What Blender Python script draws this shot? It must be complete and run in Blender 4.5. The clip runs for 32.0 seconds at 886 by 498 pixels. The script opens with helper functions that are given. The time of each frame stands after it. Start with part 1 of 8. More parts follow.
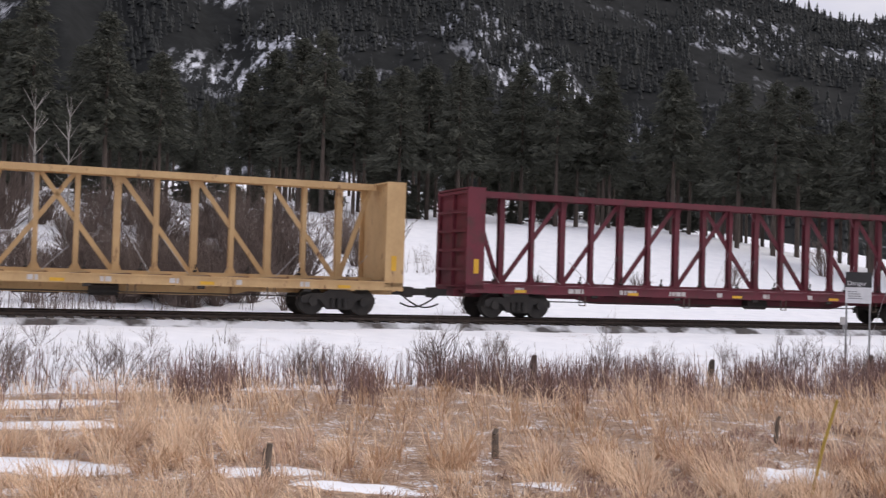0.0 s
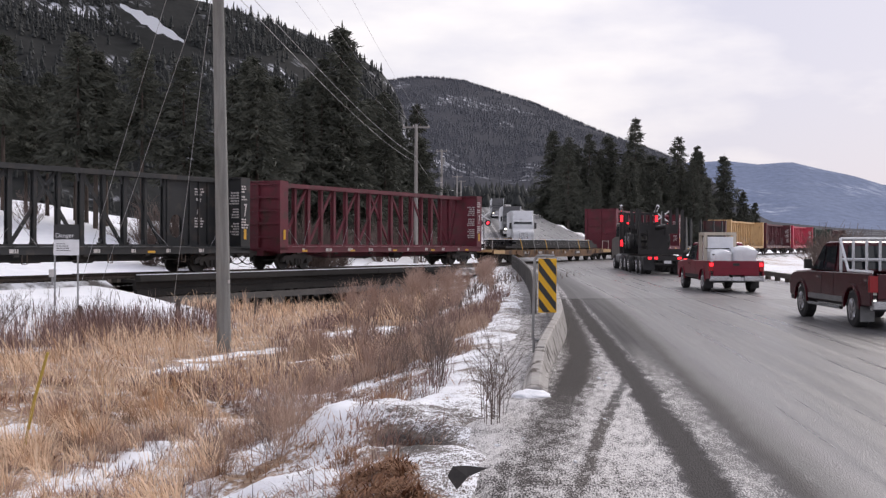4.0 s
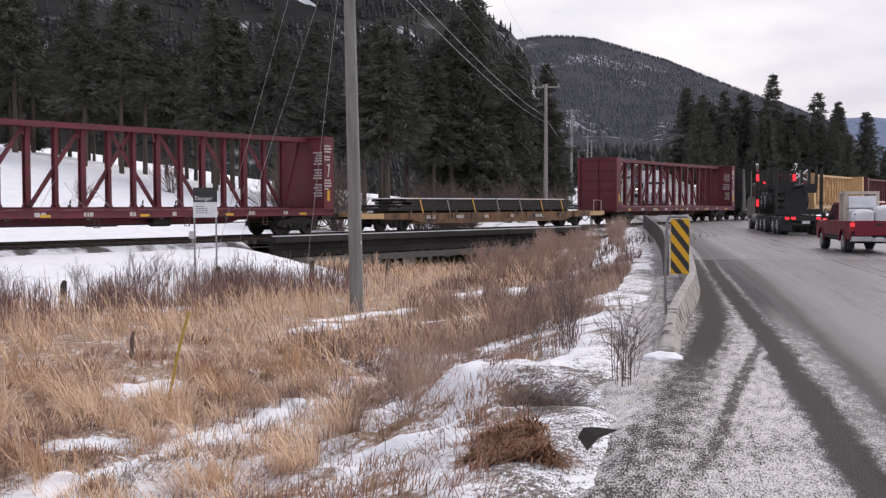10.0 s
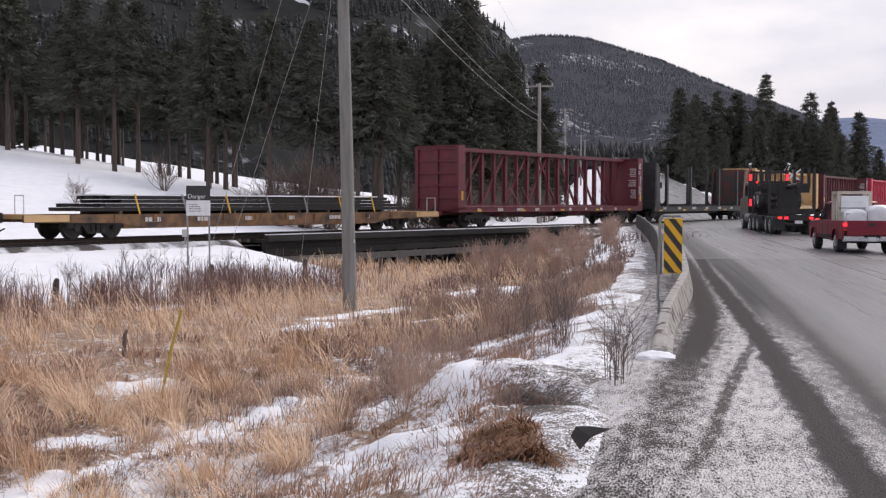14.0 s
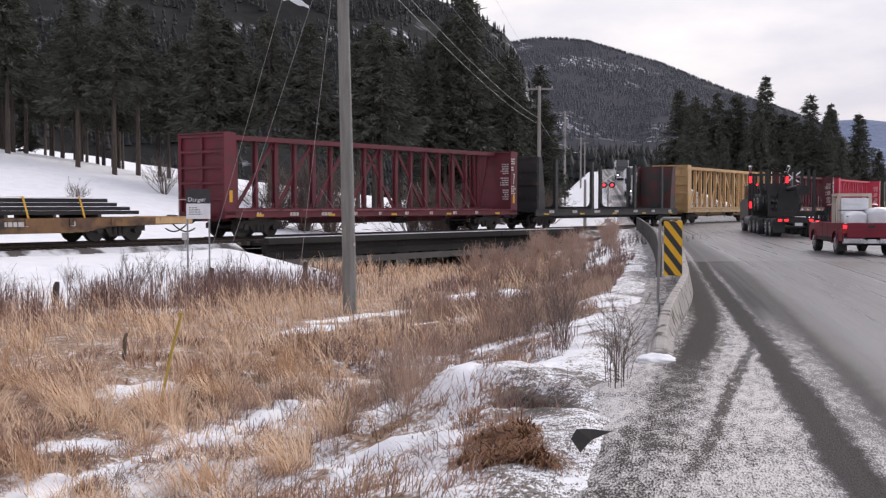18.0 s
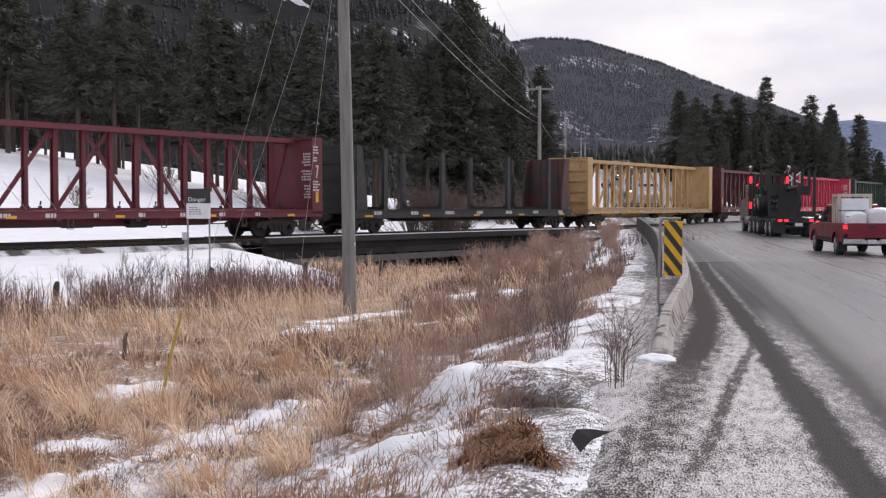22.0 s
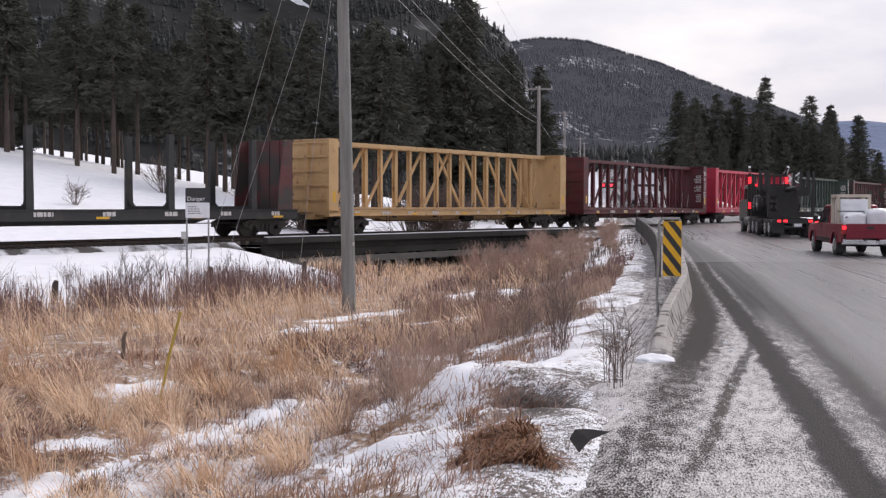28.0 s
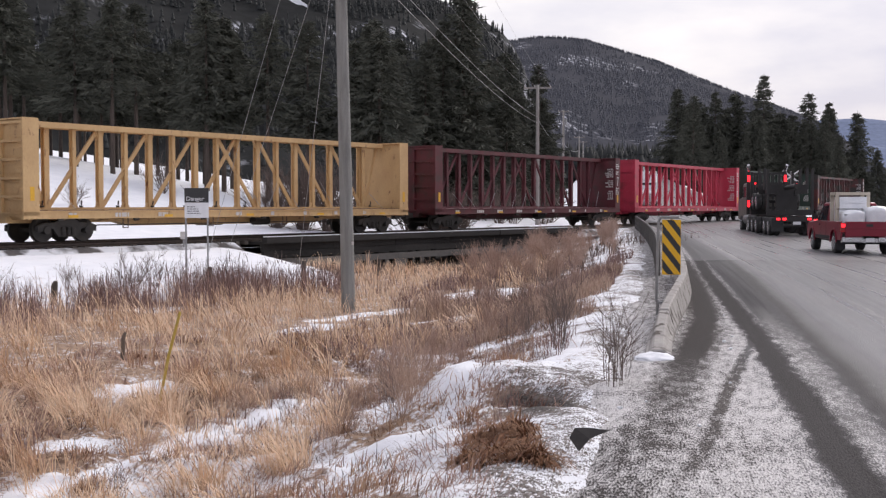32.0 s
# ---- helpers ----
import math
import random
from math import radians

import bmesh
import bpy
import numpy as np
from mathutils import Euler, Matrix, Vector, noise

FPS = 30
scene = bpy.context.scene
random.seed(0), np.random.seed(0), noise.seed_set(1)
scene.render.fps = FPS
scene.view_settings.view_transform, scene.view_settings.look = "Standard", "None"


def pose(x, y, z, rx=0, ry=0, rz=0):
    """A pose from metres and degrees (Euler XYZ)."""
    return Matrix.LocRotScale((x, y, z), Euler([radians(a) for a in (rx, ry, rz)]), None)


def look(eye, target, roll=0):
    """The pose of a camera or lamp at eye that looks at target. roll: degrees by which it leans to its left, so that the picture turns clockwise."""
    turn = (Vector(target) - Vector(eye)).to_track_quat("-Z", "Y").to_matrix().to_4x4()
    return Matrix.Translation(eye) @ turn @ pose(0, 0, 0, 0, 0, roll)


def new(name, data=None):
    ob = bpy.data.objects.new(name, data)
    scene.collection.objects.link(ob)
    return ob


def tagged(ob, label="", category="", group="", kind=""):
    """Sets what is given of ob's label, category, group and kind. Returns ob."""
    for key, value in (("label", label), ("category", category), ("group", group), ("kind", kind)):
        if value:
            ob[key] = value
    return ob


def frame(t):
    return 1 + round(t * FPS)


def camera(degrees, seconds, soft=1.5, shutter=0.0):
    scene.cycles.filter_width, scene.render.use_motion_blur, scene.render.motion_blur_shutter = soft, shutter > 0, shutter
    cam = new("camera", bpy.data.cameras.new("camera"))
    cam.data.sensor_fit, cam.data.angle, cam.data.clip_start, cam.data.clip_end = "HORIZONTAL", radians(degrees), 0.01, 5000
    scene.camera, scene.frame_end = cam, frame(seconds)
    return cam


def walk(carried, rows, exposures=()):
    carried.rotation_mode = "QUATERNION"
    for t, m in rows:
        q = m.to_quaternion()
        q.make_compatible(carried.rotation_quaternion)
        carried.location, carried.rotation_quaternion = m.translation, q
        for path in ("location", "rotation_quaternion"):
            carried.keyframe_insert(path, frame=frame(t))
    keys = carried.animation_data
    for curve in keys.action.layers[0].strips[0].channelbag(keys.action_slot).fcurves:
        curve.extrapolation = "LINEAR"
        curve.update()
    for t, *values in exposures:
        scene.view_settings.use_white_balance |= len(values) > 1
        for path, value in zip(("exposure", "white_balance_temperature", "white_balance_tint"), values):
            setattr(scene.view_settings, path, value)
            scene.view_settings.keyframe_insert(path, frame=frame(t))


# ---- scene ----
# ---- camera and its path: it stands on the road's shoulder and pans to the right ----
EYE = 1.385                       # above the rail head, which is z = 0
cam = camera(42.24, 32.0, soft=1.3, shutter=0.2)
PATH = [
    (0, pose(0, 0, EYE, 91.41, -1.76, -0.96)),
    (0.5, pose(0, 0, EYE, 90.99, -0.06, -6.06)),
    (1, pose(0, 0, EYE, 91.61, -0.11, -14.51)),
    (1.5, pose(0, 0, EYE, 92.78, -0.63, -22.61)),
    (2, pose(0, 0, EYE, 93.44, -0.40, -29.44)),
    (2.5, pose(0, 0, EYE, 93.00, -0.38, -33.85)),
    (3, pose(0, 0, EYE, 92.56, -0.76, -37.57)),
    (3.5, pose(0, 0, EYE, 91.20, -0.55, -39.35)),
    (4, pose(0, 0, EYE, 89.72, -0.20, -39.05)),
    (4.5, pose(0, 0, EYE, 88.51, 0.23, -39.07)),
    (6.5, pose(0, 0, EYE, 87.97, 0.30, -36.94)),
    (7, pose(0, 0, EYE, 87.90, 0.29, -35.68)),
    (7.5, pose(0, 0, EYE, 87.72, 0.26, -34.15)),
    (8, pose(0, 0, EYE, 87.67, 0.21, -33.07)),
    (8.5, pose(0, 0, EYE, 87.76, 0.26, -32.55)),
    (9, pose(0, 0, EYE, 87.74, 0.20, -32.26)),
    (9.5, pose(0, 0, EYE, 87.74, 0.15, -32.37)),
    (10, pose(0, 0, EYE, 87.77, 0.08, -32.58)),
    (10.5, pose(0, 0, EYE, 87.80, 0.07, -32.74)),
    (11, pose(0, 0, EYE, 87.80, 0.04, -32.85)),
    (12, pose(0, 0, EYE, 87.80, 0.04, -32.88)),
    (13, pose(0, 0, EYE, 87.80, 0.04, -32.91)),
    (13.5, pose(0, 0, EYE, 87.80, 0.04, -32.91)),
    (14, pose(0, 0, EYE, 87.71, -0.07, -32.91)),
    (14.5, pose(0, 0, EYE, 87.70, -0.11, -32.90)),
    (16.5, pose(0, 0, EYE, 87.84, -0.01, -32.91)),
    (18, pose(0, 0, EYE, 87.85, 0.01, -32.91)),
    (20, pose(0, 0, EYE, 87.85, -0.04, -32.90)),
    (22, pose(0, 0, EYE, 87.85, -0.04, -32.90)),
    (24, pose(0, 0, EYE, 87.85, -0.04, -32.90)),
    (25.5, pose(0, 0, EYE, 87.87, -0.03, -32.95)),
    (27.5, pose(0, 0, EYE, 87.83, -0.20, -32.95)),
    (28.5, pose(0, 0, EYE, 87.85, -0.10, -32.94)),
    (29, pose(0, 0, EYE, 87.85, -0.12, -32.95)),
    (29.5, pose(0, 0, EYE, 87.78, -0.19, -32.97)),
    (30, pose(0, 0, EYE, 87.78, -0.19, -32.97)),
    (30.5, pose(0, 0, EYE, 87.79, -0.11, -32.98)),
    (31, pose(0, 0, EYE, 87.81, -0.13, -32.97)),
    (31.5, pose(0, 0, EYE, 87.83, 0.12, -32.91)),
    (32, pose(0, 0, EYE, 87.80, 0.04, -32.99)),
]
walk(cam, PATH, [(0, -0.04, 6600, 15), (1, 0.0, 6600, 15), (2, 0.16, 6600, 15), (3, 0.08, 6600, 15), (4.5, 0.05, 6600, 15), (32, 0.05, 6600, 15)])

# ---- sky, sun ----
def build_world():
    w = bpy.data.worlds.new("overcast_sky")
    scene.world = w
    w.use_nodes = True
    nt = w.node_tree
    nt.nodes.clear()
    out = nt.nodes.new("ShaderNodeOutputWorld")
    bg = nt.nodes.new("ShaderNodeBackground")
    sky = nt.nodes.new("ShaderNodeTexSky")
    sky.sky_type = 'NISHITA'
    sky.sun_disc = False
    sky.sun_elevation = radians(34)
    sky.sun_rotation = radians(75)
    sky.air_density, sky.dust_density = 1.2, 2.0
    co = nt.nodes.new("ShaderNodeTexCoord")
    mp = nt.nodes.new("ShaderNodeMapping")
    mp.inputs["Scale"].default_value = (1.2, 1.2, 3.6)
    noi = nt.nodes.new("ShaderNodeTexNoise")
    noi.inputs["Scale"].default_value, noi.inputs["Detail"].default_value = 2.6, 6
    noi.inputs["Roughness"].default_value = 0.5
    ramp = nt.nodes.new("ShaderNodeValToRGB")
    ramp.color_ramp.elements[0].position, ramp.color_ramp.elements[1].position = 0.44, 0.66
    ramp.color_ramp.elements[0].color = (6.5, 6.7, 8.0, 1)
    ramp.color_ramp.elements[1].color = (10.6, 10.4, 10.3, 1)
    mix = nt.nodes.new("ShaderNodeMix")
    mix.data_type = 'RGBA'
    mix.inputs[0].default_value = 0.86
    bg.inputs["Strength"].default_value = 0.1
    nt.links.new(co.outputs["Generated"], mp.inputs["Vector"])
    nt.links.new(mp.outputs["Vector"], noi.inputs["Vector"])
    nt.links.new(noi.outputs["Fac"], ramp.inputs["Fac"])
    nt.links.new(sky.outputs["Color"], mix.inputs[6])
    nt.links.new(ramp.outputs["Color"], mix.inputs[7])
    nt.links.new(mix.outputs[2], bg.inputs["Color"])
    nt.links.new(bg.outputs["Background"], out.inputs["Surface"])


build_world()
sun = new("sun", bpy.data.lights.new("sun", 'SUN'))
sun.data.energy, sun.data.angle, sun.data.color = 1.9, radians(35), (1.0, 0.96, 0.9)
sun.matrix_world = look((0, 0, 0), (-math.sin(radians(75)) * math.cos(radians(34)), -math.cos(radians(75)) * math.cos(radians(34)), -math.sin(radians(34))))


# ---- materials ----
def mat(name, col, rough=0.7, metal=0.0, col2=None, scale=3.0, fine=30.0, amount=0.5, bump=0.0, bump_scale=40.0, rand=0.0,
        stain=None, stain_scale=1.0, stain_at=0.55, stain_soft=0.12, stretch=(1, 1, 1), coat=0.0):
    """Two scales of noise between two colours, a stain layer with its own shape, and fine relief."""
    m = bpy.data.materials.new(name)
    m.use_nodes = True
    nt = m.node_tree
    b = nt.nodes["Principled BSDF"]
    b.inputs["Roughness"].default_value, b.inputs["Metallic"].default_value = rough, metal
    if coat:
        b.inputs["Coat Weight"].default_value = coat
    col2 = col2 or tuple(c * 0.72 for c in col)
    co = nt.nodes.new("ShaderNodeTexCoord")
    mp = nt.nodes.new("ShaderNodeMapping")
    mp.inputs["Scale"].default_value = stretch
    nt.links.new(co.outputs["Object"], mp.inputs["Vector"])

    def noise_node(sc, det=4):
        n = nt.nodes.new("ShaderNodeTexNoise")
        n.inputs["Scale"].default_value, n.inputs["Detail"].default_value = sc, det
        nt.links.new(mp.outputs["Vector"], n.inputs["Vector"])
        return n

    def mixer(fac, a, c):
        x = nt.nodes.new("ShaderNodeMix")
        x.data_type = 'RGBA'
        for sock, v in ((x.inputs[0], fac), (x.inputs[6], a), (x.inputs[7], c)):
            if isinstance(v, (tuple, float)):
                sock.default_value = v
            else:
                nt.links.new(v, sock)
        return x.outputs[2]

    def step(src, lo, hi):
        r = nt.nodes.new("ShaderNodeMapRange")
        r.inputs["From Min"].default_value, r.inputs["From Max"].default_value = lo, hi
        nt.links.new(src, r.inputs["Value"])
        return r.outputs["Result"]

    big = step(noise_node(scale).outputs["Fac"], 0.35, 0.65)
    small = step(noise_node(fine).outputs["Fac"], 0.3, 0.7)
    both = nt.nodes.new("ShaderNodeMath")
    both.operation = 'MULTIPLY_ADD'
    nt.links.new(big, both.inputs[0])
    both.inputs[1].default_value = 0.6
    half = nt.nodes.new("ShaderNodeMath")
    half.operation = 'MULTIPLY'
    nt.links.new(small, half.inputs[0])
    half.inputs[1].default_value = 0.4
    nt.links.new(half.outputs[0], both.inputs[2])
    amt = nt.nodes.new("ShaderNodeMath")
    amt.operation = 'MULTIPLY'
    nt.links.new(both.outputs[0], amt.inputs[0])
    amt.inputs[1].default_value = amount * 2
    c = mixer(amt.outputs[0], (*col, 1.0), (*col2, 1.0))
    if stain:
        c = mixer(step(noise_node(stain_scale, 8).outputs["Fac"], stain_at - stain_soft, stain_at + stain_soft), c, (*stain, 1.0))
    if rand:
        oi = nt.nodes.new("ShaderNodeObjectInfo")
        hs = nt.nodes.new("ShaderNodeHueSaturation")
        v = nt.nodes.new("ShaderNodeMapRange")
        v.inputs["To Min"].default_value, v.inputs["To Max"].default_value = 1 - rand, 1 + rand
        nt.links.new(oi.outputs["Random"], v.inputs["Value"])
        nt.links.new(v.outputs["Result"], hs.inputs["Value"])
        nt.links.new(c, hs.inputs["Color"])
        c = hs.outputs["Color"]
    nt.links.new(c, b.inputs["Base Color"])
    if bump:
        bn = nt.nodes.new("ShaderNodeBump")
        bn.inputs["Strength"].default_value, bn.inputs["Distance"].default_value = bump, 0.02
        nt.links.new(noise_node(bump_scale, 6).outputs["Fac"], bn.inputs["Height"])
        nt.links.new(bn.outputs["Normal"], b.inputs["Normal"])
    return m


def island_mat(name, cols, rough=0.8, gloss=0.2):
    """Colour by piece: each loose piece of the mesh takes its own place on the ramp."""
    m = bpy.data.materials.new(name)
    m.use_nodes = True
    nt = m.node_tree
    b = nt.nodes["Principled BSDF"]
    b.inputs["Roughness"].default_value = rough
    b.inputs["Specular IOR Level"].default_value = gloss
    g = nt.nodes.new("ShaderNodeNewGeometry")
    r = nt.nodes.new("ShaderNodeValToRGB")
    while len(r.color_ramp.elements) < len(cols):
        r.color_ramp.elements.new(0.5)
    for i, (e, c) in enumerate(zip(r.color_ramp.elements, cols)):
        e.position, e.color = i / (len(cols) - 1), (*c, 1)
    nt.links.new(g.outputs["Random Per Island"], r.inputs["Fac"])
    nt.links.new(r.outputs["Color"], b.inputs["Base Color"])
    return m


def glow_mat(name, col, strength):
    m = bpy.data.materials.new(name)
    m.use_nodes = True
    b = m.node_tree.nodes["Principled BSDF"]
    b.inputs["Base Color"].default_value = (*col, 1)
    b.inputs["Emission Color"].default_value = (*col, 1)
    b.inputs["Emission Strength"].default_value = strength
    return m


def glass_mat(name, tint=(0.02, 0.025, 0.03)):
    m = bpy.data.materials.new(name)
    m.use_nodes = True
    b = m.node_tree.nodes["Principled BSDF"]
    b.inputs["Base Color"].default_value = (*tint, 1)
    b.inputs["Roughness"].default_value = 0.04
    b.inputs["Specular IOR Level"].default_value = 0.6
    return m


def ground_mat():
    """Snow, litter and frozen dirt; the mesh's 'cover' says which lies where (0 snow, 0.5 litter, 1 dirt, also used as
    shade under the trestle).
    """
    m = bpy.data.materials.new("snow_and_soil")
    m.use_nodes = True
    nt = m.node_tree
    b = nt.nodes["Principled BSDF"]
    b.inputs["Roughness"].default_value = 0.85
    b.inputs["Specular IOR Level"].default_value = 0.2
    at = nt.nodes.new("ShaderNodeAttribute")
    at.attribute_name = "cover"
    geo = nt.nodes.new("ShaderNodeNewGeometry")

    def noise_node(sc, det=6, rough=0.55):
        n = nt.nodes.new("ShaderNodeTexNoise")
        n.inputs["Scale"].default_value, n.inputs["Detail"].default_value, n.inputs["Roughness"].default_value = sc, det, rough
        nt.links.new(geo.outputs["Position"], n.inputs["Vector"])
        return n.outputs["Fac"]

    def math2(op, a, c):
        x = nt.nodes.new("ShaderNodeMath")
        x.operation = op
        for s, v in zip(x.inputs, (a, c)):
            if isinstance(v, float):
                s.default_value = v
            else:
                nt.links.new(v, s)
        return x.outputs[0]

    def step(src, lo, hi):
        r = nt.nodes.new("ShaderNodeMapRange")
        r.inputs["From Min"].default_value, r.inputs["From Max"].default_value = lo, hi
        nt.links.new(src, r.inputs["Value"])
        return r.outputs["Result"]

    def mixer(fac, a, c):
        x = nt.nodes.new("ShaderNodeMix")
        x.data_type = 'RGBA'
        for s, v in ((x.inputs[0], fac), (x.inputs[6], a), (x.inputs[7], c)):
            if isinstance(v, tuple):
                s.default_value = (*v, 1)
            else:
                nt.links.new(v, s)
        return x.outputs[2]

    snow = mixer(step(noise_node(1.3), 0.3, 0.7), (0.90, 0.91, 0.94), (0.80, 0.82, 0.86))
    litter = mixer(step(noise_node(9.0), 0.35, 0.65), (0.20, 0.13, 0.092), (0.44, 0.31, 0.215))
    dirt = mixer(step(noise_node(22.0), 0.4, 0.6), (0.03, 0.026, 0.024), (0.11, 0.10, 0.092))
    gravel = nt.nodes.new("ShaderNodeAttribute")
    gravel.attribute_name = "gravel"
    grey = mixer(step(noise_node(30.0), 0.4, 0.6), (0.082, 0.068, 0.060), (0.215, 0.19, 0.175))
    soil = mixer(gravel.outputs["Fac"], mixer(step(at.outputs["Fac"], 0.6, 0.9), litter, dirt), grey)
    along = nt.nodes.new("ShaderNodeVectorRotate")
    along.rotation_type = 'Z_AXIS'
    along.inputs["Angle"].default_value = radians(44.3)
    nt.links.new(geo.outputs["Position"], along.inputs["Vector"])
    drawn = nt.nodes.new("ShaderNodeMapping")
    drawn.inputs["Scale"].default_value = (1, 0.27, 1)
    nt.links.new(along.outputs["Vector"], drawn.inputs["Vector"])
    pebbles = nt.nodes.new("ShaderNodeTexNoise")
    pebbles.inputs["Scale"].default_value, pebbles.inputs["Detail"].default_value, pebbles.inputs["Roughness"].default_value = 85.0, 5, 0.6
    nt.links.new(drawn.outputs["Vector"], pebbles.inputs["Vector"])
    speckle = math2('MULTIPLY', math2('MULTIPLY', math2('SUBTRACT', pebbles.outputs["Fac"], 0.5), 1.5), gravel.outputs["Fac"])
    soil = mixer(step(at.outputs["Fac"], 0.66, 0.85), soil, dirt)
    grain = math2('MULTIPLY', math2('SUBTRACT', noise_node(14.0, 9, 0.72), 0.5), 1.5)
    lumps = math2('MULTIPLY', math2('SUBTRACT', noise_node(1.7, 5), 0.5), 0.9)
    edge = math2('ADD', math2('ADD', at.outputs["Fac"], speckle), math2('ADD', grain, lumps))
    nt.links.new(mixer(step(edge, 0.30, 0.48), snow, soil), b.inputs["Base Color"])
    bn = nt.nodes.new("ShaderNodeBump")
    bn.inputs["Strength"].default_value, bn.inputs["Distance"].default_value = 0.5, 0.06
    nt.links.new(noise_node(7.0, 8, 0.6), bn.inputs["Height"])
    nt.links.new(bn.outputs["Normal"], b.inputs["Normal"])
    return m


def road_mat():
    """Wet asphalt with salt-grey dry bands, tyre tracks along it and slush at the left edge. UV.x: metres from the left edge, UV.y: along."""
    m = bpy.data.materials.new("wet_asphalt")
    m.use_nodes = True
    nt = m.node_tree
    b = nt.nodes["Principled BSDF"]
    uv = nt.nodes.new("ShaderNodeUVMap")
    uv.uv_map = "along"
    sep = nt.nodes.new("ShaderNodeSeparateXYZ")
    nt.links.new(uv.outputs["UV"], sep.inputs[0])

    def noise_node(sc, stretch, det=5):
        mp = nt.nodes.new("ShaderNodeMapping")
        mp.inputs["Scale"].default_value = stretch
        nt.links.new(uv.outputs["UV"], mp.inputs["Vector"])
        n = nt.nodes.new("ShaderNodeTexNoise")
        n.inputs["Scale"].default_value, n.inputs["Detail"].default_value = sc, det
        nt.links.new(mp.outputs["Vector"], n.inputs["Vector"])
        return n.outputs["Fac"]

    def step(src, lo, hi, a=0.0, c=1.0):
        r = nt.nodes.new("ShaderNodeMapRange")
        for k, v in (("From Min", lo), ("From Max", hi), ("To Min", a), ("To Max", c)):
            r.inputs[k].default_value = v
        nt.links.new(src, r.inputs["Value"])
        return r.outputs["Result"]

    def mixer(fac, a, c):
        x = nt.nodes.new("ShaderNodeMix")
        x.data_type = 'RGBA'
        for s, v in ((x.inputs[0], fac), (x.inputs[6], a), (x.inputs[7], c)):
            if isinstance(v, tuple):
                s.default_value = (*v, 1)
            else:
                nt.links.new(v, s)
        return x.outputs[2]

    def math2(op, p, q):
        x = nt.nodes.new("ShaderNodeMath")
        x.operation = op
        for s, v in zip(x.inputs, (p, q)):
            if isinstance(v, float):
                s.default_value = v
            else:
                nt.links.new(v, s)
        return x.outputs[0]

    def ramp(src, stops):
        r = nt.nodes.new("ShaderNodeValToRGB")
        while len(r.color_ramp.elements) < len(stops):
            r.color_ramp.elements.new(0.5)
        for e, (p, v) in zip(r.color_ramp.elements, stops):
            e.position, e.color = (p + 3.0) / 15.0, (v, v, v, 1)
        nt.links.new(src, r.inputs["Fac"])
        return r.outputs["Color"]

    def along_u(stops):
        """A value that changes along the road, given as (u, value)."""
        r = nt.nodes.new("ShaderNodeValToRGB")
        while len(r.color_ramp.elements) < len(stops):
            r.color_ramp.elements.new(0.5)
        for e, (p, v) in zip(r.color_ramp.elements, stops):
            e.position, e.color = (p + 20.0) / 60.0, (v + 2, v + 2, v + 2, 1)
        nt.links.new(step(sep.outputs["Y"], -20.0, 40.0), r.inputs["Fac"])
        return math2('SUBTRACT', r.outputs["Color"], 2.0)

    def band(w_, centre, half, soft):
        """One inside a strip along the road, nought outside it."""
        return step(math2('ABSOLUTE', math2('SUBTRACT', w_, centre), 0.0), half + soft, half - soft)

    edge_w = math2('ADD', sep.outputs["X"], math2('MULTIPLY', math2('SUBTRACT', noise_node(1.3, (1, 0.5, 1)), 0.5), 0.16))
    ragged = math2('ADD', edge_w, math2('MULTIPLY', math2('SUBTRACT', noise_node(9.0, (1, 0.3, 1), 6), 0.5), 0.2))
    w = step(edge_w, -3.0, 12.0)
    fine = noise_node(70.0, (1, 0.26, 1), 7)
    mid = noise_node(11.0, (1, 0.3, 1), 7)
    patch = noise_node(1.5, (1, 0.5, 1), 4)
    # share of ground-in snow and salt by distance from the road's edge
    salt_by_w = ramp(w, [(-2.6, 0.74), (-1.75, 0.66), (-1.4, 0.52), (-1.0, 0.42), (-0.1, 0.50), (0.02, 0.46), (0.40, 0.30), (0.64, 0.24), (0.80, 0.14), (1.05, 0.10), (1.4, 0.01), (10.0, 0.0), (10.4, 0.26)])
    far_off = math2('SUBTRACT', step(sep.outputs["Y"], -3.0, 4.0, 1.0, 0.62), math2('MULTIPLY', step(edge_w, 0.3, 0.45), step(sep.outputs["Y"], -4.0, 3.0, 0.0, 0.85)))
    wheel = band(ragged, along_u([(-20, 0.25), (-8, 0.23), (-2, 0.19), (6, 0.05), (12, 0.03), (25, 0.2), (40, 0.4)]), 0.16, 0.06)
    turned = math2('MULTIPLY', band(edge_w, along_u([(-20, -1.98), (-11.6, -0.93), (-9.5, -0.62), (-7.1, -0.39), (-3.4, 0.08), (40, 0.1)]), 0.062, 0.03), math2('MULTIPLY', step(sep.outputs["Y"], -2.6, -3.4), step(sep.outputs["Y"], -12.5, -8.0, 0.35, 1.0)))
    treads = step(noise_node(16.0, (1.0, 0.25, 1), 3), 0.42, 0.55)
    turned = math2('MULTIPLY', turned, step(treads, 0.0, 1.0, 0.55, 1.0))
    foot = math2('MULTIPLY', band(ragged, along_u([(-20, -2.2), (-10, -1.22), (-7.9, -0.97), (-4.4, -0.70), (0, -0.42), (40, -0.45)]), 0.23, 0.11), along_u([(-20, 0.25), (-8, 0.45), (-5.4, 0.72), (-4, 0.95), (40, 1.0)]))
    second = math2('MULTIPLY', band(ragged, along_u([(-20, 1.0), (-8.4, 0.86), (-2.2, 0.92), (4, 0.95), (40, 1.2)]), 0.09, 0.06), 0.8)
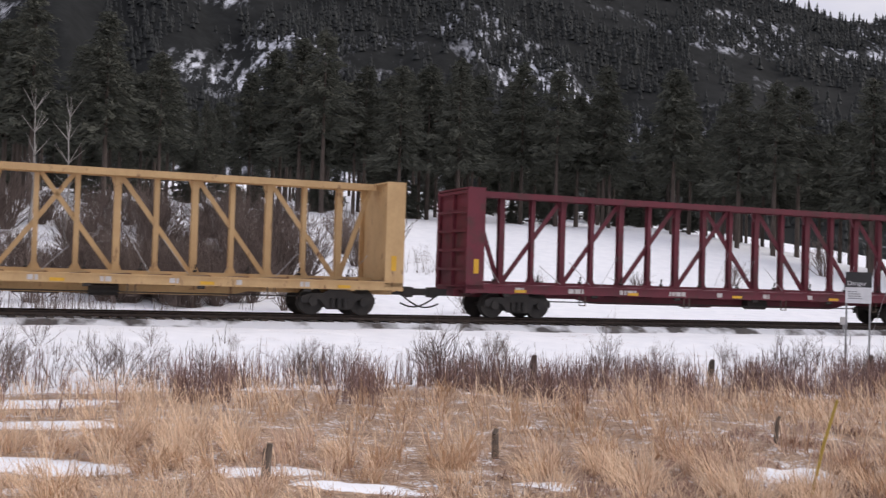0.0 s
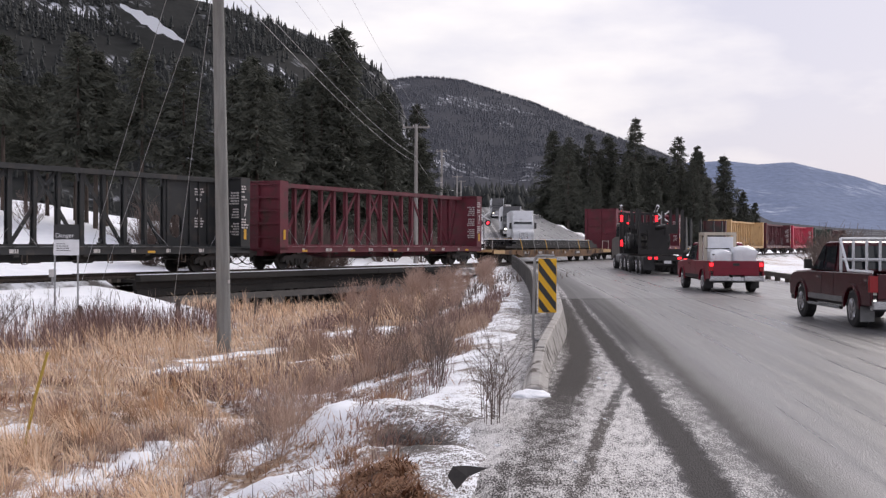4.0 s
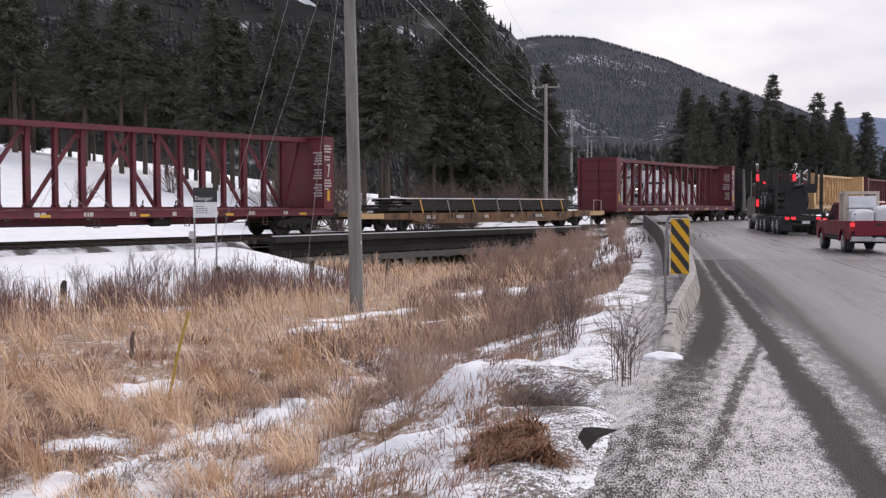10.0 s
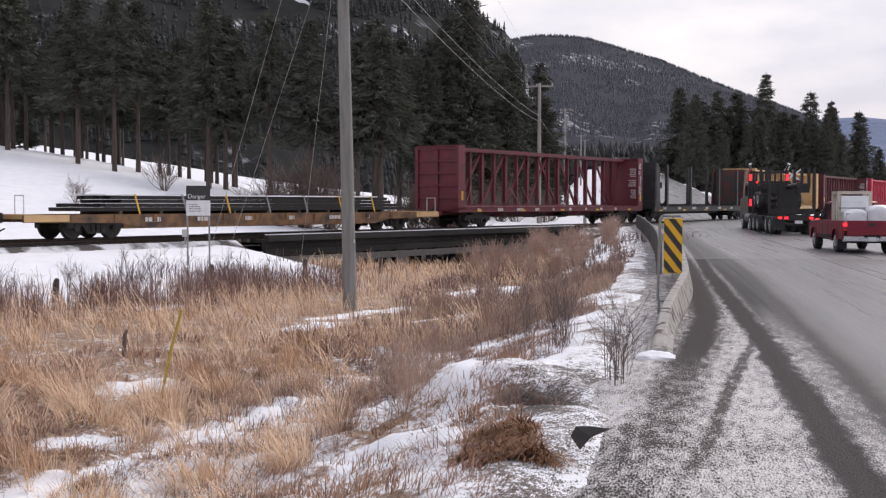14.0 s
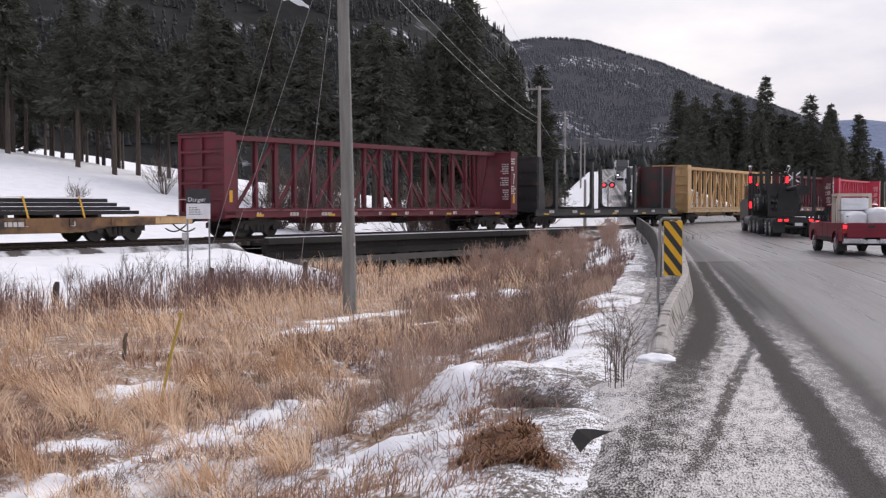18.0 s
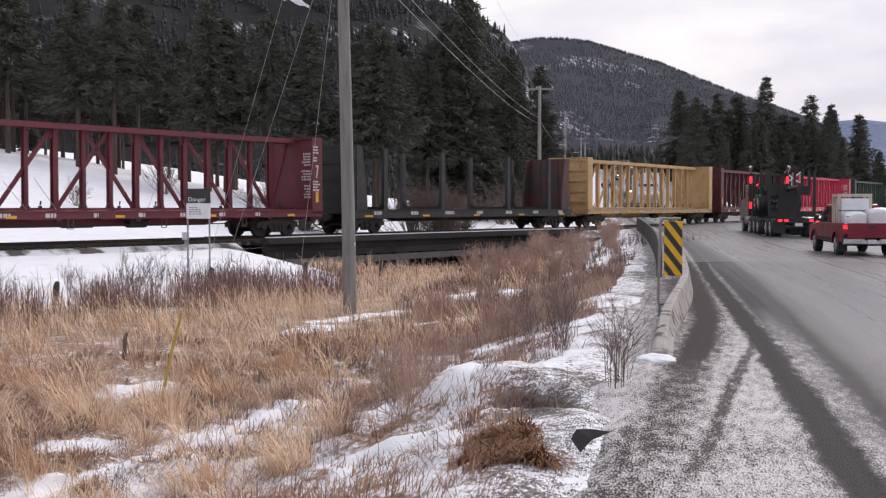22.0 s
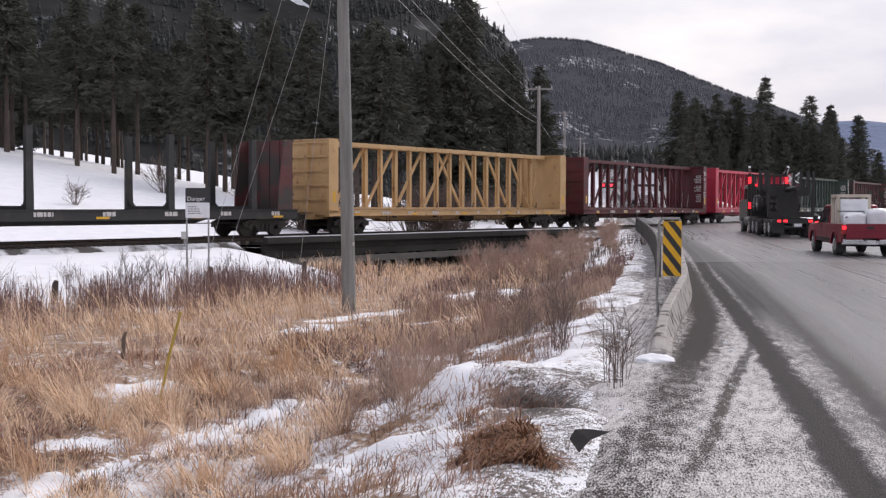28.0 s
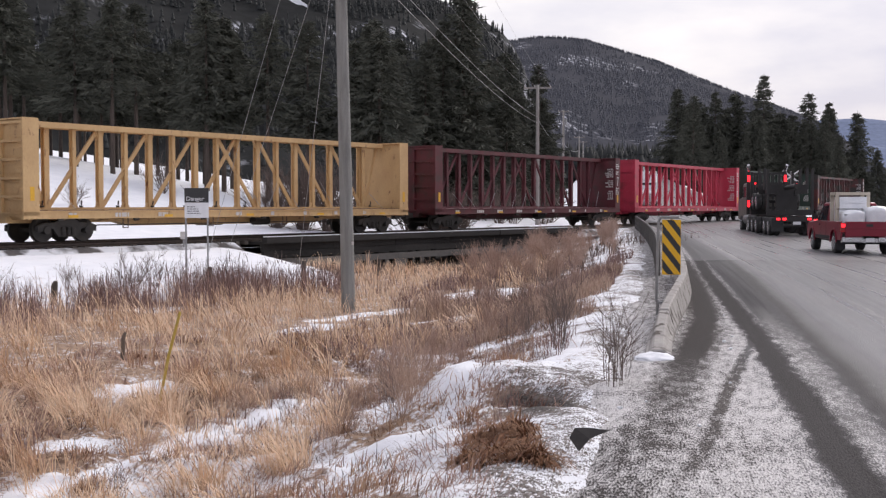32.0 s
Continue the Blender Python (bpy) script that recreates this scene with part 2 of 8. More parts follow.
    wiped = math2('MAXIMUM', math2('MAXIMUM', wheel, turned), math2('MAXIMUM', foot, second))
    wob = math2('ADD', math2('MULTIPLY', math2('SUBTRACT', fine, 0.5), 1.9), math2('ADD', math2('MULTIPLY', math2('SUBTRACT', mid, 0.5), 1.1), math2('MULTIPLY', math2('SUBTRACT', patch, 0.5), 0.55)))
    salt_by_w = math2('MULTIPLY', math2('MULTIPLY', salt_by_w, far_off), math2('SUBTRACT', 1.0, wiped))
    held = step(salt_by_w, 0.02, 0.28)
    speck = step(math2('ADD', math2('MULTIPLY', wob, held), salt_by_w), 0.14, 0.66)
    bands = step(noise_node(1.0, (0.9, 0.03, 1)), 0.35, 0.65)
    grit = step(noise_node(34.0, (1, 1, 1)), 0.3, 0.7)
    base = mixer(grit, (0.026, 0.026, 0.027), (0.055, 0.053, 0.054))
    salt = mixer(grit, (0.50, 0.485, 0.475), (0.78, 0.76, 0.75))
    streak = step(noise_node(1.0, (5.0, 0.05, 1)), 0.35, 0.65)
    dull = mixer(math2('MULTIPLY', math2('ADD', bands, streak), 0.5), base, (0.150, 0.146, 0.149))
    # dark wet wheel tracks and the scraped foot of the barrier
    wet = math2('MULTIPLY', math2('MAXIMUM', wheel, math2('MAXIMUM', foot, second)), 0.8)
    dry = math2('MULTIPLY', band(ragged, 0.55, 0.12, 0.06), step(sep.outputs["Y"], 2.5, -0.5))
    dull = mixer(math2('MULTIPLY', dry, 0.75), dull, (0.21, 0.205, 0.20))
    gravel = math2('MULTIPLY', step(edge_w, 0.0, -0.4), 0.9)
    dull = mixer(gravel, dull, mixer(step(fine, 0.4, 0.6), (0.045, 0.04, 0.038), (0.15, 0.135, 0.125)))
    dull = mixer(wet, dull, mixer(step(fine, 0.4, 0.6), (0.016, 0.014, 0.014), (0.045, 0.04, 0.038)))
    # the bridge deck begins with a dark seam and wears a paler top
    deck = step(math2('ADD', sep.outputs["Y"], math2('MULTIPLY', math2('SUBTRACT', mid, 0.5), 0.4)), 19.0, 19.3, 0.0, 0.5)
    seam = math2('MULTIPLY', step(sep.outputs["Y"], 18.7, 18.85), step(sep.outputs["Y"], 19.4, 19.25))
    dull = mixer(math2('MULTIPLY', seam, 0.6), mixer(deck, dull, (0.20, 0.197, 0.20)), (0.03, 0.03, 0.03))
    nt.links.new(mixer(speck, dull, salt), b.inputs["Base Color"])
    open_road = math2('MULTIPLY', step(edge_w, 0.7, 1.4), math2('SUBTRACT', 1.0, speck))
    nt.links.new(math2('SUBTRACT', 0.75, math2('MULTIPLY', open_road, step(streak, 0.0, 1.0, 0.50, 0.30))), b.inputs["Roughness"])
    nt.links.new(step(open_road, 0.0, 1.0, 0.06, 0.22), b.inputs["Specular IOR Level"])
    bn = nt.nodes.new("ShaderNodeBump")
    bn.inputs["Strength"].default_value, bn.inputs["Distance"].default_value = 0.5, 0.015
    nt.links.new(math2('ADD', fine, math2('MULTIPLY', speck, 0.5)), bn.inputs["Height"])
    nt.links.new(bn.outputs["Normal"], b.inputs["Normal"])
    return m


M = {}
M["ground"] = ground_mat()
M["road"] = road_mat()
M["steel"] = mat("dull_steel", (0.10, 0.09, 0.085), 0.5, 0.7, (0.16, 0.11, 0.08), 4, 40)
M["rail"] = mat("rail_steel", (0.10, 0.075, 0.06), 0.45, 0.6, (0.05, 0.04, 0.035), 6, 60)
M["black"] = mat("black_running_gear", (0.022, 0.02, 0.019), 0.7, 0.0, (0.05, 0.043, 0.037), 3, 30)
M["car_red"] = mat("oxide_red_paint", (0.155, 0.018, 0.033), 0.6, 0, (0.10, 0.017, 0.026), 1.2, 18, 0.5, stain=(0.06, 0.03, 0.025), stain_scale=1.6, stain_at=0.66)
M["car_maroon"] = mat("maroon_paint", (0.115, 0.016, 0.024), 0.6, 0, (0.07, 0.014, 0.018), 1.2, 18, 0.5, stain=(0.045, 0.025, 0.022), stain_scale=1.6, stain_at=0.64)
M["car_pink"] = mat("fresh_red_paint", (0.50, 0.035, 0.075), 0.5, 0, (0.40, 0.03, 0.06), 1.2, 18, 0.5, stain=(0.12, 0.03, 0.03), stain_scale=1.6, stain_at=0.7)
M["car_yellow"] = mat("faded_yellow_paint", (0.60, 0.40, 0.195), 0.65, 0, (0.47, 0.30, 0.14), 1.4, 18, 0.5, stain=(0.20, 0.10, 0.05), stain_scale=4.5, stain_at=0.68, stain_soft=0.05, stretch=(1, 1, 0.5))
M["car_dark"] = mat("sooty_green_black_paint", (0.022, 0.024, 0.025), 0.6, 0, (0.014, 0.015, 0.016), 1.2, 18, 0.5, stain=(0.06, 0.045, 0.038), stain_scale=1.6, stain_at=0.66)
M["car_green"] = mat("dark_green_paint", (0.03, 0.055, 0.04), 0.6, 0, (0.02, 0.035, 0.027), 1.2, 18, 0.5, stain=(0.05, 0.04, 0.03), stain_scale=1.6, stain_at=0.66)
M["car_brown"] = mat("brown_red_paint", (0.12, 0.026, 0.027), 0.6, 0, (0.06, 0.026, 0.026), 1.2, 18, 0.5, stain=(0.04, 0.034, 0.031), stain_scale=1.1, stain_at=0.50, stain_soft=0.08)
M["white_paint"] = mat("white_stencil_paint", (0.62, 0.60, 0.58), 0.6, 0, (0.45, 0.42, 0.4), 6, 40)
M["yellow_reflector"] = mat("yellow_reflector", (0.75, 0.42, 0.03), 0.4, 0, (0.6, 0.33, 0.03), 5, 40)
M["car_rust"] = mat("rusty_brown_sill", (0.15, 0.075, 0.04), 0.75, 0, (0.24, 0.13, 0.05), 1.5, 16, 0.5, stain=(0.04, 0.03, 0.026), stain_scale=1.8, stain_at=0.56)
M["ballast"] = mat("grey_ballast", (0.12, 0.11, 0.105), 0.9, 0, (0.05, 0.045, 0.045), 2, 14, 0.5, 0.9, 12, stain=(0.72, 0.74, 0.78), stain_scale=0.8, stain_at=0.46, stain_soft=0.06)
M["tie"] = mat("creosoted_timber", (0.06, 0.05, 0.045), 0.9, 0, (0.10, 0.085, 0.07), 3, 30, rand=0.25)
M["timber"] = mat("weathered_bridge_timber", (0.012, 0.011, 0.010), 0.9, 0, (0.034, 0.031, 0.029), 1.0, 14, 0.5, 0.4, 20, rand=0.3, stretch=(0.3, 1, 1))
M["concrete"] = mat("stained_concrete", (0.40, 0.38, 0.355), 0.85, 0, (0.27, 0.255, 0.24), 3, 25, 0.5, 0.3, 40, stain=(0.07, 0.055, 0.045), stain_scale=5.0, stain_at=0.60, stain_soft=0.05)
M["pole_wood"] = mat("grey_pole_wood", (0.29, 0.29, 0.275), 0.9, 0, (0.18, 0.18, 0.17), 2, 25, 0.5, 0.5, 30, stretch=(6, 6, 0.5))
M["far_pole_wood"] = mat("pale_pole_wood", (0.33, 0.31, 0.29), 0.9, 0, (0.22, 0.2, 0.185), 2, 25, stretch=(6, 6, 0.5))
M["post_wood"] = mat("dark_fence_wood", (0.05, 0.04, 0.034), 0.95, 0, (0.10, 0.08, 0.065), 5, 40, 0.5, 0.5, 40, stretch=(4, 4, 0.6))
M["grey_post_wood"] = mat("grey_fence_wood", (0.12, 0.095, 0.075), 0.95, 0, (0.20, 0.16, 0.13), 5, 40, 0.5, 0.5, 40, stretch=(4, 4, 0.6))
M["galv"] = mat("galvanized_steel", (0.33, 0.33, 0.33), 0.5, 0.6, (0.22, 0.22, 0.22), 4, 40)
M["wire"] = mat("grey_wire", (0.42, 0.42, 0.43), 0.5, 0.0, (0.32, 0.32, 0.33), 4, 40)
M["sign_black"] = mat("black_sheeting", (0.02, 0.02, 0.022), 0.5, 0, (0.03, 0.03, 0.03), 6, 50)
M["sign_white"] = mat("white_sheeting", (0.72, 0.72, 0.73), 0.5, 0, (0.62, 0.62, 0.63), 6, 50)
M["sign_yellow"] = mat("yellow_sheeting", (0.80, 0.44, 0.01), 0.45, 0, (0.70, 0.38, 0.01), 5, 50)
M["bark"] = mat("conifer_bark", (0.055, 0.042, 0.035), 0.95, 0, (0.11, 0.085, 0.07), 2, 14, 0.5, 0.6, 12, stretch=(3, 3, 0.5))
M["needles"] = island_mat("conifer_needles", [(0.062, 0.067, 0.057), (0.088, 0.092, 0.074), (0.100, 0.102, 0.082), (0.073, 0.077, 0.065)], gloss=0.06)
M["far_needles"] = island_mat("far_conifer_needles", [(0.026, 0.029, 0.029), (0.036, 0.039, 0.038), (0.030, 0.033, 0.033), (0.042, 0.045, 0.044)])
# blue-grey and lifted: distance haze is mixed into these needle colours
M["ridge_needles"] = island_mat("haze_tinted_conifer_needles", [(0.072, 0.077, 0.092), (0.088, 0.093, 0.110), (0.080, 0.085, 0.100)])
M["grass"] = island_mat("dry_tan_grass", [(0.60, 0.41, 0.27), (0.83, 0.62, 0.43), (0.73, 0.51, 0.345), (0.48, 0.32, 0.21), (0.87, 0.68, 0.49)])
M["rust_grass"] = island_mat("rust_brown_grass", [(0.22, 0.11, 0.07), (0.44, 0.27, 0.17), (0.30, 0.16, 0.10), (0.50, 0.35, 0.23), (0.14, 0.075, 0.055)])
M["brush_twig"] = island_mat("reddish_grey_brush", [(0.17, 0.105, 0.098), (0.28, 0.19, 0.175), (0.21, 0.135, 0.125), (0.36, 0.24, 0.20)])
M["litter_grass"] = island_mat("reddish_dead_stalks", [(0.42, 0.27, 0.20), (0.64, 0.45, 0.33), (0.54, 0.36, 0.27), (0.30, 0.185, 0.14)])
M["mat_grass"] = island_mat("matted_red_brown_stalks", [(0.22, 0.12, 0.095), (0.42, 0.27, 0.21), (0.32, 0.19, 0.15), (0.13, 0.085, 0.075), (0.50, 0.35, 0.27)])
M["orange_grass"] = island_mat("rust_orange_grass", [(0.19, 0.088, 0.052), (0.32, 0.17, 0.095), (0.12, 0.06, 0.038), (0.40, 0.24, 0.14)])
M["brush_brown"] = island_mat("brown_dead_weeds", [(0.30, 0.20, 0.155), (0.52, 0.38, 0.29), (0.40, 0.28, 0.22), (0.60, 0.46, 0.35)])
M["birch"] = mat("pale_birch_bark", (0.42, 0.40, 0.37), 0.8, 0, (0.2, 0.18, 0.17), 4, 25, 0.5, 0.3, 20, stretch=(2, 2, 5))
M["twig"] = island_mat("grey_brown_twigs", [(0.10, 0.075, 0.066), (0.18, 0.14, 0.122), (0.13, 0.097, 0.084)])
M["red_twig"] = island_mat("red_brown_twigs", [(0.30, 0.20, 0.165), (0.50, 0.37, 0.30), (0.40, 0.275, 0.225)])


# ---- mesh helpers ----
def box(bm, x0, x1, y0, y1, z0, z1, m=None):
    vs = [bm.verts.new(v) for v in ((x0, y0, z0), (x1, y0, z0), (x1, y1, z0), (x0, y1, z0), (x0, y0, z1), (x1, y0, z1), (x1, y1, z1), (x0, y1, z1))]
    if m is not None:
        for v in vs:
            v.co = m @ v.co
    for f in ((3, 2, 1, 0), (4, 5, 6, 7), (0, 1, 5, 4), (1, 2, 6, 5), (2, 3, 7, 6), (3, 0, 4, 7)):
        bm.faces.new([vs[i] for i in f])
    return vs


def beam(bm, a, b, wide, deep, up=(0, 1, 0)):
    """A bar from a to b; wide lies across 'up', deep along it."""
    a, b = Vector(a), Vector(b)
    d = (b - a)
    L = d.length
    d.normalize()
    u = Vector(up)
    u = (u - d * u.dot(d)).normalized()
    s = d.cross(u)
    m = Matrix((( d.x, s.x, u.x, a.x), (d.y, s.y, u.y, a.y), (d.z, s.z, u.z, a.z), (0, 0, 0, 1)))
    return box(bm, 0, L, -wide / 2, wide / 2, -deep / 2, deep / 2, m)


def tube(bm, a, b, r0, r1=None, n=8, caps=True):
    a, b = Vector(a), Vector(b)
    r1 = r0 if r1 is None else r1
    q = (b - a).to_track_quat('Z', 'Y')
    ra, rb = [], []
    for i in range(n):
        t = 2 * math.pi * i / n
        v = Vector((math.cos(t), math.sin(t), 0))
        ra.append(bm.verts.new(a + q @ (v * r0)))
        rb.append(bm.verts.new(b + q @ (v * r1)))
    for i in range(n):
        bm.faces.new((ra[i], ra[(i + 1) % n], rb[(i + 1) % n], rb[i]))
    if caps:
        bm.faces.new(ra[::-1])
        bm.faces.new(rb)


def prism(bm, pts, y0, y1, m=None):
    """A flat outline in x and z, given thickness along y."""
    a = [bm.verts.new((x, y0, z)) for x, z in pts]
    b = [bm.verts.new((x, y1, z)) for x, z in pts]
    bm.faces.new(a)
    bm.faces.new(b[::-1])
    n = len(pts)
    for i in range(n):
        bm.faces.new((a[i], b[i], b[(i + 1) % n], a[(i + 1) % n]))
    if m is not None:
        for v in a + b:
            v.co = m @ v.co


def finish(bm, bevel=0.0, smooth=False):
    bmesh.ops.recalc_face_normals(bm, faces=bm.faces)
    if bevel:
        bmesh.ops.bevel(bm, geom=[e for e in bm.edges if len(e.link_faces) == 2 and e.calc_face_angle(0) > 0.6], offset=bevel, segments=1, affect='EDGES', clamp_overlap=True)
    if smooth:
        for f in bm.faces:
            f.smooth = True
    return bm


def mesh_of(name, bm, material):
    me = bpy.data.meshes.new(name)
    bm.to_mesh(me)
    bm.free()
    me.materials.append(material)
    return me


def part(name, bm, material, parent=None, label=""):
    ob = new(name, mesh_of(name, bm, material) if isinstance(bm, bmesh.types.BMesh) else bm)
    if parent is not None:
        ob.parent = parent
    if label:
        ob["label"] = label
    return ob


def thing(name, m, label, category, group=""):
    ob = new(name)
    ob.empty_display_size = 0.2
    ob.matrix_world = m
    return tagged(ob, label, category, group)


def soup(name, verts, faces, material, parent=None, smooth=False):
    """One mesh from arrays of corners and of equal-sided faces."""
    verts, faces = np.asarray(verts, np.float32), np.asarray(faces, np.int32)
    me = bpy.data.meshes.new(name)
    me.vertices.add(len(verts))
    me.vertices.foreach_set("co", verts.ravel())
    k = faces.shape[1]
    me.loops.add(faces.size)
    me.loops.foreach_set("vertex_index", faces.ravel())
    me.polygons.add(len(faces))
    me.polygons.foreach_set("loop_start", np.arange(0, faces.size, k, dtype=np.int32))
    me.polygons.foreach_set("loop_total", np.full(len(faces), k, np.int32))
    if smooth:
        me.polygons.foreach_set("use_smooth", np.ones(len(faces), bool))
    me.update(calc_edges=True)
    me.materials.append(material)
    if name is None:
        return me
    ob = new(name, me)
    if parent is not None:
        ob.parent = parent
    return ob


# ---- plan: the track's line and the road's line ----
T0, T1, T2, T3, TX = 40.654, 0.37553, -0.000392, 0.0000099, 70.0


def track_y(x):
    """The track's centre line, a slow bend that runs out straight past the crossing."""
    x = np.asarray(x, float)
    xc = np.minimum(x, TX)
    return T0 + T1 * xc + T2 * xc ** 2 + T3 * xc ** 3 + (T1 + 2 * T2 * TX + 3 * T3 * TX ** 2) * np.maximum(x - TX, 0)


def track_slope(x):
    xc = np.minimum(np.asarray(x, float), TX)
    return T1 + 2 * T2 * xc + 3 * T3 * xc ** 2


_X = np.linspace(-160, 700, 17201)
_Y = track_y(_X)
_S = np.concatenate([[0], np.cumsum(np.hypot(np.diff(_X), np.diff(_Y)))])
_S = _S - np.interp(0, _X, _S)


def track_at(s):
    x = float(np.interp(s, _S, _X))
    return x, float(track_y(x))


def track_off(x, y):
    """Metres from the track's centre line, positive beyond it."""
    sl = track_slope(x)
    return (np.asarray(y) - track_y(x)) / np.sqrt(1 + sl * sl)


RO, RD, RN = np.array((13.9, 12.87)), np.array((0.698, 0.716)), np.array((0.716, -0.698))


def road_bend(u):
    u = np.asarray(u, float)
    uc = np.clip(u, 0, 60)
    return -0.0006 * uc ** 2 - 0.072 * np.maximum(u - 60, 0)


def road_uw(x, y):
    dx, dy = np.asarray(x) - RO[0], np.asarray(y) - RO[1]
    u = dx * RD[0] + dy * RD[1]
    return u, dx * RN[0] + dy * RN[1] - road_bend(u)


def road_at(u, w):
    w = w + float(road_bend(u))
    return RO[0] + u * RD[0] + w * RN[0], RO[1] + u * RD[1] + w * RN[1]


def smooth(a, b, x):
    t = np.clip((np.asarray(x, float) - a) / (b - a), 0, 1)
    return t * t * (3 - 2 * t)


def road_z(u):
    """The road climbs a little to the crossing and on up the far hill."""
    u = np.asarray(u, float)
    return -0.42 + 0.40 * smooth(30, 84, u) + 0.052 * np.clip(u - 86, 0, 280) * smooth(86, 112, u)


def value_noise(x, y, seed=0):
    """Smooth noise on the plane, about -1 to 1, for whole arrays."""
    xi, yi = np.floor(x).astype(np.int64), np.floor(y).astype(np.int64)
    xf, yf = x - xi, y - yi

    def h(a, b):
        n = (a * 374761393 + b * 668265263 + seed * 974711) & 0x7fffffff
        n = ((n ^ (n >> 13)) * 1274126177) & 0x7fffffff
        return ((n ^ (n >> 16)) & 0xffff) / 32767.5 - 1
    sx, sy = xf * xf * (3 - 2 * xf), yf * yf * (3 - 2 * yf)
    return (h(xi, yi) * (1 - sx) + h(xi + 1, yi) * sx) * (1 - sy) + (h(xi, yi + 1) * (1 - sx) + h(xi + 1, yi + 1) * sx) * sy


BRIDGE_A, BRIDGE_B = 20.0, 46.0      # the trestle, in x


def ground_z(x, y):
    x, y = np.asarray(x, float), np.asarray(y, float)
    dr = track_off(x, y)
    u, w = road_uw(x, y)
    # marsh between the road and the track
    z = -1.12 + 0.10 * value_noise(x / 5, y / 5, 3) + 0.05 * value_noise(x / 1.3, y / 1.3, 4)
    # creek bed under the trestle
    z = z - 0.9 * np.exp(-((x - 31) / 8) ** 2) * smooth(-14, -4, dr) * (1 - smooth(4, 16, dr))
    # railway bank, near side
    bank = -0.40 - 0.78 * smooth(-2.6, -13.5, dr) ** 0.8 + 0.05 * value_noise(x / 1.5, y / 1.5, 9)
    open_span = smooth(BRIDGE_A - 2, BRIDGE_A + 1.5, x) * (1 - smooth(BRIDGE_B - 1.5, BRIDGE_B + 2, x))
    z = z + (bank - z) * smooth(-15.5, -11.0, dr) * (1 - open_span)
    # field beyond the track, rising to the woods
    rise = 6.6 - 4.4 * smooth(18, 62, x) - 2.0 * smooth(62, 130, x)
    far = -0.55 + rise * smooth(5, 52, dr) + 0.25 * value_noise(x / 9, y / 9, 5) * smooth(6, 20, dr)
    far = far + 0.09 * np.maximum(dr - 52, 0) * (1 - smooth(75, 150, x) * 0.75)
    z = np.where(dr > 0, z + (far - z) * smooth(1.5, 6, dr) * np.where(dr < 8, 1 - open_span * (1 - smooth(3, 8, dr)), 1), z)
    # road embankment and its shoulder
    rz = road_z(u)
    left = rz - 0.80 * smooth(-1.7, -5.2, w) + 0.06 * value_noise(x / 0.9, y / 0.9, 7) * smooth(-1.5, -3.5, w)
    right = rz - 0.05 - 1.3 * smooth(11.5, 16.5, w)
    side = np.where(w < 5, left, right)
    k = np.where(w < 5, smooth(-9.5, -4.5, w), 1 - smooth(14, 22, w))
    k = k * np.where((dr > 6) & (u < 200), np.maximum(1 - smooth(6, 16, dr), smooth(-7, -3, w) * (1 - smooth(12, 18, w))), 1)
    z = z + (side - z) * k
    inner = smooth(-1.95, -1.4, w + 0.22 * value_noise(x / 0.7, y / 0.7, 17) + 0.10 * value_noise(x / 0.25, y / 0.25, 18)) * (w < 11.0)
    z = z * (1 - inner) + (rz - 0.10) * inner
    # hump of ploughed snow beside the ditch
    z = z + 0.40 * np.exp(-(((x - 6.95) / 0.72) ** 2 + ((y - 10.35) / 0.8) ** 2)) + 0.05 * value_noise(x / 0.45, y / 0.45, 15) * smooth(-9, -6, w) * (1 - smooth(-2.6, -1.9, w)) * (dr < -6)
    z = z - 0.16 * np.exp(-(((x - 6.85) / 0.35) ** 2 + ((y - 8.85) / 0.7) ** 2))
    # frozen lumps in the ditch and the near marsh
    rough = smooth(-16, -7, w) * (1 - smooth(-2.3, -1.8, w)) * (dr < -6) * (1 - smooth(16, 24, np.hypot(x, y)))
    z = z + rough * (0.045 * value_noise(x / 0.34, y / 0.34, 101) + 0.025 * value_noise(x / 0.16, y / 0.16, 102))
    # under the rails
    bed = np.where(np.abs(dr) < 2.2, 1.0, 0.0) * (1 - open_span)
    return z * (1 - bed) + np.minimum(z, -0.55) * bed


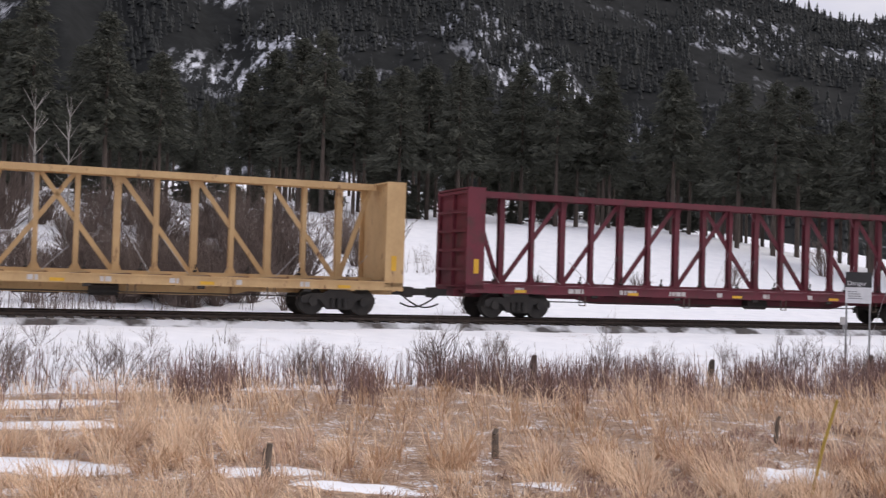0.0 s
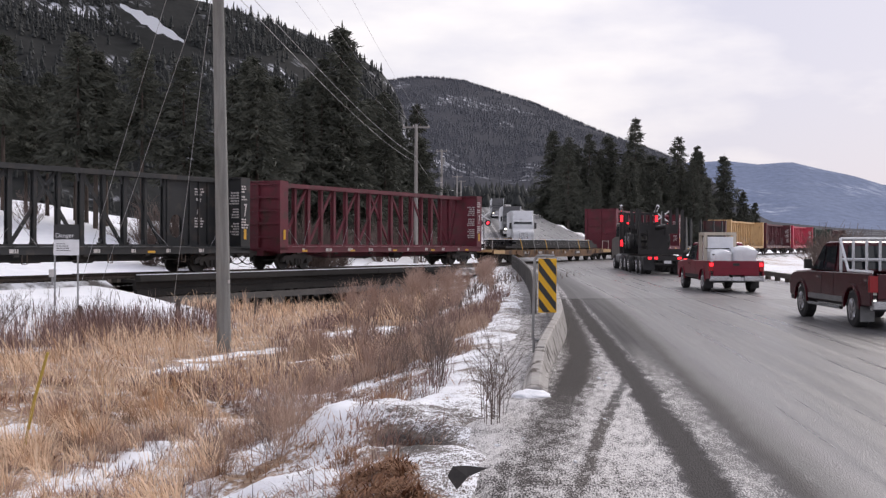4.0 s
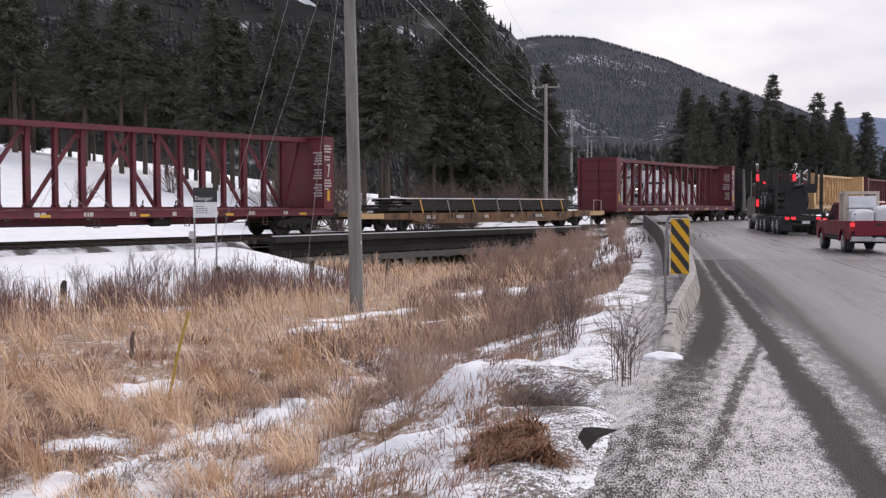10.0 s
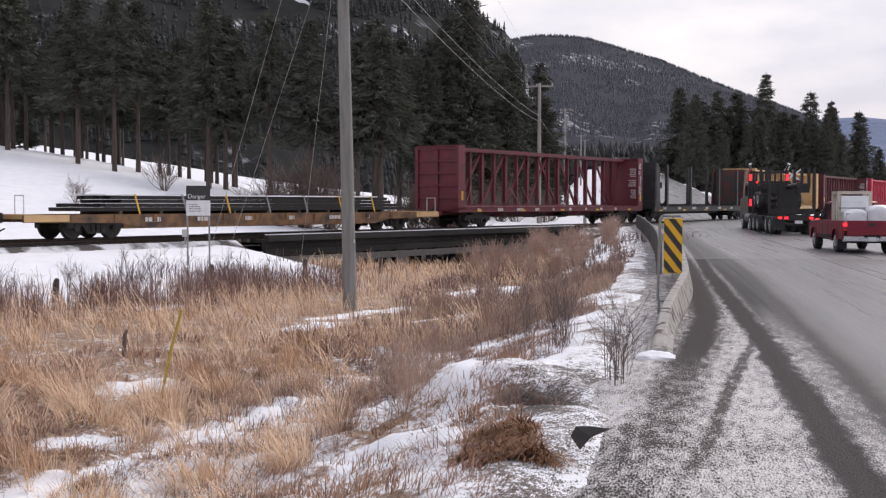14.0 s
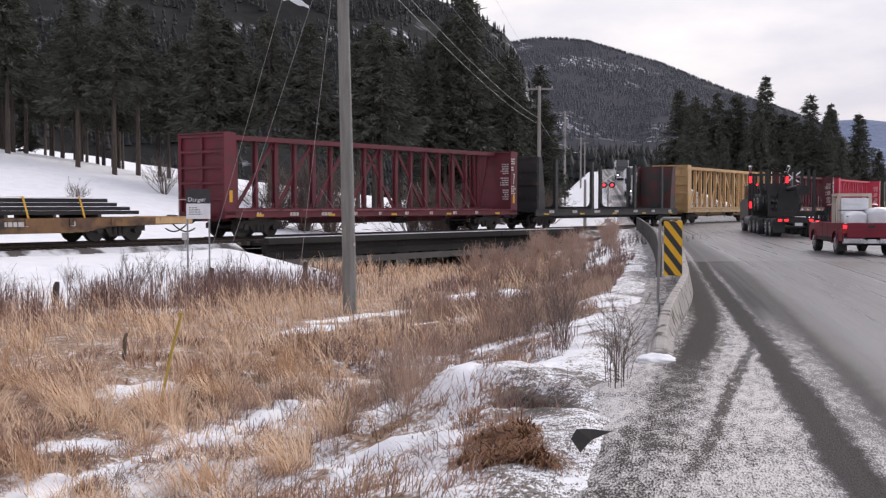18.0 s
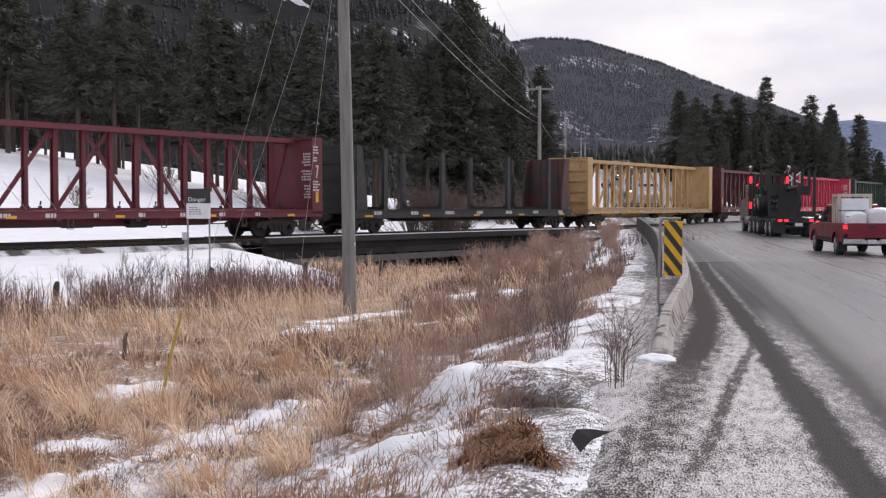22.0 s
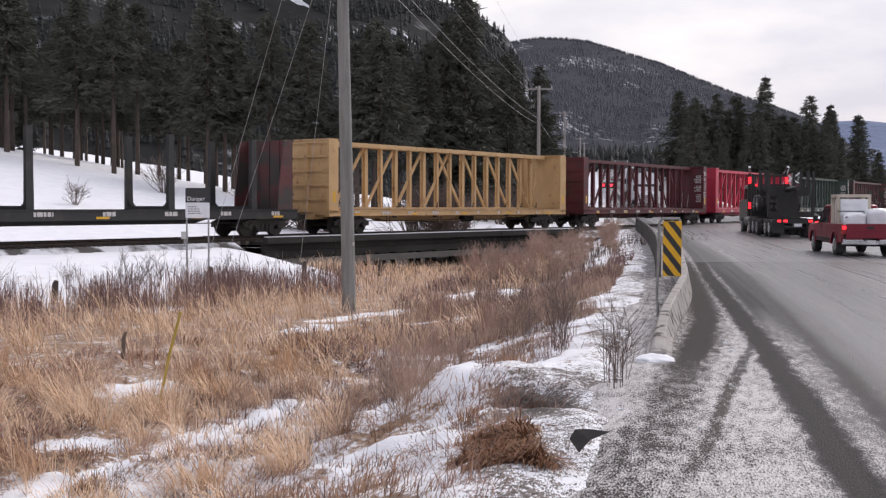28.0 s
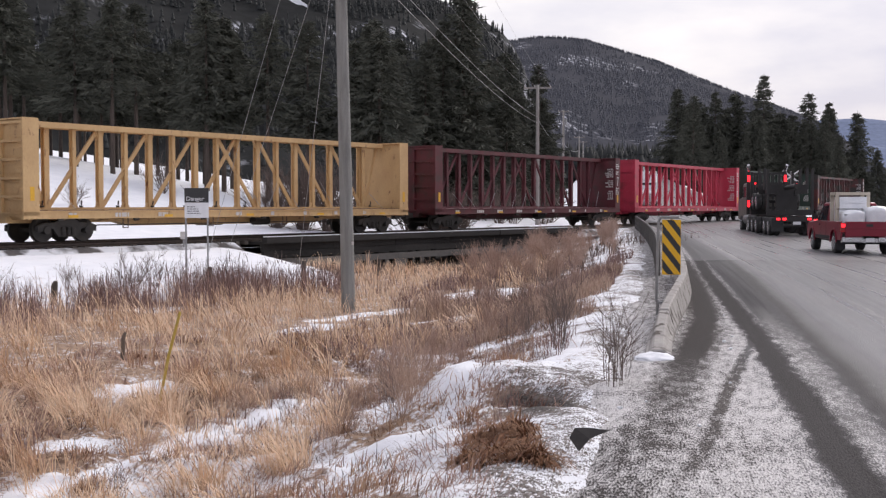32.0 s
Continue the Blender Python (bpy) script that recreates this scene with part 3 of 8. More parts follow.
# bare snow inside the grass: x, y, half-lengths, turn
SNOW_PATCHES = [(5.0, 15.4, 0.65, 0.40, 0.1), (3.4, 12.2, 0.52, 0.28, 0.2), (2.5, 10.4, 0.9, 0.17, 0.75), (3.6, 11.2, 0.8, 0.18, 0.6), (4.6, 11.7, 0.6, 0.16, 0.3), (5.5, 12.6, 0.7, 0.24, 0.8), (6.5, 13.3, 0.7, 0.26, 0.3),
                (5.2, 8.9, 1.3, 0.5, 0.55), (4.2, 7.9, 0.9, 0.3, 0.5), (7.5, 12.2, 1.2, 0.8, 0.3), (6.6, 10.8, 1.2, 0.5, 0.6), (10.4, 20.9, 0.9, 0.3, 0.5), (12.0, 22.6, 1.4, 0.32, 0.5), (13.7, 23.4, 1.1, 0.3, 0.3), (14.2, 21.3, 1.5, 0.35, 0.1), (11.0, 14.6, 1.6, 1.1, 0.6),
                (19.5, 26.8, 2.8, 1.1, 0.4), (24.0, 29.0, 3.2, 1.0, 0.6), (-4.8, 14.0, 1.2, 0.5, 0.0), (-6.9, 21.0, 1.4, 0.6, 0.1), (-5.9, 17.6, 1.2, 0.4, 0.1), (-1.8, 14.3, 0.7, 0.38, 0.1), (-0.7, 13.5, 0.8, 0.22, 0.0), (1.6, 14.2, 0.45, 0.3, 0.0), (9.1, 27.1, 0.8, 0.5, 0.1),
                (15.5, 17.6, 1.6, 0.8, 0.5), (9.0, 15.2, 1.0, 0.3, 0.5), (28.5, 33.0, 2.2, 1.0, 0.5)]


def in_patch(x, y):
    best = np.zeros_like(np.asarray(x, float))
    wob = 0.22 * value_noise(x * 1.7, y * 1.7, 11) + 0.12 * value_noise(x * 5, y * 5, 12)
    for px, py, a, b, t in SNOW_PATCHES:
        dx, dy = x - px, y - py
        c, s = math.cos(t), math.sin(t)
        d = np.sqrt(((dx * c + dy * s) / a) ** 2 + ((-dx * s + dy * c) / b) ** 2)
        best = np.maximum(best, 1 - smooth(0.75, 1.15, d + wob))
    return best


def cover_at(x, y):
    dr = track_off(x, y)
    u, w = road_uw(x, y)
    c = np.full_like(np.asarray(x, float), 0.02)
    toe = -13.4 - 1.6 * smooth(11, 14.5, x) + 9.8 * smooth(16, 21.5, x)
    marsh = smooth(0.8, -1.6, dr - toe) * (1 - smooth(-7.0 + 1.9 * smooth(-2, 6, u), -4.8 + 2.0 * smooth(-2, 6, u), w + 0.9 * value_noise(x / 1.2, y / 1.2, 27)))
    c = np.maximum(c, marsh * (0.55 - 0.6 * in_patch(x, y)))
    near_bank = smooth(-14.6, -12.0, dr) * (1 - smooth(-2.6, -1.8, dr))
    c = np.maximum(c, near_bank * (0.07 + 0.12 * value_noise(x / 1.6, y / 1.6, 21)))
    ditch = smooth(-6.5, -4.0, w) * (1 - smooth(-2.0, -1.4, w))
    c = np.where(dr < -4, np.maximum(c, ditch * (0.22 + 0.22 * value_noise(x / 1.1, y / 1.1, 22) + 0.30 * value_noise(x / 0.33, y / 0.33, 26))), c)
    shoulder = smooth(-2.6, -1.7, w) * (1 - smooth(12, 13, w))
    c = c * (1 - shoulder) + shoulder * (0.43 + 0.16 * value_noise(x / 0.7, y / 2.0, 23))
    beyond = smooth(12.0, 13.5, w) * (1 - smooth(-3, 3, dr))
    c = np.maximum(c, beyond * (0.26 + 0.22 * value_noise(x / 3, y / 3, 25)))
    woods = smooth(52, 66, dr + 6 * value_noise(x / 8, y / 8, 24))
    c = np.maximum(c, woods * 0.06)
    c = np.maximum(c, 1.2 * np.exp(-(((x - 6.85) / 0.34) ** 2 + ((y - 8.85) / 0.7) ** 2)) + 0.35 * np.exp(-(((x - 5.0) / 0.6) ** 2 + ((y - 7.2) / 0.5) ** 2)))
    c = np.maximum(c, 0.9 * np.exp(-(((x - 6.3) / 0.35) ** 2 + ((y - 8.2) / 0.6) ** 2)))
    # shade below the trestle, painted with the dark dirt colour
    under = smooth(BRIDGE_A - 1, BRIDGE_A + 2, x) * (1 - smooth(BRIDGE_B - 2, BRIDGE_B + 1, x)) * (1 - smooth(3.5, 6.5, np.abs(dr)))
    c = np.maximum(c, 0.95 * under)
    return np.clip(c, 0, 1)


# ---- ground, road, track ----
def build_ground():
    def axis(lo, hi, fine_lo, fine_hi, h, grow):
        mid = list(np.arange(fine_lo, fine_hi + h / 2, h))
        out, st, v = [], h, fine_hi
        while v < hi:
            st *= grow
            v += st
            out.append(min(v, hi))
        back, st, v = [], h, fine_lo
        while v > lo:
            st *= grow
            v -= st
            back.append(max(v, lo))
        return np.array(back[::-1] + mid + out)
    xs, ys = axis(-4200, 4200, -12, 48, 0.28, 1.09), axis(-4200, 4200, 2, 56, 0.28, 1.09)
    near_x, near_y = np.arange(0.5, 12.6, 0.09), np.arange(4.5, 17.1, 0.09)
    xs = np.sort(np.concatenate([xs[(xs < 0.45) | (xs > 12.65)], near_x]))
    ys = np.sort(np.concatenate([ys[(ys < 4.45) | (ys > 17.15)], near_y]))
    gx, gy = np.meshgrid(xs, ys)
    z = ground_z(gx, gy)
    r = np.hypot(gx, gy)
    z = np.where(r > 320, z + (np.minimum(z, 8) - z) * smooth(320, 700, r), z)
    nx, ny = len(xs), len(ys)
    idx = np.arange(nx * ny).reshape(ny, nx)
    faces = np.stack([idx[:-1, :-1], idx[:-1, 1:], idx[1:, 1:], idx[1:, :-1]], -1).reshape(-1, 4)
    ob = soup("ground", np.stack([gx, gy, z], -1).reshape(-1, 3), faces, M["ground"], smooth=True)
    a = ob.data.attributes.new("cover", 'FLOAT', 'POINT')
    a.data.foreach_set("value", cover_at(gx, gy).astype(np.float32).ravel())
    g = ob.data.attributes.new("gravel", 'FLOAT', 'POINT')
    u, w = road_uw(gx, gy)
    grit = smooth(-3.2, -1.9, w + 0.7 * value_noise(gx / 0.9, gy / 0.9, 91)) * (1 - smooth(13, 15, w)) * (track_off(gx, gy) < -2)
    g.data.foreach_set("value", grit.astype(np.float32).ravel())
    tagged(ob, "snowy marsh, railway bank and field with dry litter", "ground", kind="structure")


def build_road():
    us = np.concatenate([np.arange(-40, -16, 1.0), np.arange(-16, 4, 0.2), np.arange(4, 100, 1.0), np.arange(100, 420, 5.0)])
    ws = np.array([-1.85, -1.55, -1.1, -0.6, 0, 0.6, 1.6, 2.6, 3.6, 4.6, 5.6, 6.6, 7.6, 8.6, 9.6, 10.4, 11.0])
    vs, uvs = [], []
    for u in us:
        for k, w in enumerate(ws):
            if w < -1.3:
                w = w + 0.28 * float(value_noise(np.array(u / 0.9), np.array(0.5), 121)) + 0.16 * float(value_noise(np.array(u / 0.33), np.array(0.5), 122))
            x, y = road_at(u, w)
            crown = 0.06 - 0.0035 * (max(w, 0) - 4.8) ** 2
            vs.append((x, y, float(road_z(u)) + crown * 0.6 - (0.14 if k == 0 else 0.02 if k == 1 else 0.0)))
            uvs.append((w, u))
    n = len(ws)
    idx = np.arange(len(us) * n).reshape(len(us), n)
    faces = np.stack([idx[:-1, :-1], idx[:-1, 1:], idx[1:, 1:], idx[1:, :-1]], -1).reshape(-1, 4)
    ob = soup("road", vs, faces[:, ::-1], M["road"], smooth=True)
    lay = ob.data.uv_layers.new(name="along")
    uv = np.array(uvs, np.float32)[faces[:, ::-1].ravel()]
    lay.data.foreach_set("uv", uv.ravel())
    tagged(ob, "wet two-lane asphalt highway streaked with salt", "road", kind="structure")
    return ob


def build_track():
    # ballast, left out over the trestle
    def strip(name, s0, s1):
        pts = [(-2.3, -0.62), (-1.55, -0.22), (1.55, -0.22), (2.3, -0.62)]
        ss = np.arange(s0, s1 + 0.1, 2.0)
        vs = []
        for s in ss:
            x, y = track_at(s)
            sl = float(track_slope(x))
            k = 1 / math.sqrt(1 + sl * sl)
            for d, z in pts:
                vs.append((x - sl * k * d, y + k * d, z))
        idx = np.arange(len(ss) * 4).reshape(-1, 4)
        f = np.concatenate([np.stack([idx[:-1, i], idx[1:, i], idx[1:, i + 1], idx[:-1, i + 1]], -1) for i in range(3)])
        ob = soup(name, vs, f[:, ::-1], M["ballast"])
        tagged(ob, "grey stone ballast dusted with snow", "track bed", kind="structure")
        return ob
    sa, sb = float(np.interp(BRIDGE_A, _X, _S)), float(np.interp(BRIDGE_B, _X, _S))
    strip("ballast", -140, sa)
    strip("ballast", sb, 500)
    # two rails, each with head, web and foot
    prof = [(-0.065, -0.17), (-0.065, -0.15), (-0.012, -0.13), (-0.012, -0.045), (-0.036, -0.035), (-0.036, -0.0), (0.036, -0.0), (0.036, -0.035), (0.012, -0.045), (0.012, -0.13), (0.065, -0.15), (0.065, -0.17)]
    for off in (-0.72, 0.72):
        ss = np.concatenate([np.arange(-140, 120, 1.5), np.arange(120, 500, 8)])
        vs = []
        for s in ss:
            x, y = track_at(s)
            sl = float(track_slope(x))
            k = 1 / math.sqrt(1 + sl * sl)
            for d, z in prof:
                vs.append((x - sl * k * (d + off), y + k * (d + off), z))
        n = len(prof)
        idx = np.arange(len(ss) * n).reshape(-1, n)
        f = np.concatenate([np.stack([idx[:-1, i], idx[1:, i], idx[1:, (i + 1) % n], idx[:-1, (i + 1) % n]], -1) for i in range(n)])
        tagged(soup("rail", vs, f, M["rail"]), "worn steel rail of the railway", "rail", "rails of the track", "structure")
    return sa, sb


# ---- the train: its cars in running order, moving towards lower s ----
TRUCK = 9.0                        # from a car's middle to its trucks
WHEEL_R = 0.46
GAIT = [(0, 0.0), (2, -9.32), (4, -18.67), (5.5, -25.66), (7, -32.63), (9, -41.84), (11, -50.98), (13, -59.88), (14.5, -66.35), (16, -72.75), (17.5, -79.1), (19, -85.35), (21, -93.83), (23, -102.31), (25.5, -112.82), (28, -123.08), (30, -131.19), (32, -139.20)]
_gt, _gs = np.array([g[0] for g in GAIT], float), np.array([g[1] for g in GAIT])


def gait(t):
    """How far the train has come: a smooth line through its timetable."""
    m = np.gradient(_gs, _gt)
    i = int(np.clip(np.searchsorted(_gt, t, side='right') - 1, 0, len(_gt) - 2))
    h = _gt[i + 1] - _gt[i]
    q = (t - _gt[i]) / h
    return ((2 * q ** 3 - 3 * q ** 2 + 1) * _gs[i] + (q ** 3 - 2 * q ** 2 + q) * h * m[i] + (-2 * q ** 3 + 3 * q ** 2) * _gs[i + 1] + (q ** 3 - q ** 2) * h * m[i + 1])


def car_pose(mid, t):
    s = mid + gait(t)
    a, b = track_at(s - TRUCK), track_at(s + TRUCK)
    return pose((a[0] + b[0]) / 2, (a[1] + b[1]) / 2, 0, 0, 0, math.degrees(math.atan2(b[1] - a[1], b[0] - a[0])))


PARTS = {}


def shared(key, make, material):
    if key not in PARTS:
        bm = bmesh.new()
        make(bm)
        finish(bm)
        PARTS[key] = mesh_of(key, bm, material)
    return PARTS[key]


def wheelset_mesh(bm):
    for y in (-0.72, 0.72):
        sgn = 1 if y > 0 else -1
        tube(bm, (0, y - 0.07 * sgn, 0), (0, y - 0.035 * sgn, 0), WHEEL_R + 0.03, n=28)
        tube(bm, (0, y - 0.035 * sgn, 0), (0, y + 0.09 * sgn, 0), WHEEL_R, WHEEL_R - 0.01, n=28)
        tube(bm, (0, y + 0.09 * sgn, 0), (0, y + 0.17 * sgn, 0), 0.14, 0.12, n=12)
        for k in range(3):                      # marks on the plate that show it turning
            a = k * 2.094
            tube(bm, (0.27 * math.cos(a), y + 0.085 * sgn, 0.27 * math.sin(a)), (0.27 * math.cos(a), y + 0.10 * sgn, 0.27 * math.sin(a)), 0.05, n=8)
    tube(bm, (0, -0.95, 0), (0, 0.95, 0), 0.085, n=10)


def sideframe_mesh(bm):
    out = [(-1.28, 0.40), (-1.28, 0.62), (-1.05, 0.72), (-0.55, 0.74), (-0.34, 0.86), (0.34, 0.86), (0.55, 0.74), (1.05, 0.72), (1.28, 0.62), (1.28, 0.40), (1.02, 0.42), (0.92, 0.56), (0.62, 0.50), (0.40, 0.20), (-0.40, 0.20), (-0.62, 0.50), (-0.92, 0.56), (-1.02, 0.42)]
    prism(bm, out, -0.07, 0.07)
    for x in (-0.89, 0.89):
        tube(bm, (x, -0.11, WHEEL_R), (x, 0.11, WHEEL_R), 0.15, n=12)
    for x in (-0.21, 0, 0.21):
        tube(bm, (x, -0.10, 0.26), (x, -0.10, 0.56), 0.085, n=8)
        for k in range(4):
            tube(bm, (x, -0.10, 0.29 + k * 0.07), (x, -0.10, 0.315 + k * 0.07), 0.105, n=8)


def bolster_mesh(bm):
    box(bm, -0.22, 0.22, -1.05, 1.05, 0.52, 0.80)
    tube(bm, (0, 0, 0.78), (0, 0, 0.95), 0.32, n=14)
    for x in (-0.55, 0.55):
        box(bm, x - 0.06, x + 0.06, -0.85, 0.85, 0.42, 0.52)


def coupler_mesh(bm):
    box(bm, -0.75, 0.62, -0.10, 0.10, 0.72, 0.96)
    prism(bm, [(0.55, 0.66), (0.55, 1.0), (0.80, 1.02), (0.92, 0.94), (0.92, 0.72), (0.80, 0.64)], -0.17, 0.17)
    prev = (-0.55, -0.34, 0.78)
    for k in range(1, 9):
        q = k / 8
        cur = (-0.55 + 1.45 * q, -0.34 + 0.15 * q, 0.72 - 0.42 * math.sin(q * 2.4))
        tube(bm, prev, cur, 0.03, n=6)
        prev = cur


def running_gear(car, half):
    """Two trucks with their wheelsets, and a coupler at each end."""
    sets = []
    for c in (-TRUCK, TRUCK):
        for y in (-1.0, 1.0):
            ob = part("truck_side_frame", shared("truck_side_frame", sideframe_mesh, M["black"]), None, car)
            ob.matrix_basis = pose(c, y, 0, 0, 0, 0 if y < 0 else 180)
        part("truck_bolster", shared("truck_bolster", bolster_mesh, M["black"]), None, car).matrix_basis = pose(c, 0, 0)
        for a in (-0.89, 0.89):
            ws = part("wheelset", shared("wheelset", wheelset_mesh, M["black"]), None, car)
            ws.matrix_basis = pose(c + a, 0, WHEEL_R)
            sets.append(ws)
    for sgn in (-1, 1):
        part("coupler", shared("coupler", coupler_mesh, M["black"]), None, car).matrix_basis = pose(sgn * (half - 0.25), 0, 0, 0, 0, 0 if sgn > 0 else 180)
    return sets


def part2(name, make, material, parent, label="", bevel=0.0):
    bm = bmesh.new()
    make(bm)
    finish(bm, bevel)
    return part(name, mesh_of(name, bm, material), None, parent, label)


def bars(bm, x, y, z, lines, face='y', seed=1, h=0.075, gap=0.055, width=0.5):
    """Unreadable stencilling: short plain bars, one line under the other."""
    rng = random.Random(seed)
    for i in range(lines):
        zz = z - i * (h + gap)
        a, end = 0.0, width * rng.uniform(0.55, 1.0)
        while a < end:
            L = min(rng.uniform(0.07, 0.24), end - a)
            if L > 0.03:
                if face == 'y':
                    box(bm, x + a, x + a + L, y - 0.006, y + 0.004, zz, zz + h)
                else:
                    box(bm, x - 0.006, x + 0.004, y + a, y + a + L, zz, zz + h)
            a += L + 0.045


def centerbeam(mid, length, paint, label, style="plain", seed=0, bulk_paint=None):
    """A centre-beam lumber car: deck, ribbed end bulkheads and a lattice along its middle."""
    pm = M[paint]
    rng = random.Random(seed)
    car = thing("railcar", car_pose(mid, 0), label, "railcar", "cars of the train")
    half = length / 2
    e = half - 1.16                       # outer face of the bulkheads
    TOP = 4.52

    def deck(bm):
        box(bm, -e, e, -0.35, 0.35, 0.72, 1.02)
        prism(bm, [(-6.4, 0.80), (-5.4, 0.56), (5.4, 0.56), (6.4, 0.80)], -0.30, 0.30)
        box(bm, -e, e, -1.36, 1.36, 1.02, 1.12)
        n = 15
        for i in range(n + 1):
            x = -e + 0.3 + (2 * e - 0.6) * i / n
            box(bm, x - 0.07, x + 0.07, -1.36, 1.36, 0.84, 1.02)
    part2("deck", deck, pm, car)
    for y in (-1.42, 1.42):
        part2("side_sill", lambda bm: (box(bm, -e, e, y - 0.05, y + 0.05, 0.88, 1.16), box(bm, -e, e, y - 0.09, y + 0.09, 1.14, 1.18)), pm, car)
    n = 17
    x0 = e - 0.68
    step = 2 * x0 / n

    for i in range(n + 1):                # the stepped bearers on which bundles rest
        x = -x0 + i * step
        for y0, y1 in ((-1.45, -0.25), (0.25, 1.45)):
            part2("deck_riser", lambda bm: prism(bm, [(x - 0.34, 1.12), (x + 0.34, 1.12), (x + 0.34, 1.22), (x - 0.34, 1.17)], y0, y1), M["car_rust"] if paint == "car_yellow" else pm, car)
    # end bulkheads with their ribs and shelves on the outside
    for sgn in (-1, 1):
        a, b = sorted((sgn * (e - 0.12), sgn * (e - 0.5)))
        f0, f1 = sorted((sgn * (e - 0.12), sgn * e))

        bh = part2("end_bulkhead", lambda bm: box(bm, a, b, -1.40, 1.40, 1.02, TOP - 0.02), M[bulk_paint] if bulk_paint else pm, car, "ribbed steel end bulkhead")
        for y in (-1.36, 0.0, 1.36):
            part2("rib", lambda bm: box(bm, f0, f1, y - 0.07, y + 0.07, 0.86, TOP - 0.06), pm, bh)
        for k in range(6):
            z = 1.02 + k * (TOP - 1.14) / 5
            part2("shelf", lambda bm: box(bm, f0, f1 - 0.004 * sgn if sgn > 0 else f1, -1.288, 1.288, z - 0.05, z + 0.05), pm, bh)
        lo, hi = sorted((sgn * (e - 0.66), sgn * (e + 0.003)))
        for y in (-1.436, 1.436):
            part2("cheek_plate", lambda bm: box(bm, lo, hi, y - 0.034, y + 0.034, 1.0, TOP - 0.032), pm, bh)
        part2("cap_plate", lambda bm: box(bm, lo, hi, -1.47, 1.47, TOP - 0.03, TOP + 0.03), pm, bh)
        for k in range(8):
            part2("ladder_rung", lambda bm: box(bm, sgn * (e + 0.02) - 0.02, sgn * (e + 0.02) + 0.02, -1.38, -0.98, 1.2 + k * 0.38, 1.23 + k * 0.38), pm, car)
        part2("reflector", lambda bm: box(bm, sgn * (e - 0.36) - 0.09, sgn * (e - 0.36) + 0.09, -1.482, -1.472, 1.55, 2.05), M["yellow_reflector"], bh, "yellow reflector")
        if sgn > 0 and paint != "car_yellow":
            xx = e - 0.504
            for k, (dz, lines, wd) in enumerate(((0.75, 5, 0.62), (1.55, 4, 0.66), (2.25, 5, 0.55))):
                part2("stencil", lambda bm: bars(bm, xx, -1.20, TOP - dz, lines, 'x', seed + 1 + k, width=wd), M["white_paint"], bh, "faded white stencilling")
            for k, (dz, lines, wd) in enumerate(((0.45, 3, 0.5), (0.95, 2, 0.45), (2.05, 4, 0.5))):
                part2("stencil", lambda bm: bars(bm, e - 0.62, -1.474, TOP - dz, lines, 'y', seed + 4 + k, width=wd), M["white_paint"], bh, "faded white stencilling")
            part2("stencil_numeral", lambda bm: prism(bm, [(e - 0.42, TOP - 1.85), (e - 0.36, TOP - 1.85), (e - 0.24, TOP - 1.25), (e - 0.44, TOP - 1.25), (e - 0.44, TOP - 1.33), (e - 0.34, TOP - 1.33)], -1.480, -1.472), M["white_paint"], bh, "white numeral")
    # the lattice
    part2("top_chord", lambda bm: (box(bm, -x0, x0, -0.34, 0.34, TOP - 0.05, TOP), box(bm, -x0, x0, -0.36, -0.32, TOP - 0.22, TOP), box(bm, -x0, x0, 0.32, 0.36, TOP - 0.22, TOP)), pm, car)
    part2("bottom_chord", lambda bm: box(bm, -x0, x0, -0.22, 0.22, 1.12, 1.30), pm, car)
    def brace(xa, za, xb, zb):
        part2("lattice_brace", lambda bm: beam(bm, (xa, 0.02, za), (xb, 0.02, zb), 0.15, 0.09), pm, car)

    lo_z, hi_z = 1.28, TOP - 0.2
    for i in range(1, n):
        x = -x0 + i * step
        m = min(i, n - i)
        wide = 0.21 if m % 2 == 1 else 0.15

        def postm(bm):
            box(bm, x - wide / 2, x + wide / 2, -0.12, -0.07, 1.2, TOP - 0.05)
            box(bm, x - wide / 2, x + wide / 2, 0.07, 0.12, 1.2, TOP - 0.05)
            box(bm, x - 0.03, x + 0.03, -0.07, 0.07, 1.2, TOP - 0.05)
            if m % 2 == 1 and m > 1:
                prism(bm, [(x - wide / 2, TOP - 0.55), (x - 0.26, TOP - 0.1), (x + 0.26, TOP - 0.1), (x + wide / 2, TOP - 0.55)], -0.06, 0.06)
            prism(bm, [(x - 0.24, 1.2), (x - wide / 2, 1.5), (x + wide / 2, 1.5), (x + 0.24, 1.2)], -0.06, 0.06)
        part2("lattice_post", postm, pm, car)
    for k in (1, 3, 5, 7):                # braces rise towards the middle, where two of them cross
        brace(-x0 + k * step + 0.1, lo_z, -x0 + (k + 2) * step - 0.1, hi_z)
        brace(x0 - k * step - 0.1, lo_z, x0 - (k + 2) * step + 0.1, hi_z)
    for sgn in (-1, 1):
        brace(sgn * (x0 - 0.12), hi_z, sgn * (x0 - step + 0.08), lo_z)
    for k in range(n):                    # slack tie-down wires beside the posts
        if rng.random() < 0.55:
            xa = -x0 + k * step + 0.15
            fl = rng.choice((-1, 1))
            za = rng.uniform(1.9, 2.7)
            part2("tie_down_wire", lambda bm: tube(bm, (xa + (0.05 if fl > 0 else 0.85), -0.3, za), (xa + (0.85 if fl > 0 else 0.05), -0.5, 1.24), 0.011, n=4), M["wire"], car)
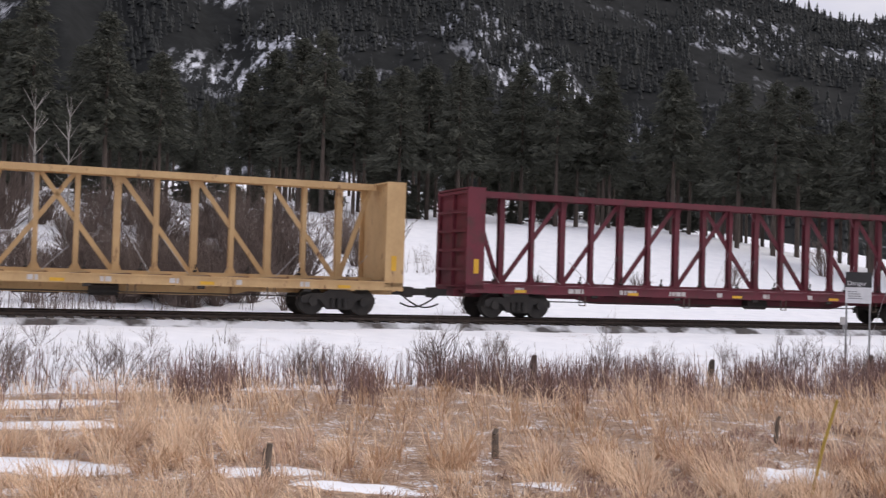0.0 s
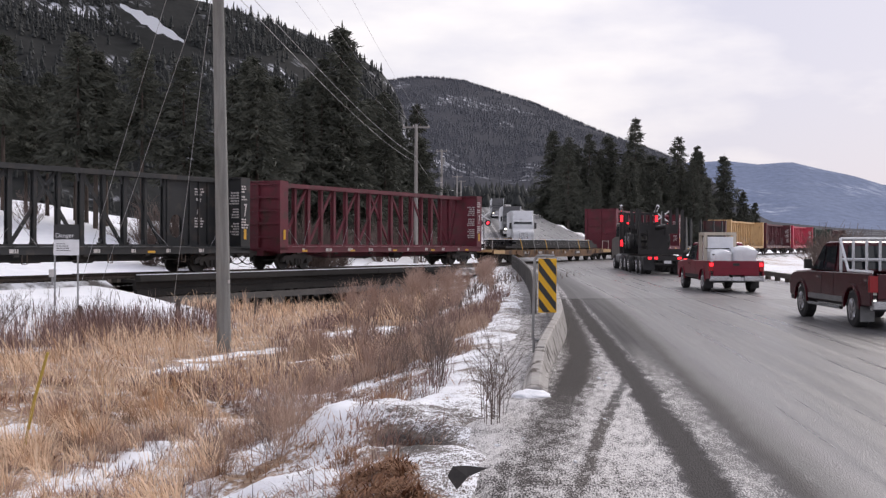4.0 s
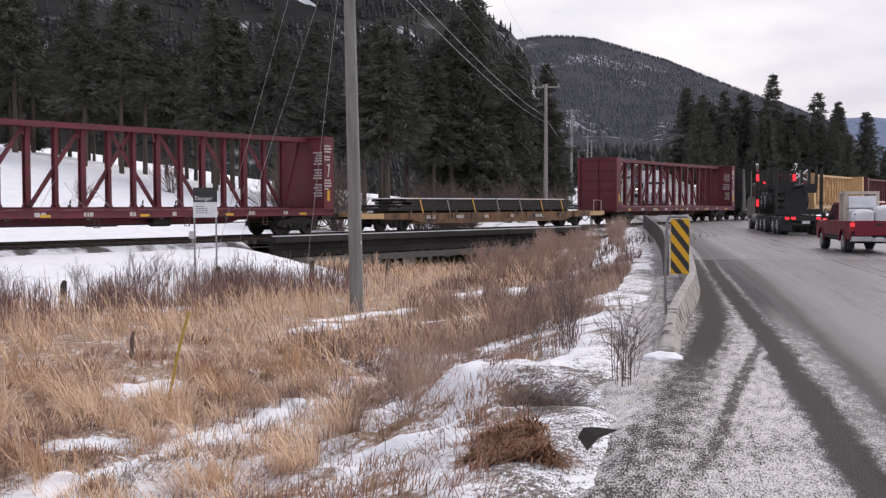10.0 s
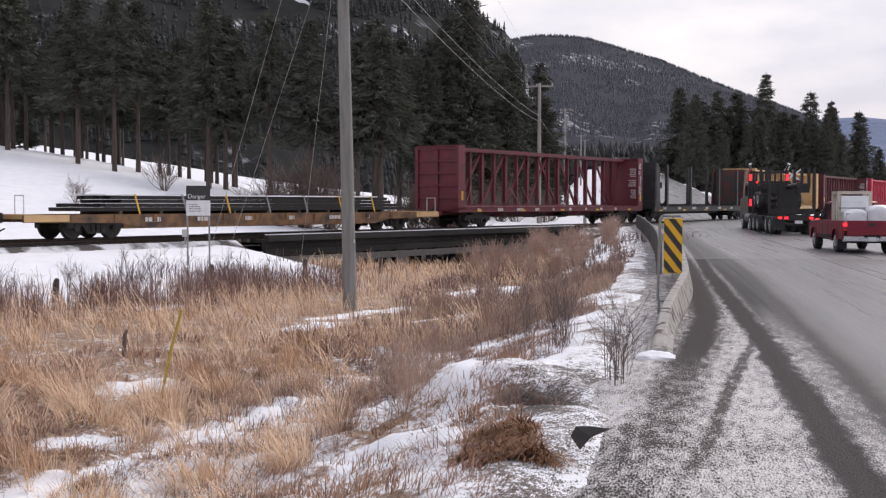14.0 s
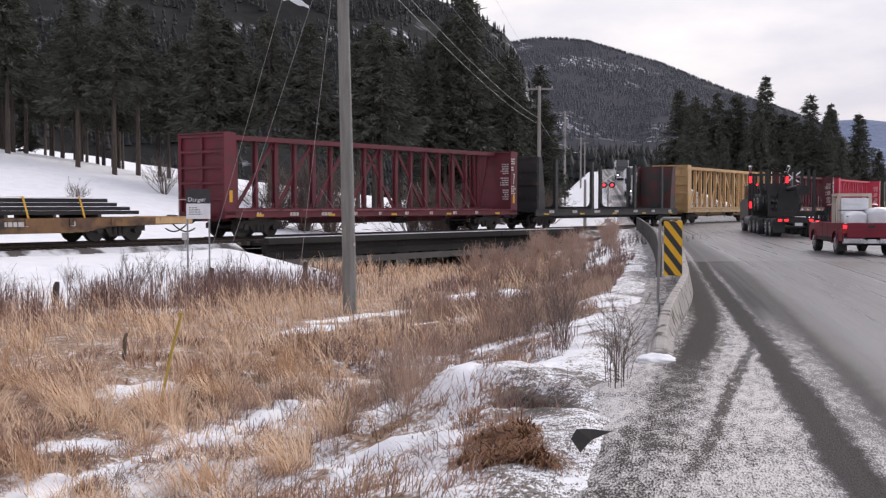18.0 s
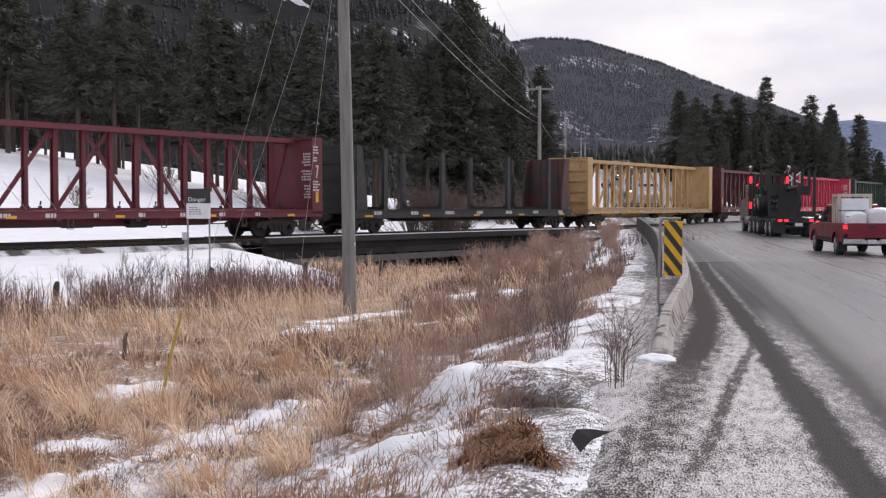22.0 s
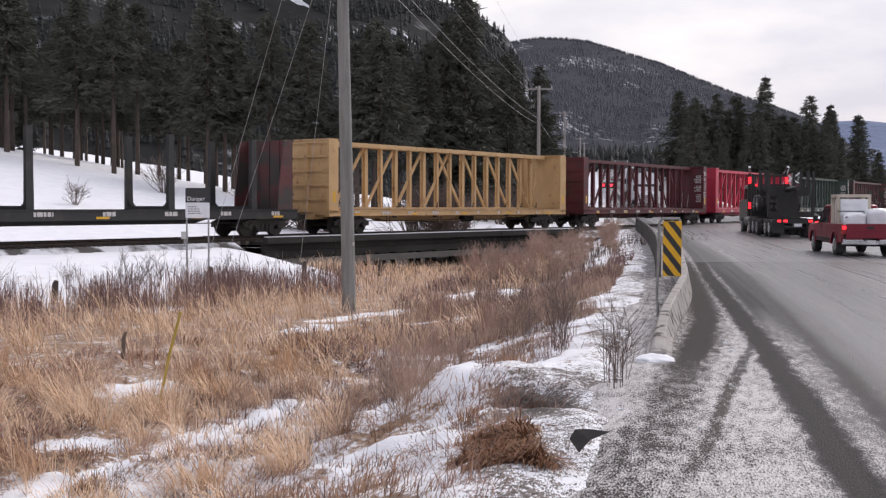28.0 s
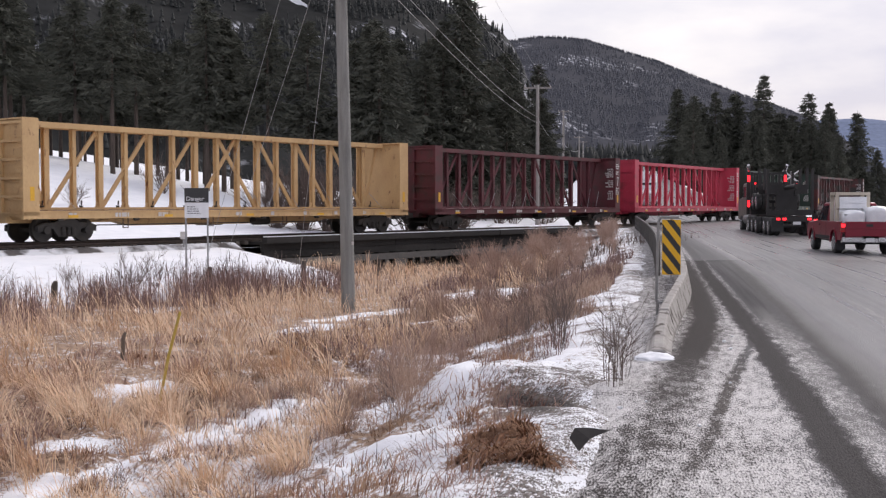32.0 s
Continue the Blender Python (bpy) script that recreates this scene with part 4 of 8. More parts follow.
    if style == "panel":                   # pierced steel sheets between the posts near the ends
        for sgn in (-1, 1):
            a, b = sorted((sgn * x0, sgn * (x0 - 2.0 * step)))
            sh = part2("lattice_sheet", lambda bm: box(bm, a, b, -0.16, -0.13, 1.25, TOP - 0.1), pm, car, "solid ribbed steel sheet")
            for k in range(4):
                x = a + (b - a) * (k + 0.5) / 4
                part2("sheet_rib", lambda bm: box(bm, x - 0.05, x + 0.05, -0.23, -0.161, 1.25, TOP - 0.1), pm, sh)
            a2, b2 = sorted((sgn * (x0 - 2.0 * step), sgn * (x0 - 2.95 * step)))

            def pierced(bm):
                c, rx, zc, rz, top, low = (a2 + b2) / 2, (b2 - a2) / 2 - 0.16, 2.15, 0.55, TOP - 0.1, 1.25
                box(bm, a2, c - rx, -0.16, -0.13, low, top)
                box(bm, c + rx, b2, -0.16, -0.13, low, top)
                for i in range(16):
                    t0, t1 = math.pi * i / 16, math.pi * (i + 1) / 16
                    for s2, lim in ((1, top), (-1, low)):
                        prism(bm, [(c + rx * math.cos(t0), zc + s2 * rz * math.sin(t0)), (c + rx * math.cos(t1), zc + s2 * rz * math.sin(t1)), (c + rx * math.cos(t1), lim), (c + rx * math.cos(t0), lim)], -0.16, -0.13)
            part2("lattice_sheet", pierced, pm, car, "steel sheet with an oval opening")
            for dz, lines in ((3.9, 3), (2.5, 4)):
                part2("stencil", lambda bm: bars(bm, a + 0.66, -0.166, dz, lines, 'y', seed + 8 + lines, width=0.7), M["white_paint"], sh, "white stencilling")
            part2("stencil_numeral", lambda bm: prism(bm, [(a + 0.80, 2.75), (a + 0.90, 2.75), (a + 1.1, 3.5), (a + 0.76, 3.5), (a + 0.76, 3.38), (a + 0.98, 3.38)], -0.175, -0.165), M["white_paint"], sh, "white numeral")
    # stencils and markers along the sill, straps' winches under it
    for k in range(9):
        part2("sill_stencil", lambda bm: bars(bm, -x0 + 1.2 + k * 2.1, -1.475, 0.94, 1, 'y', seed + 20 + k, h=0.16, width=0.7 if k in (1, 2, 3) else 0.35), M["white_paint"], car, "white stencilling on the sill")
    for k in range(5):
        x = -x0 + 1.4 + k * (2 * x0 - 2.8) / 4
        part2("reflector", lambda bm: box(bm, x - 0.22, x + 0.22, -1.484, -1.474, 0.92, 1.02), M["yellow_reflector"], car, "yellow reflector")
    for k in range(12):
        x = -x0 + 0.9 + k * (2 * x0 - 1.8) / 11
        if k % 2 == 0:
            part2("winch", lambda bm: tube(bm, (x - 0.12, -1.40, 0.84), (x + 0.12, -1.40, 0.84), 0.06, n=8), M["black"], car)
        part2("tie_down_ratchet", lambda bm: (tube(bm, (x - 0.06, -0.24, 1.34), (x + 0.06, -0.24, 1.34), 0.045, n=6), tube(bm, (x, -0.26, 1.40), (x + 0.03, -0.26, 1.56), 0.03, n=6)), M["black"], car)
    for k in range(4):
        x = -6.6 + k * 4.4
        part2("stirrup", lambda bm: [box(bm, x + d - 0.015, x + d + 0.015, -1.42, -1.39, 0.52, 0.9) for d in (-0.12, 0.12)] + [box(bm, x - 0.135, x + 0.135, -1.42, -1.39, 0.50, 0.53)], M["steel"], car)
    part2("brake_pipe", lambda bm: tube(bm, (-8, -0.9, 0.62), (8, -0.9, 0.62), 0.025, n=6), M["black"], car)
    part2("brake_cylinder", lambda bm: tube(bm, (-1.2, 0.6, 0.72), (0.2, 0.6, 0.72), 0.22, n=12), M["black"], car)
    part2("air_reservoir", lambda bm: tube(bm, (1.0, -0.6, 0.7), (1.9, -0.6, 0.7), 0.2, n=12), M["black"], car)
    return car, running_gear(car, half)


def bulkhead_flat(mid, length, paint, label, seed=0):
    """A black flat car with tall end walls and four pairs of log stakes; the trailing wall is rusty brown."""
    pm = M[paint]
    car = thing("flat_railcar", car_pose(mid, 0), label, "railcar", "cars of the train")
    half = length / 2
    e = half - 0.95

    def deck(bm):
        box(bm, -e, e, -1.38, 1.38, 1.00, 1.14)
        prism(bm, [(-7.2, 1.0), (-5.6, 0.62), (5.6, 0.62), (7.2, 1.0)], -0.32, 0.32)
    part2("deck", deck, pm, car)
    for y in (-1.42, 1.42):
        part2("side_sill", lambda bm: (box(bm, -e, e, y - 0.05, y + 0.05, 0.78, 1.18), box(bm, -e, e, y - 0.09, y + 0.09, 1.16, 1.20)), pm, car)
    for sgn in (-1, 1):
        a, b = sorted((sgn * e, sgn * (e - 1.1)))
        f = sgn * (e - 0.3)

        wm = M["car_brown"] if sgn > 0 else pm
        wl = part2("end_wall", lambda bm: box(bm, f - 0.06, f + 0.06, -1.40, 1.40, 1.14, 4.35), wm, car, "tall braced end wall")
        for y in (-1.3, -0.65, 0, 0.65, 1.3):
            lo, hi = sorted((f - sgn * 0.062, f - sgn * (0.28 if sgn < 0 else 0.09)))
            part2("rib", lambda bm: box(bm, lo, hi, y - 0.05, y + 0.05, 1.14, 4.32), wm, wl)
        for z in (1.9, 2.7, 3.5, 4.3):
            lo, hi = sorted((f + sgn * 0.062, f + sgn * 0.14))
            part2("shelf", lambda bm: box(bm, lo, hi, -1.38, 1.38, z - 0.06, z + 0.06), wm, wl)
        for y in (-1.40, 1.40):
            part2("gusset", lambda bm: prism(bm, [(f - sgn * 0.064, 1.20), (f - sgn * 0.9, 1.20), (f - sgn * 0.85, 2.1), (f - sgn * 0.5, 4.3), (f - sgn * 0.064, 4.35)], y - 0.03, y + 0.03), wm, wl)
    for i, x in enumerate((-8.0, -3.1, 3.4, 8.0)):
        bk = part2("log_bunk", lambda bm: box(bm, x - 0.16, x + 0.16, -1.23, 1.23, 1.142, 1.34), pm, car, "steel log bunk between two stakes")
        for y in (-1.33, 1.33):
            part2("log_stake", lambda bm: prism(bm, [(x - 0.16, 1.2), (x + 0.16, 1.2), (x + 0.13, 4.25), (x - 0.13, 4.25)], y - 0.09, y + 0.09), pm, bk, "upright steel log stake")
            sg = -1 if y > 0 else 1
            part2("knee", lambda bm: [box(bm, x - 0.1, x + 0.1, *sorted((y + sg * 0.09, y + sg * (0.09 + d))), 1.34, 1.34 + h) for d, h in ((0.22, 0.06), (0.12, 0.14), (0.05, 0.26))], pm, bk)
    for k in range(7):
        part2("sill_stencil", lambda bm: bars(bm, -9 + k * 3.0, -1.475, 0.94, 1, 'y', seed + k, h=0.17, width=0.85), M["white_paint"], car, "white stencilling on the sill")
    for k in range(5):
        x = -9.4 + k * 4.7
        part2("reflector", lambda bm: box(bm, x - 0.3, x + 0.3, -1.484, -1.474, 0.84, 0.93), M["yellow_reflector"], car, "yellow reflector")
    part2("brake_pipe", lambda bm: tube(bm, (-8, -0.9, 0.62), (8, -0.9, 0.62), 0.025, n=6), M["black"], car)
    return car, running_gear(car, half)


def pipe_flat(mid, length, seed=0):
    """A low yellow flat car under a strapped load of dark steel bars."""
    pm = M["car_yellow"]
    rng = random.Random(seed)
    car = thing("flat_railcar", car_pose(mid, 0), "faded yellow flat car with a strapped load of dark steel bars", "railcar", "cars of the train")
    half = length / 2
    e = half - 0.6

    def deck(bm):
        box(bm, -e, e, -1.35, 1.35, 0.98, 1.10)
        prism(bm, [(-8.6, 1.0), (-7.4, 0.55), (7.4, 0.55), (8.6, 1.0)], -0.4, 0.4)
    part2("deck", deck, pm, car)
    for y in (-1.40, 1.40):
        part2("side_sill", lambda bm: prism(bm, [(-e, 0.86), (-e, 1.14), (e, 1.14), (e, 0.86), (8.2, 0.80), (7.2, 0.60), (-7.2, 0.60), (-8.2, 0.80)], y - 0.06, y + 0.06), M["car_rust"], car, "rusty brown side sill")
    for sgn in (-1, 1):
        part2("end_sill", lambda bm: box(bm, *sorted((sgn * (e - 1.9), sgn * e)), -1.472, -1.462, 0.88, 1.13), pm, car, "yellow painted sill end")
    part2("end_platform", lambda bm: [box(bm, sgn * (e - 0.35) - 0.35, sgn * (e - 0.35) + 0.35, -1.4, 1.4, 1.10, 1.16) for sgn in (-1, 1)], M["car_yellow"], car)
    for sgn in (-1, 1):
        part2("hand_rail", lambda bm: (tube(bm, (sgn * (e - 0.1), -1.3, 1.1), (sgn * (e - 0.1), -1.3, 1.85), 0.02, n=6), tube(bm, (sgn * (e - 0.1), -0.75, 1.1), (sgn * (e - 0.1), -0.75, 1.85), 0.02, n=6), tube(bm, (sgn * (e - 0.1), -1.3, 1.85), (sgn * (e - 0.1), -0.75, 1.85), 0.02, n=6)), M["white_paint"], car)
    for k in range(9):
        x = -8 + 2 * k
        part2("bearer", lambda bm: box(bm, x - 0.07, x + 0.07, -1.25, 1.25, 1.10, 1.26), M["tie"], car, "timber bearer")
    for lay in range(4):
        z = 1.30 + lay * 0.155
        for j in range(7):
            y = -1.08 + j * 0.36 + rng.uniform(-0.03, 0.03)
            a = -9.4 + lay * 0.5 + rng.uniform(-0.9, 0.7)
            b = 9.3 - lay * 0.45 + rng.uniform(-0.8, 0.9)
            part2("steel_bar", lambda bm: box(bm, a, b, y - 0.15, y + 0.15, z - 0.04, z + 0.10), M["bar_black"], car)
    part2("snow_crust", lambda bm: box(bm, -8.7, 7.6, -1.25, 1.15, 1.868, 1.915), M["snow"], car, "thin crust of snow on the load")
    for k in range(7):
        x = -7.2 + k * 2.4
        part2("strap", lambda bm: (beam(bm, (x, -1.42, 1.1), (x - 0.15, -1.29, 1.92), 0.07, 0.02, (0, 1, 0)), box(bm, x - 0.2, x - 0.1, -1.28, 1.28, 1.917, 1.93)), M["yellow_reflector"] if k in (0, 2, 5, 6) else M["galv"], car, "ratchet strap")
    for k in range(6):
        part2("sill_stencil", lambda bm: bars(bm, -7 + k * 2.7, -1.474, 0.84, 1, 'y', seed + k, h=0.17, width=1.0 if k in (0, 1, 4) else 0.4), M["white_paint"], car, "worn white stencilling on the sill")
    for k in range(10):
        x = -8.4 + k * 1.87
        part2("stake_pocket", lambda bm: box(bm, x - 0.09, x + 0.09, -1.52, -1.46, 0.86, 1.12), M["car_rust"], car)
    for piece in car.children:
        piece.location.z -= 0.2
    return car, running_gear(car, half)


M["bar_black"] = mat("dark_rolled_steel", (0.009, 0.009, 0.010), 0.75, 0.0, (0.018, 0.016, 0.016), 2, 20)
M["snow"] = mat("clean_snow", (0.90, 0.91, 0.94), 0.8, 0, (0.80, 0.82, 0.86), 2, 20, 0.5, 0.5, 12)
ENDS = [-24.72, -0.14, 24.55, 49.15, 73.45, 99.45, 124.75, 147.95, 172.5, 196.4, 221.1, 245.8, 270.5]
RED_TEXT = "oxide-red centre-beam lumber car, empty, with white stencilling"
TRAIN = []


def build_train():
    kinds = [("car_yellow", "faded yellow centre-beam lumber car, empty, with rusty posts", "plain", None), ("car_red", RED_TEXT, "plain", None),
             ("car_dark", "sooty black centre-beam lumber car with oval openings", "panel", None), ("car_red", RED_TEXT, "plain", None), "pipes",
             ("car_red", RED_TEXT, "plain", None), "logs", ("car_yellow", "yellow centre-beam lumber car, empty, with plywood-coloured end wall", "plain", None),
             ("car_maroon", "dark maroon centre-beam lumber car, empty", "plain", None), ("car_pink", "bright red centre-beam lumber car, empty", "plain", None),
             ("car_green", "dark green centre-beam lumber car", "plain", None), ("car_brown", "brown-red centre-beam lumber car, last of the train", "plain", None)]
    for i, k in enumerate(kinds):
        mid, L = (ENDS[i] + ENDS[i + 1]) / 2, ENDS[i + 1] - ENDS[i]
        if k == "pipes":
            car, sets = pipe_flat(mid, L, 50)
        elif k == "logs":
            car, sets = bulkhead_flat(mid, L, "car_dark", "black bulkhead flat car with empty log stakes", 60)
        else:
            car, sets = centerbeam(mid, L, k[0], k[1], k[2], 100 + 30 * i, k[3])
        TRAIN.append((car, mid, sets))


# ---- mountains and far woods ----
def ridge_grid(name, sky, r0, r1, z0, label, material, rows=30, step_deg=0.4, rough=1.0, seed=1):
    """A slope that climbs from r0 to its crest at r1; sky: (azimuth, elevation) of the crest in degrees."""
    az = np.arange(sky[0][0], sky[-1][0] + 0.01, step_deg)
    el = np.interp(az, [s[0] for s in sky], [s[1] for s in sky])
    q = np.linspace(0, 1, rows)
    A, Q = np.meshgrid(az, q)
    E, _ = np.meshgrid(el, q)
    crest = EYE + r1 * np.tan(np.radians(E))
    r = r0 + (r1 - r0) * Q
    z = z0 + (crest - z0) * (0.35 * Q + 0.65 * Q ** 1.5)
    r = r + rough * (r1 - r0) * 0.02 * value_noise(A / 3, Q * 4, seed) * np.sin(Q * math.pi)
    z = z + rough * (crest - z0) * (0.030 * value_noise(A / 2.2 + 9, Q * 4, seed + 1) + 0.012 * value_noise(A / 0.8, Q * 11, seed + 2)) * np.sin(Q * math.pi)
    x, y = r * np.sin(np.radians(A)), r * np.cos(np.radians(A))
    # back side
    x = np.concatenate([x, x[-1:] * 1.25]); y = np.concatenate([y, y[-1:] * 1.25]); z = np.concatenate([z, z[-1:] * 0 + z0])
    n = len(az)
    idx = np.arange(x.size).reshape(-1, n)
    f = np.stack([idx[:-1, :-1], idx[:-1, 1:], idx[1:, 1:], idx[1:, :-1]], -1).reshape(-1, 4)
    ob = soup(name, np.stack([x, y, z], -1).reshape(-1, 3), f, material, smooth=True)
    tagged(ob, label, "mountain", kind="structure")
    return A, x[:-1], y[:-1], z[:-1]


def slope_mat(name, dark, snow_scale, at, size=1.0, snow=(0.66, 0.68, 0.74), spread=2.1):
    m = bpy.data.materials.new(name)
    m.use_nodes = True
    nt = m.node_tree
    b = nt.nodes["Principled BSDF"]
    b.inputs["Roughness"].default_value = 0.95
    b.inputs["Specular IOR Level"].default_value = 0.1
    geo = nt.nodes.new("ShaderNodeNewGeometry")

    def noise_node(sc, stretch=(1, 1, 1), det=6, rough=0.55):
        mp = nt.nodes.new("ShaderNodeMapping")
        mp.inputs["Scale"].default_value = stretch
        nt.links.new(geo.outputs["Position"], mp.inputs["Vector"])
        n = nt.nodes.new("ShaderNodeTexNoise")
        n.inputs["Scale"].default_value, n.inputs["Detail"].default_value, n.inputs["Roughness"].default_value = sc, det, rough
        nt.links.new(mp.outputs["Vector"], n.inputs["Vector"])
        return n.outputs["Fac"]

    def step(src, lo, hi):
        r = nt.nodes.new("ShaderNodeMapRange")
        r.inputs["From Min"].default_value, r.inputs["From Max"].default_value = lo, hi
        nt.links.new(src, r.inputs["Value"])
        return r.outputs["Result"]

    def mixer(fac, a, c):
        x = nt.nodes.new("ShaderNodeMix")
        x.data_type = 'RGBA'
        for s, v in ((x.inputs[0], fac), (x.inputs[6], a), (x.inputs[7], c)):
            if isinstance(v, tuple):
                s.default_value = (*v, 1)
            else:
                nt.links.new(v, s)
        return x.outputs[2]

    mul = nt.nodes.new("ShaderNodeMath")
    mul.operation = 'MULTIPLY'
    nt.links.new(step(noise_node(snow_scale), at, at + 0.10), mul.inputs[0])
    nt.links.new(step(noise_node(0.16 / size, (1, 0.22, 0.3), 8, 0.75), 0.50, 0.60), mul.inputs[1])
    wood = mixer(step(noise_node(0.12 / size, (1, 1, 0.4), 6, 0.7), 0.35, 0.65), dark, tuple(c * spread for c in dark))
    nt.links.new(mixer(mul.outputs[0], wood, snow), b.inputs["Base Color"])
    return m


def conifer_soup(places, heights, rng, tiers=4, sides=5, spread=0.2):
    """Small far conifers: stacked ragged cones, all in one mesh."""
    vs, fs = [], []
    n = 0
    for (x, y, z), h in zip(places, heights):
        R = h * spread * rng.uniform(0.75, 1.25)
        for k in range(tiers):
            z0, z1 = z + h * (0.10 + 0.86 * k / tiers), z + h * (0.10 + 0.86 * (k + 1.55) / tiers)
            rr = R * (1 - k / (tiers + 0.35))
            z1 = min(z1, z + h)
            ph = rng.uniform(0, 6.28)
            for i in range(sides):
                a = ph + 2 * math.pi * i / sides
                j = rng.uniform(0.65, 1.2)
                vs.append((x + rr * j * math.cos(a), y + rr * j * math.sin(a), z0 + rng.uniform(-0.04, 0.04) * h))
            vs.append((x + rng.uniform(-0.02, 0.02) * h, y, z1))
            for i in range(sides):
                fs.append((n + i, n + (i + 1) % sides, n + sides))
            n += sides + 1
    return vs, fs


SKY1 = [(-75, 17), (-45, 19), (-20, 19.5), (0, 18.2), (8, 16.2), (13, 14.7), (15, 14.15), (17.2, 13.5), (20.1, 12.5), (23.8, 12.2), (27.8, 11.5), (31.4, 10.5), (34.2, 9.6), (36.3, 8.2), (37.0, 6.8), (37.8, 4.4), (38.6, 2.2), (40, 1.4), (46, 1.3)]
SKY2 = [(20, 6.5), (28, 7.2), (35, 7.5), (36.2, 8.0), (37.6, 8.2), (39, 8.15), (40.1, 8.0), (41.7, 7.5), (43.6, 6.9), (45.8, 5.95), (47.6, 5.2), (49.7, 4.45), (51.8, 3.5), (53.4, 2.0), (55, 1.1), (58, 0.8), (64, 0.5)]
SKY3 = [(44, 3.2), (49, 3.9), (52.9, 4.05), (54.4, 3.85), (55.9, 3.95), (57.2, 3.6), (58.7, 3.25), (60.2, 2.75), (63, 2.9), (68, 2.2), (76, 2.8), (90, 2.0)]


def build_mountains():
    rng = random.Random(5)
    m1 = slope_mat("forested_slope", (0.013, 0.014, 0.014), 0.014, 0.53, 1.0, (0.66, 0.68, 0.74), 1.7)
    A, x, y, z = ridge_grid("mountain_near", SKY1, 290, 900, -25, "steep dark forested mountain with snow showing between the trees", m1, 40, 0.5, 1.0, 3)
    places, hs = [], []
    rows, cols = x.shape
    for _ in range(30000):
        c = rng.randrange(cols - 1)
        if A[0, c] < -16 or A[0, c] > 37:
            continue
        rr = rng.random() ** 0.7 * (rows - 1.02)
        i, fc = int(rr), rng.random()
        fr = rr - i
        px = (x[i, c] * (1 - fr) + x[i + 1, c] * fr) * (1 - fc) + (x[i, c + 1] * (1 - fr) + x[i + 1, c + 1] * fr) * fc
        py = (y[i, c] * (1 - fr) + y[i + 1, c] * fr) * (1 - fc) + (y[i, c + 1] * (1 - fr) + y[i + 1, c + 1] * fr) * fc
        pz = (z[i, c] * (1 - fr) + z[i + 1, c] * fr) * (1 - fc) + (z[i, c + 1] * (1 - fr) + z[i + 1, c + 1] * fr) * fc
        if math.hypot(px, py) < 335:
            continue
        if value_noise(np.array(px / 60), np.array(py / 60 + pz / 30), 8) > 0.30 and rng.random() < 0.9:
            continue
        if 23.3 < math.degrees(math.atan2(px, py)) < 26.6 and 9.0 < math.degrees(math.atan2(pz - EYE + 9, math.hypot(px, py))) < 11.6:
            az, el = math.degrees(math.atan2(px, py)), math.degrees(math.atan2(pz - EYE + 9, math.hypot(px, py)))
            if abs(el - (11.2 - (az - 23.5) * 0.52)) < 0.62:
                continue                     # the cleared strip of snow high on the slope
        places.append((px, py, pz - 1))
        hs.append(rng.uniform(5.5, 10.5))
    spots = np.array(places)
    land = ground_z(spots[:, 0], spots[:, 1])
    clear = [(p, h) for p, h, g in zip(places, hs, land) if p[2] > g - 2]
    places, hs = [c[0] for c in clear], [c[1] for c in clear]
    vs, fs = conifer_soup(places, hs, rng, 3, 5, 0.20)
    tagged(soup("far_woods", vs, fs, M["far_needles"]), "dense conifer woods on the mountain side", "woods", kind="stuff")
    # the cleared strip
    strip = []
    for k in range(13):
        az = 23.3 + 3.0 * k / 12
        for e2 in (0.34, -0.34):
            el = 11.15 - (az - 23.5) * 0.52 + e2 * (1 - abs(k - 6) / 7.5) * (1 + 0.3 * math.sin(k * 2.1))
            r = 700
            strip.append((r * math.sin(radians(az)), r * math.cos(radians(az)), EYE + r * math.tan(radians(el))))
    idx = np.arange(26).reshape(13, 2)
    tagged(soup("snow_clearing", strip, np.stack([idx[:-1, 0], idx[:-1, 1], idx[1:, 1], idx[1:, 0]], -1), M["snow"]), "open strip of snow on the mountain side", "snowfield", kind="structure")
    # the slope's blue-grey is air haze put into its base colour
    m2 = slope_mat("haze_tinted_distant_slope", (0.034, 0.036, 0.046), 0.006, 0.585, 1.4, (0.78, 0.80, 0.86), 1.5)
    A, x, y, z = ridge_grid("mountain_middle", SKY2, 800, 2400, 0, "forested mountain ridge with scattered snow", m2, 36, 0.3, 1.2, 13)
    places, hs = [], []
    rows, cols = x.shape
    for _ in range(34000):
        c, rr, fc = rng.randrange(cols - 1), rng.random() ** 0.8 * (rows - 1.02), rng.random()
        if not 34.5 < A[0, c] < 54:
            continue
        i, fr = int(rr), rr - int(rr)
        px, py, pz = [(g[i, c] * (1 - fr) + g[i + 1, c] * fr) * (1 - fc) + (g[i, c + 1] * (1 - fr) + g[i + 1, c + 1] * fr) * fc for g in (x, y, z)]
        glade = float(value_noise(np.array(px / 130), np.array(py / 130 + pz / 40), 31)) + 0.5 * float(value_noise(np.array(px / 35), np.array(py / 35 + pz / 14), 32))
        if glade > 0.30 and rng.random() < 0.85:
            continue
        places.append((px, py, pz - 1.5))
        hs.append(rng.uniform(5, 10))
    for c in range(0, x.shape[1]):
        if A[0, c] > 51:
            break
        for _ in range(30):
            f = rng.random()
            c2 = min(c + 1, x.shape[1] - 1)
            places.append((x[-1, c] * (1 - f) + x[-1, c2] * f, y[-1, c] * (1 - f) + y[-1, c2] * f, z[-1, c] * (1 - f) + z[-1, c2] * f - 4))
            hs.append(rng.uniform(5, 11))
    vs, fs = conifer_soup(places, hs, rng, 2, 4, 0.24)
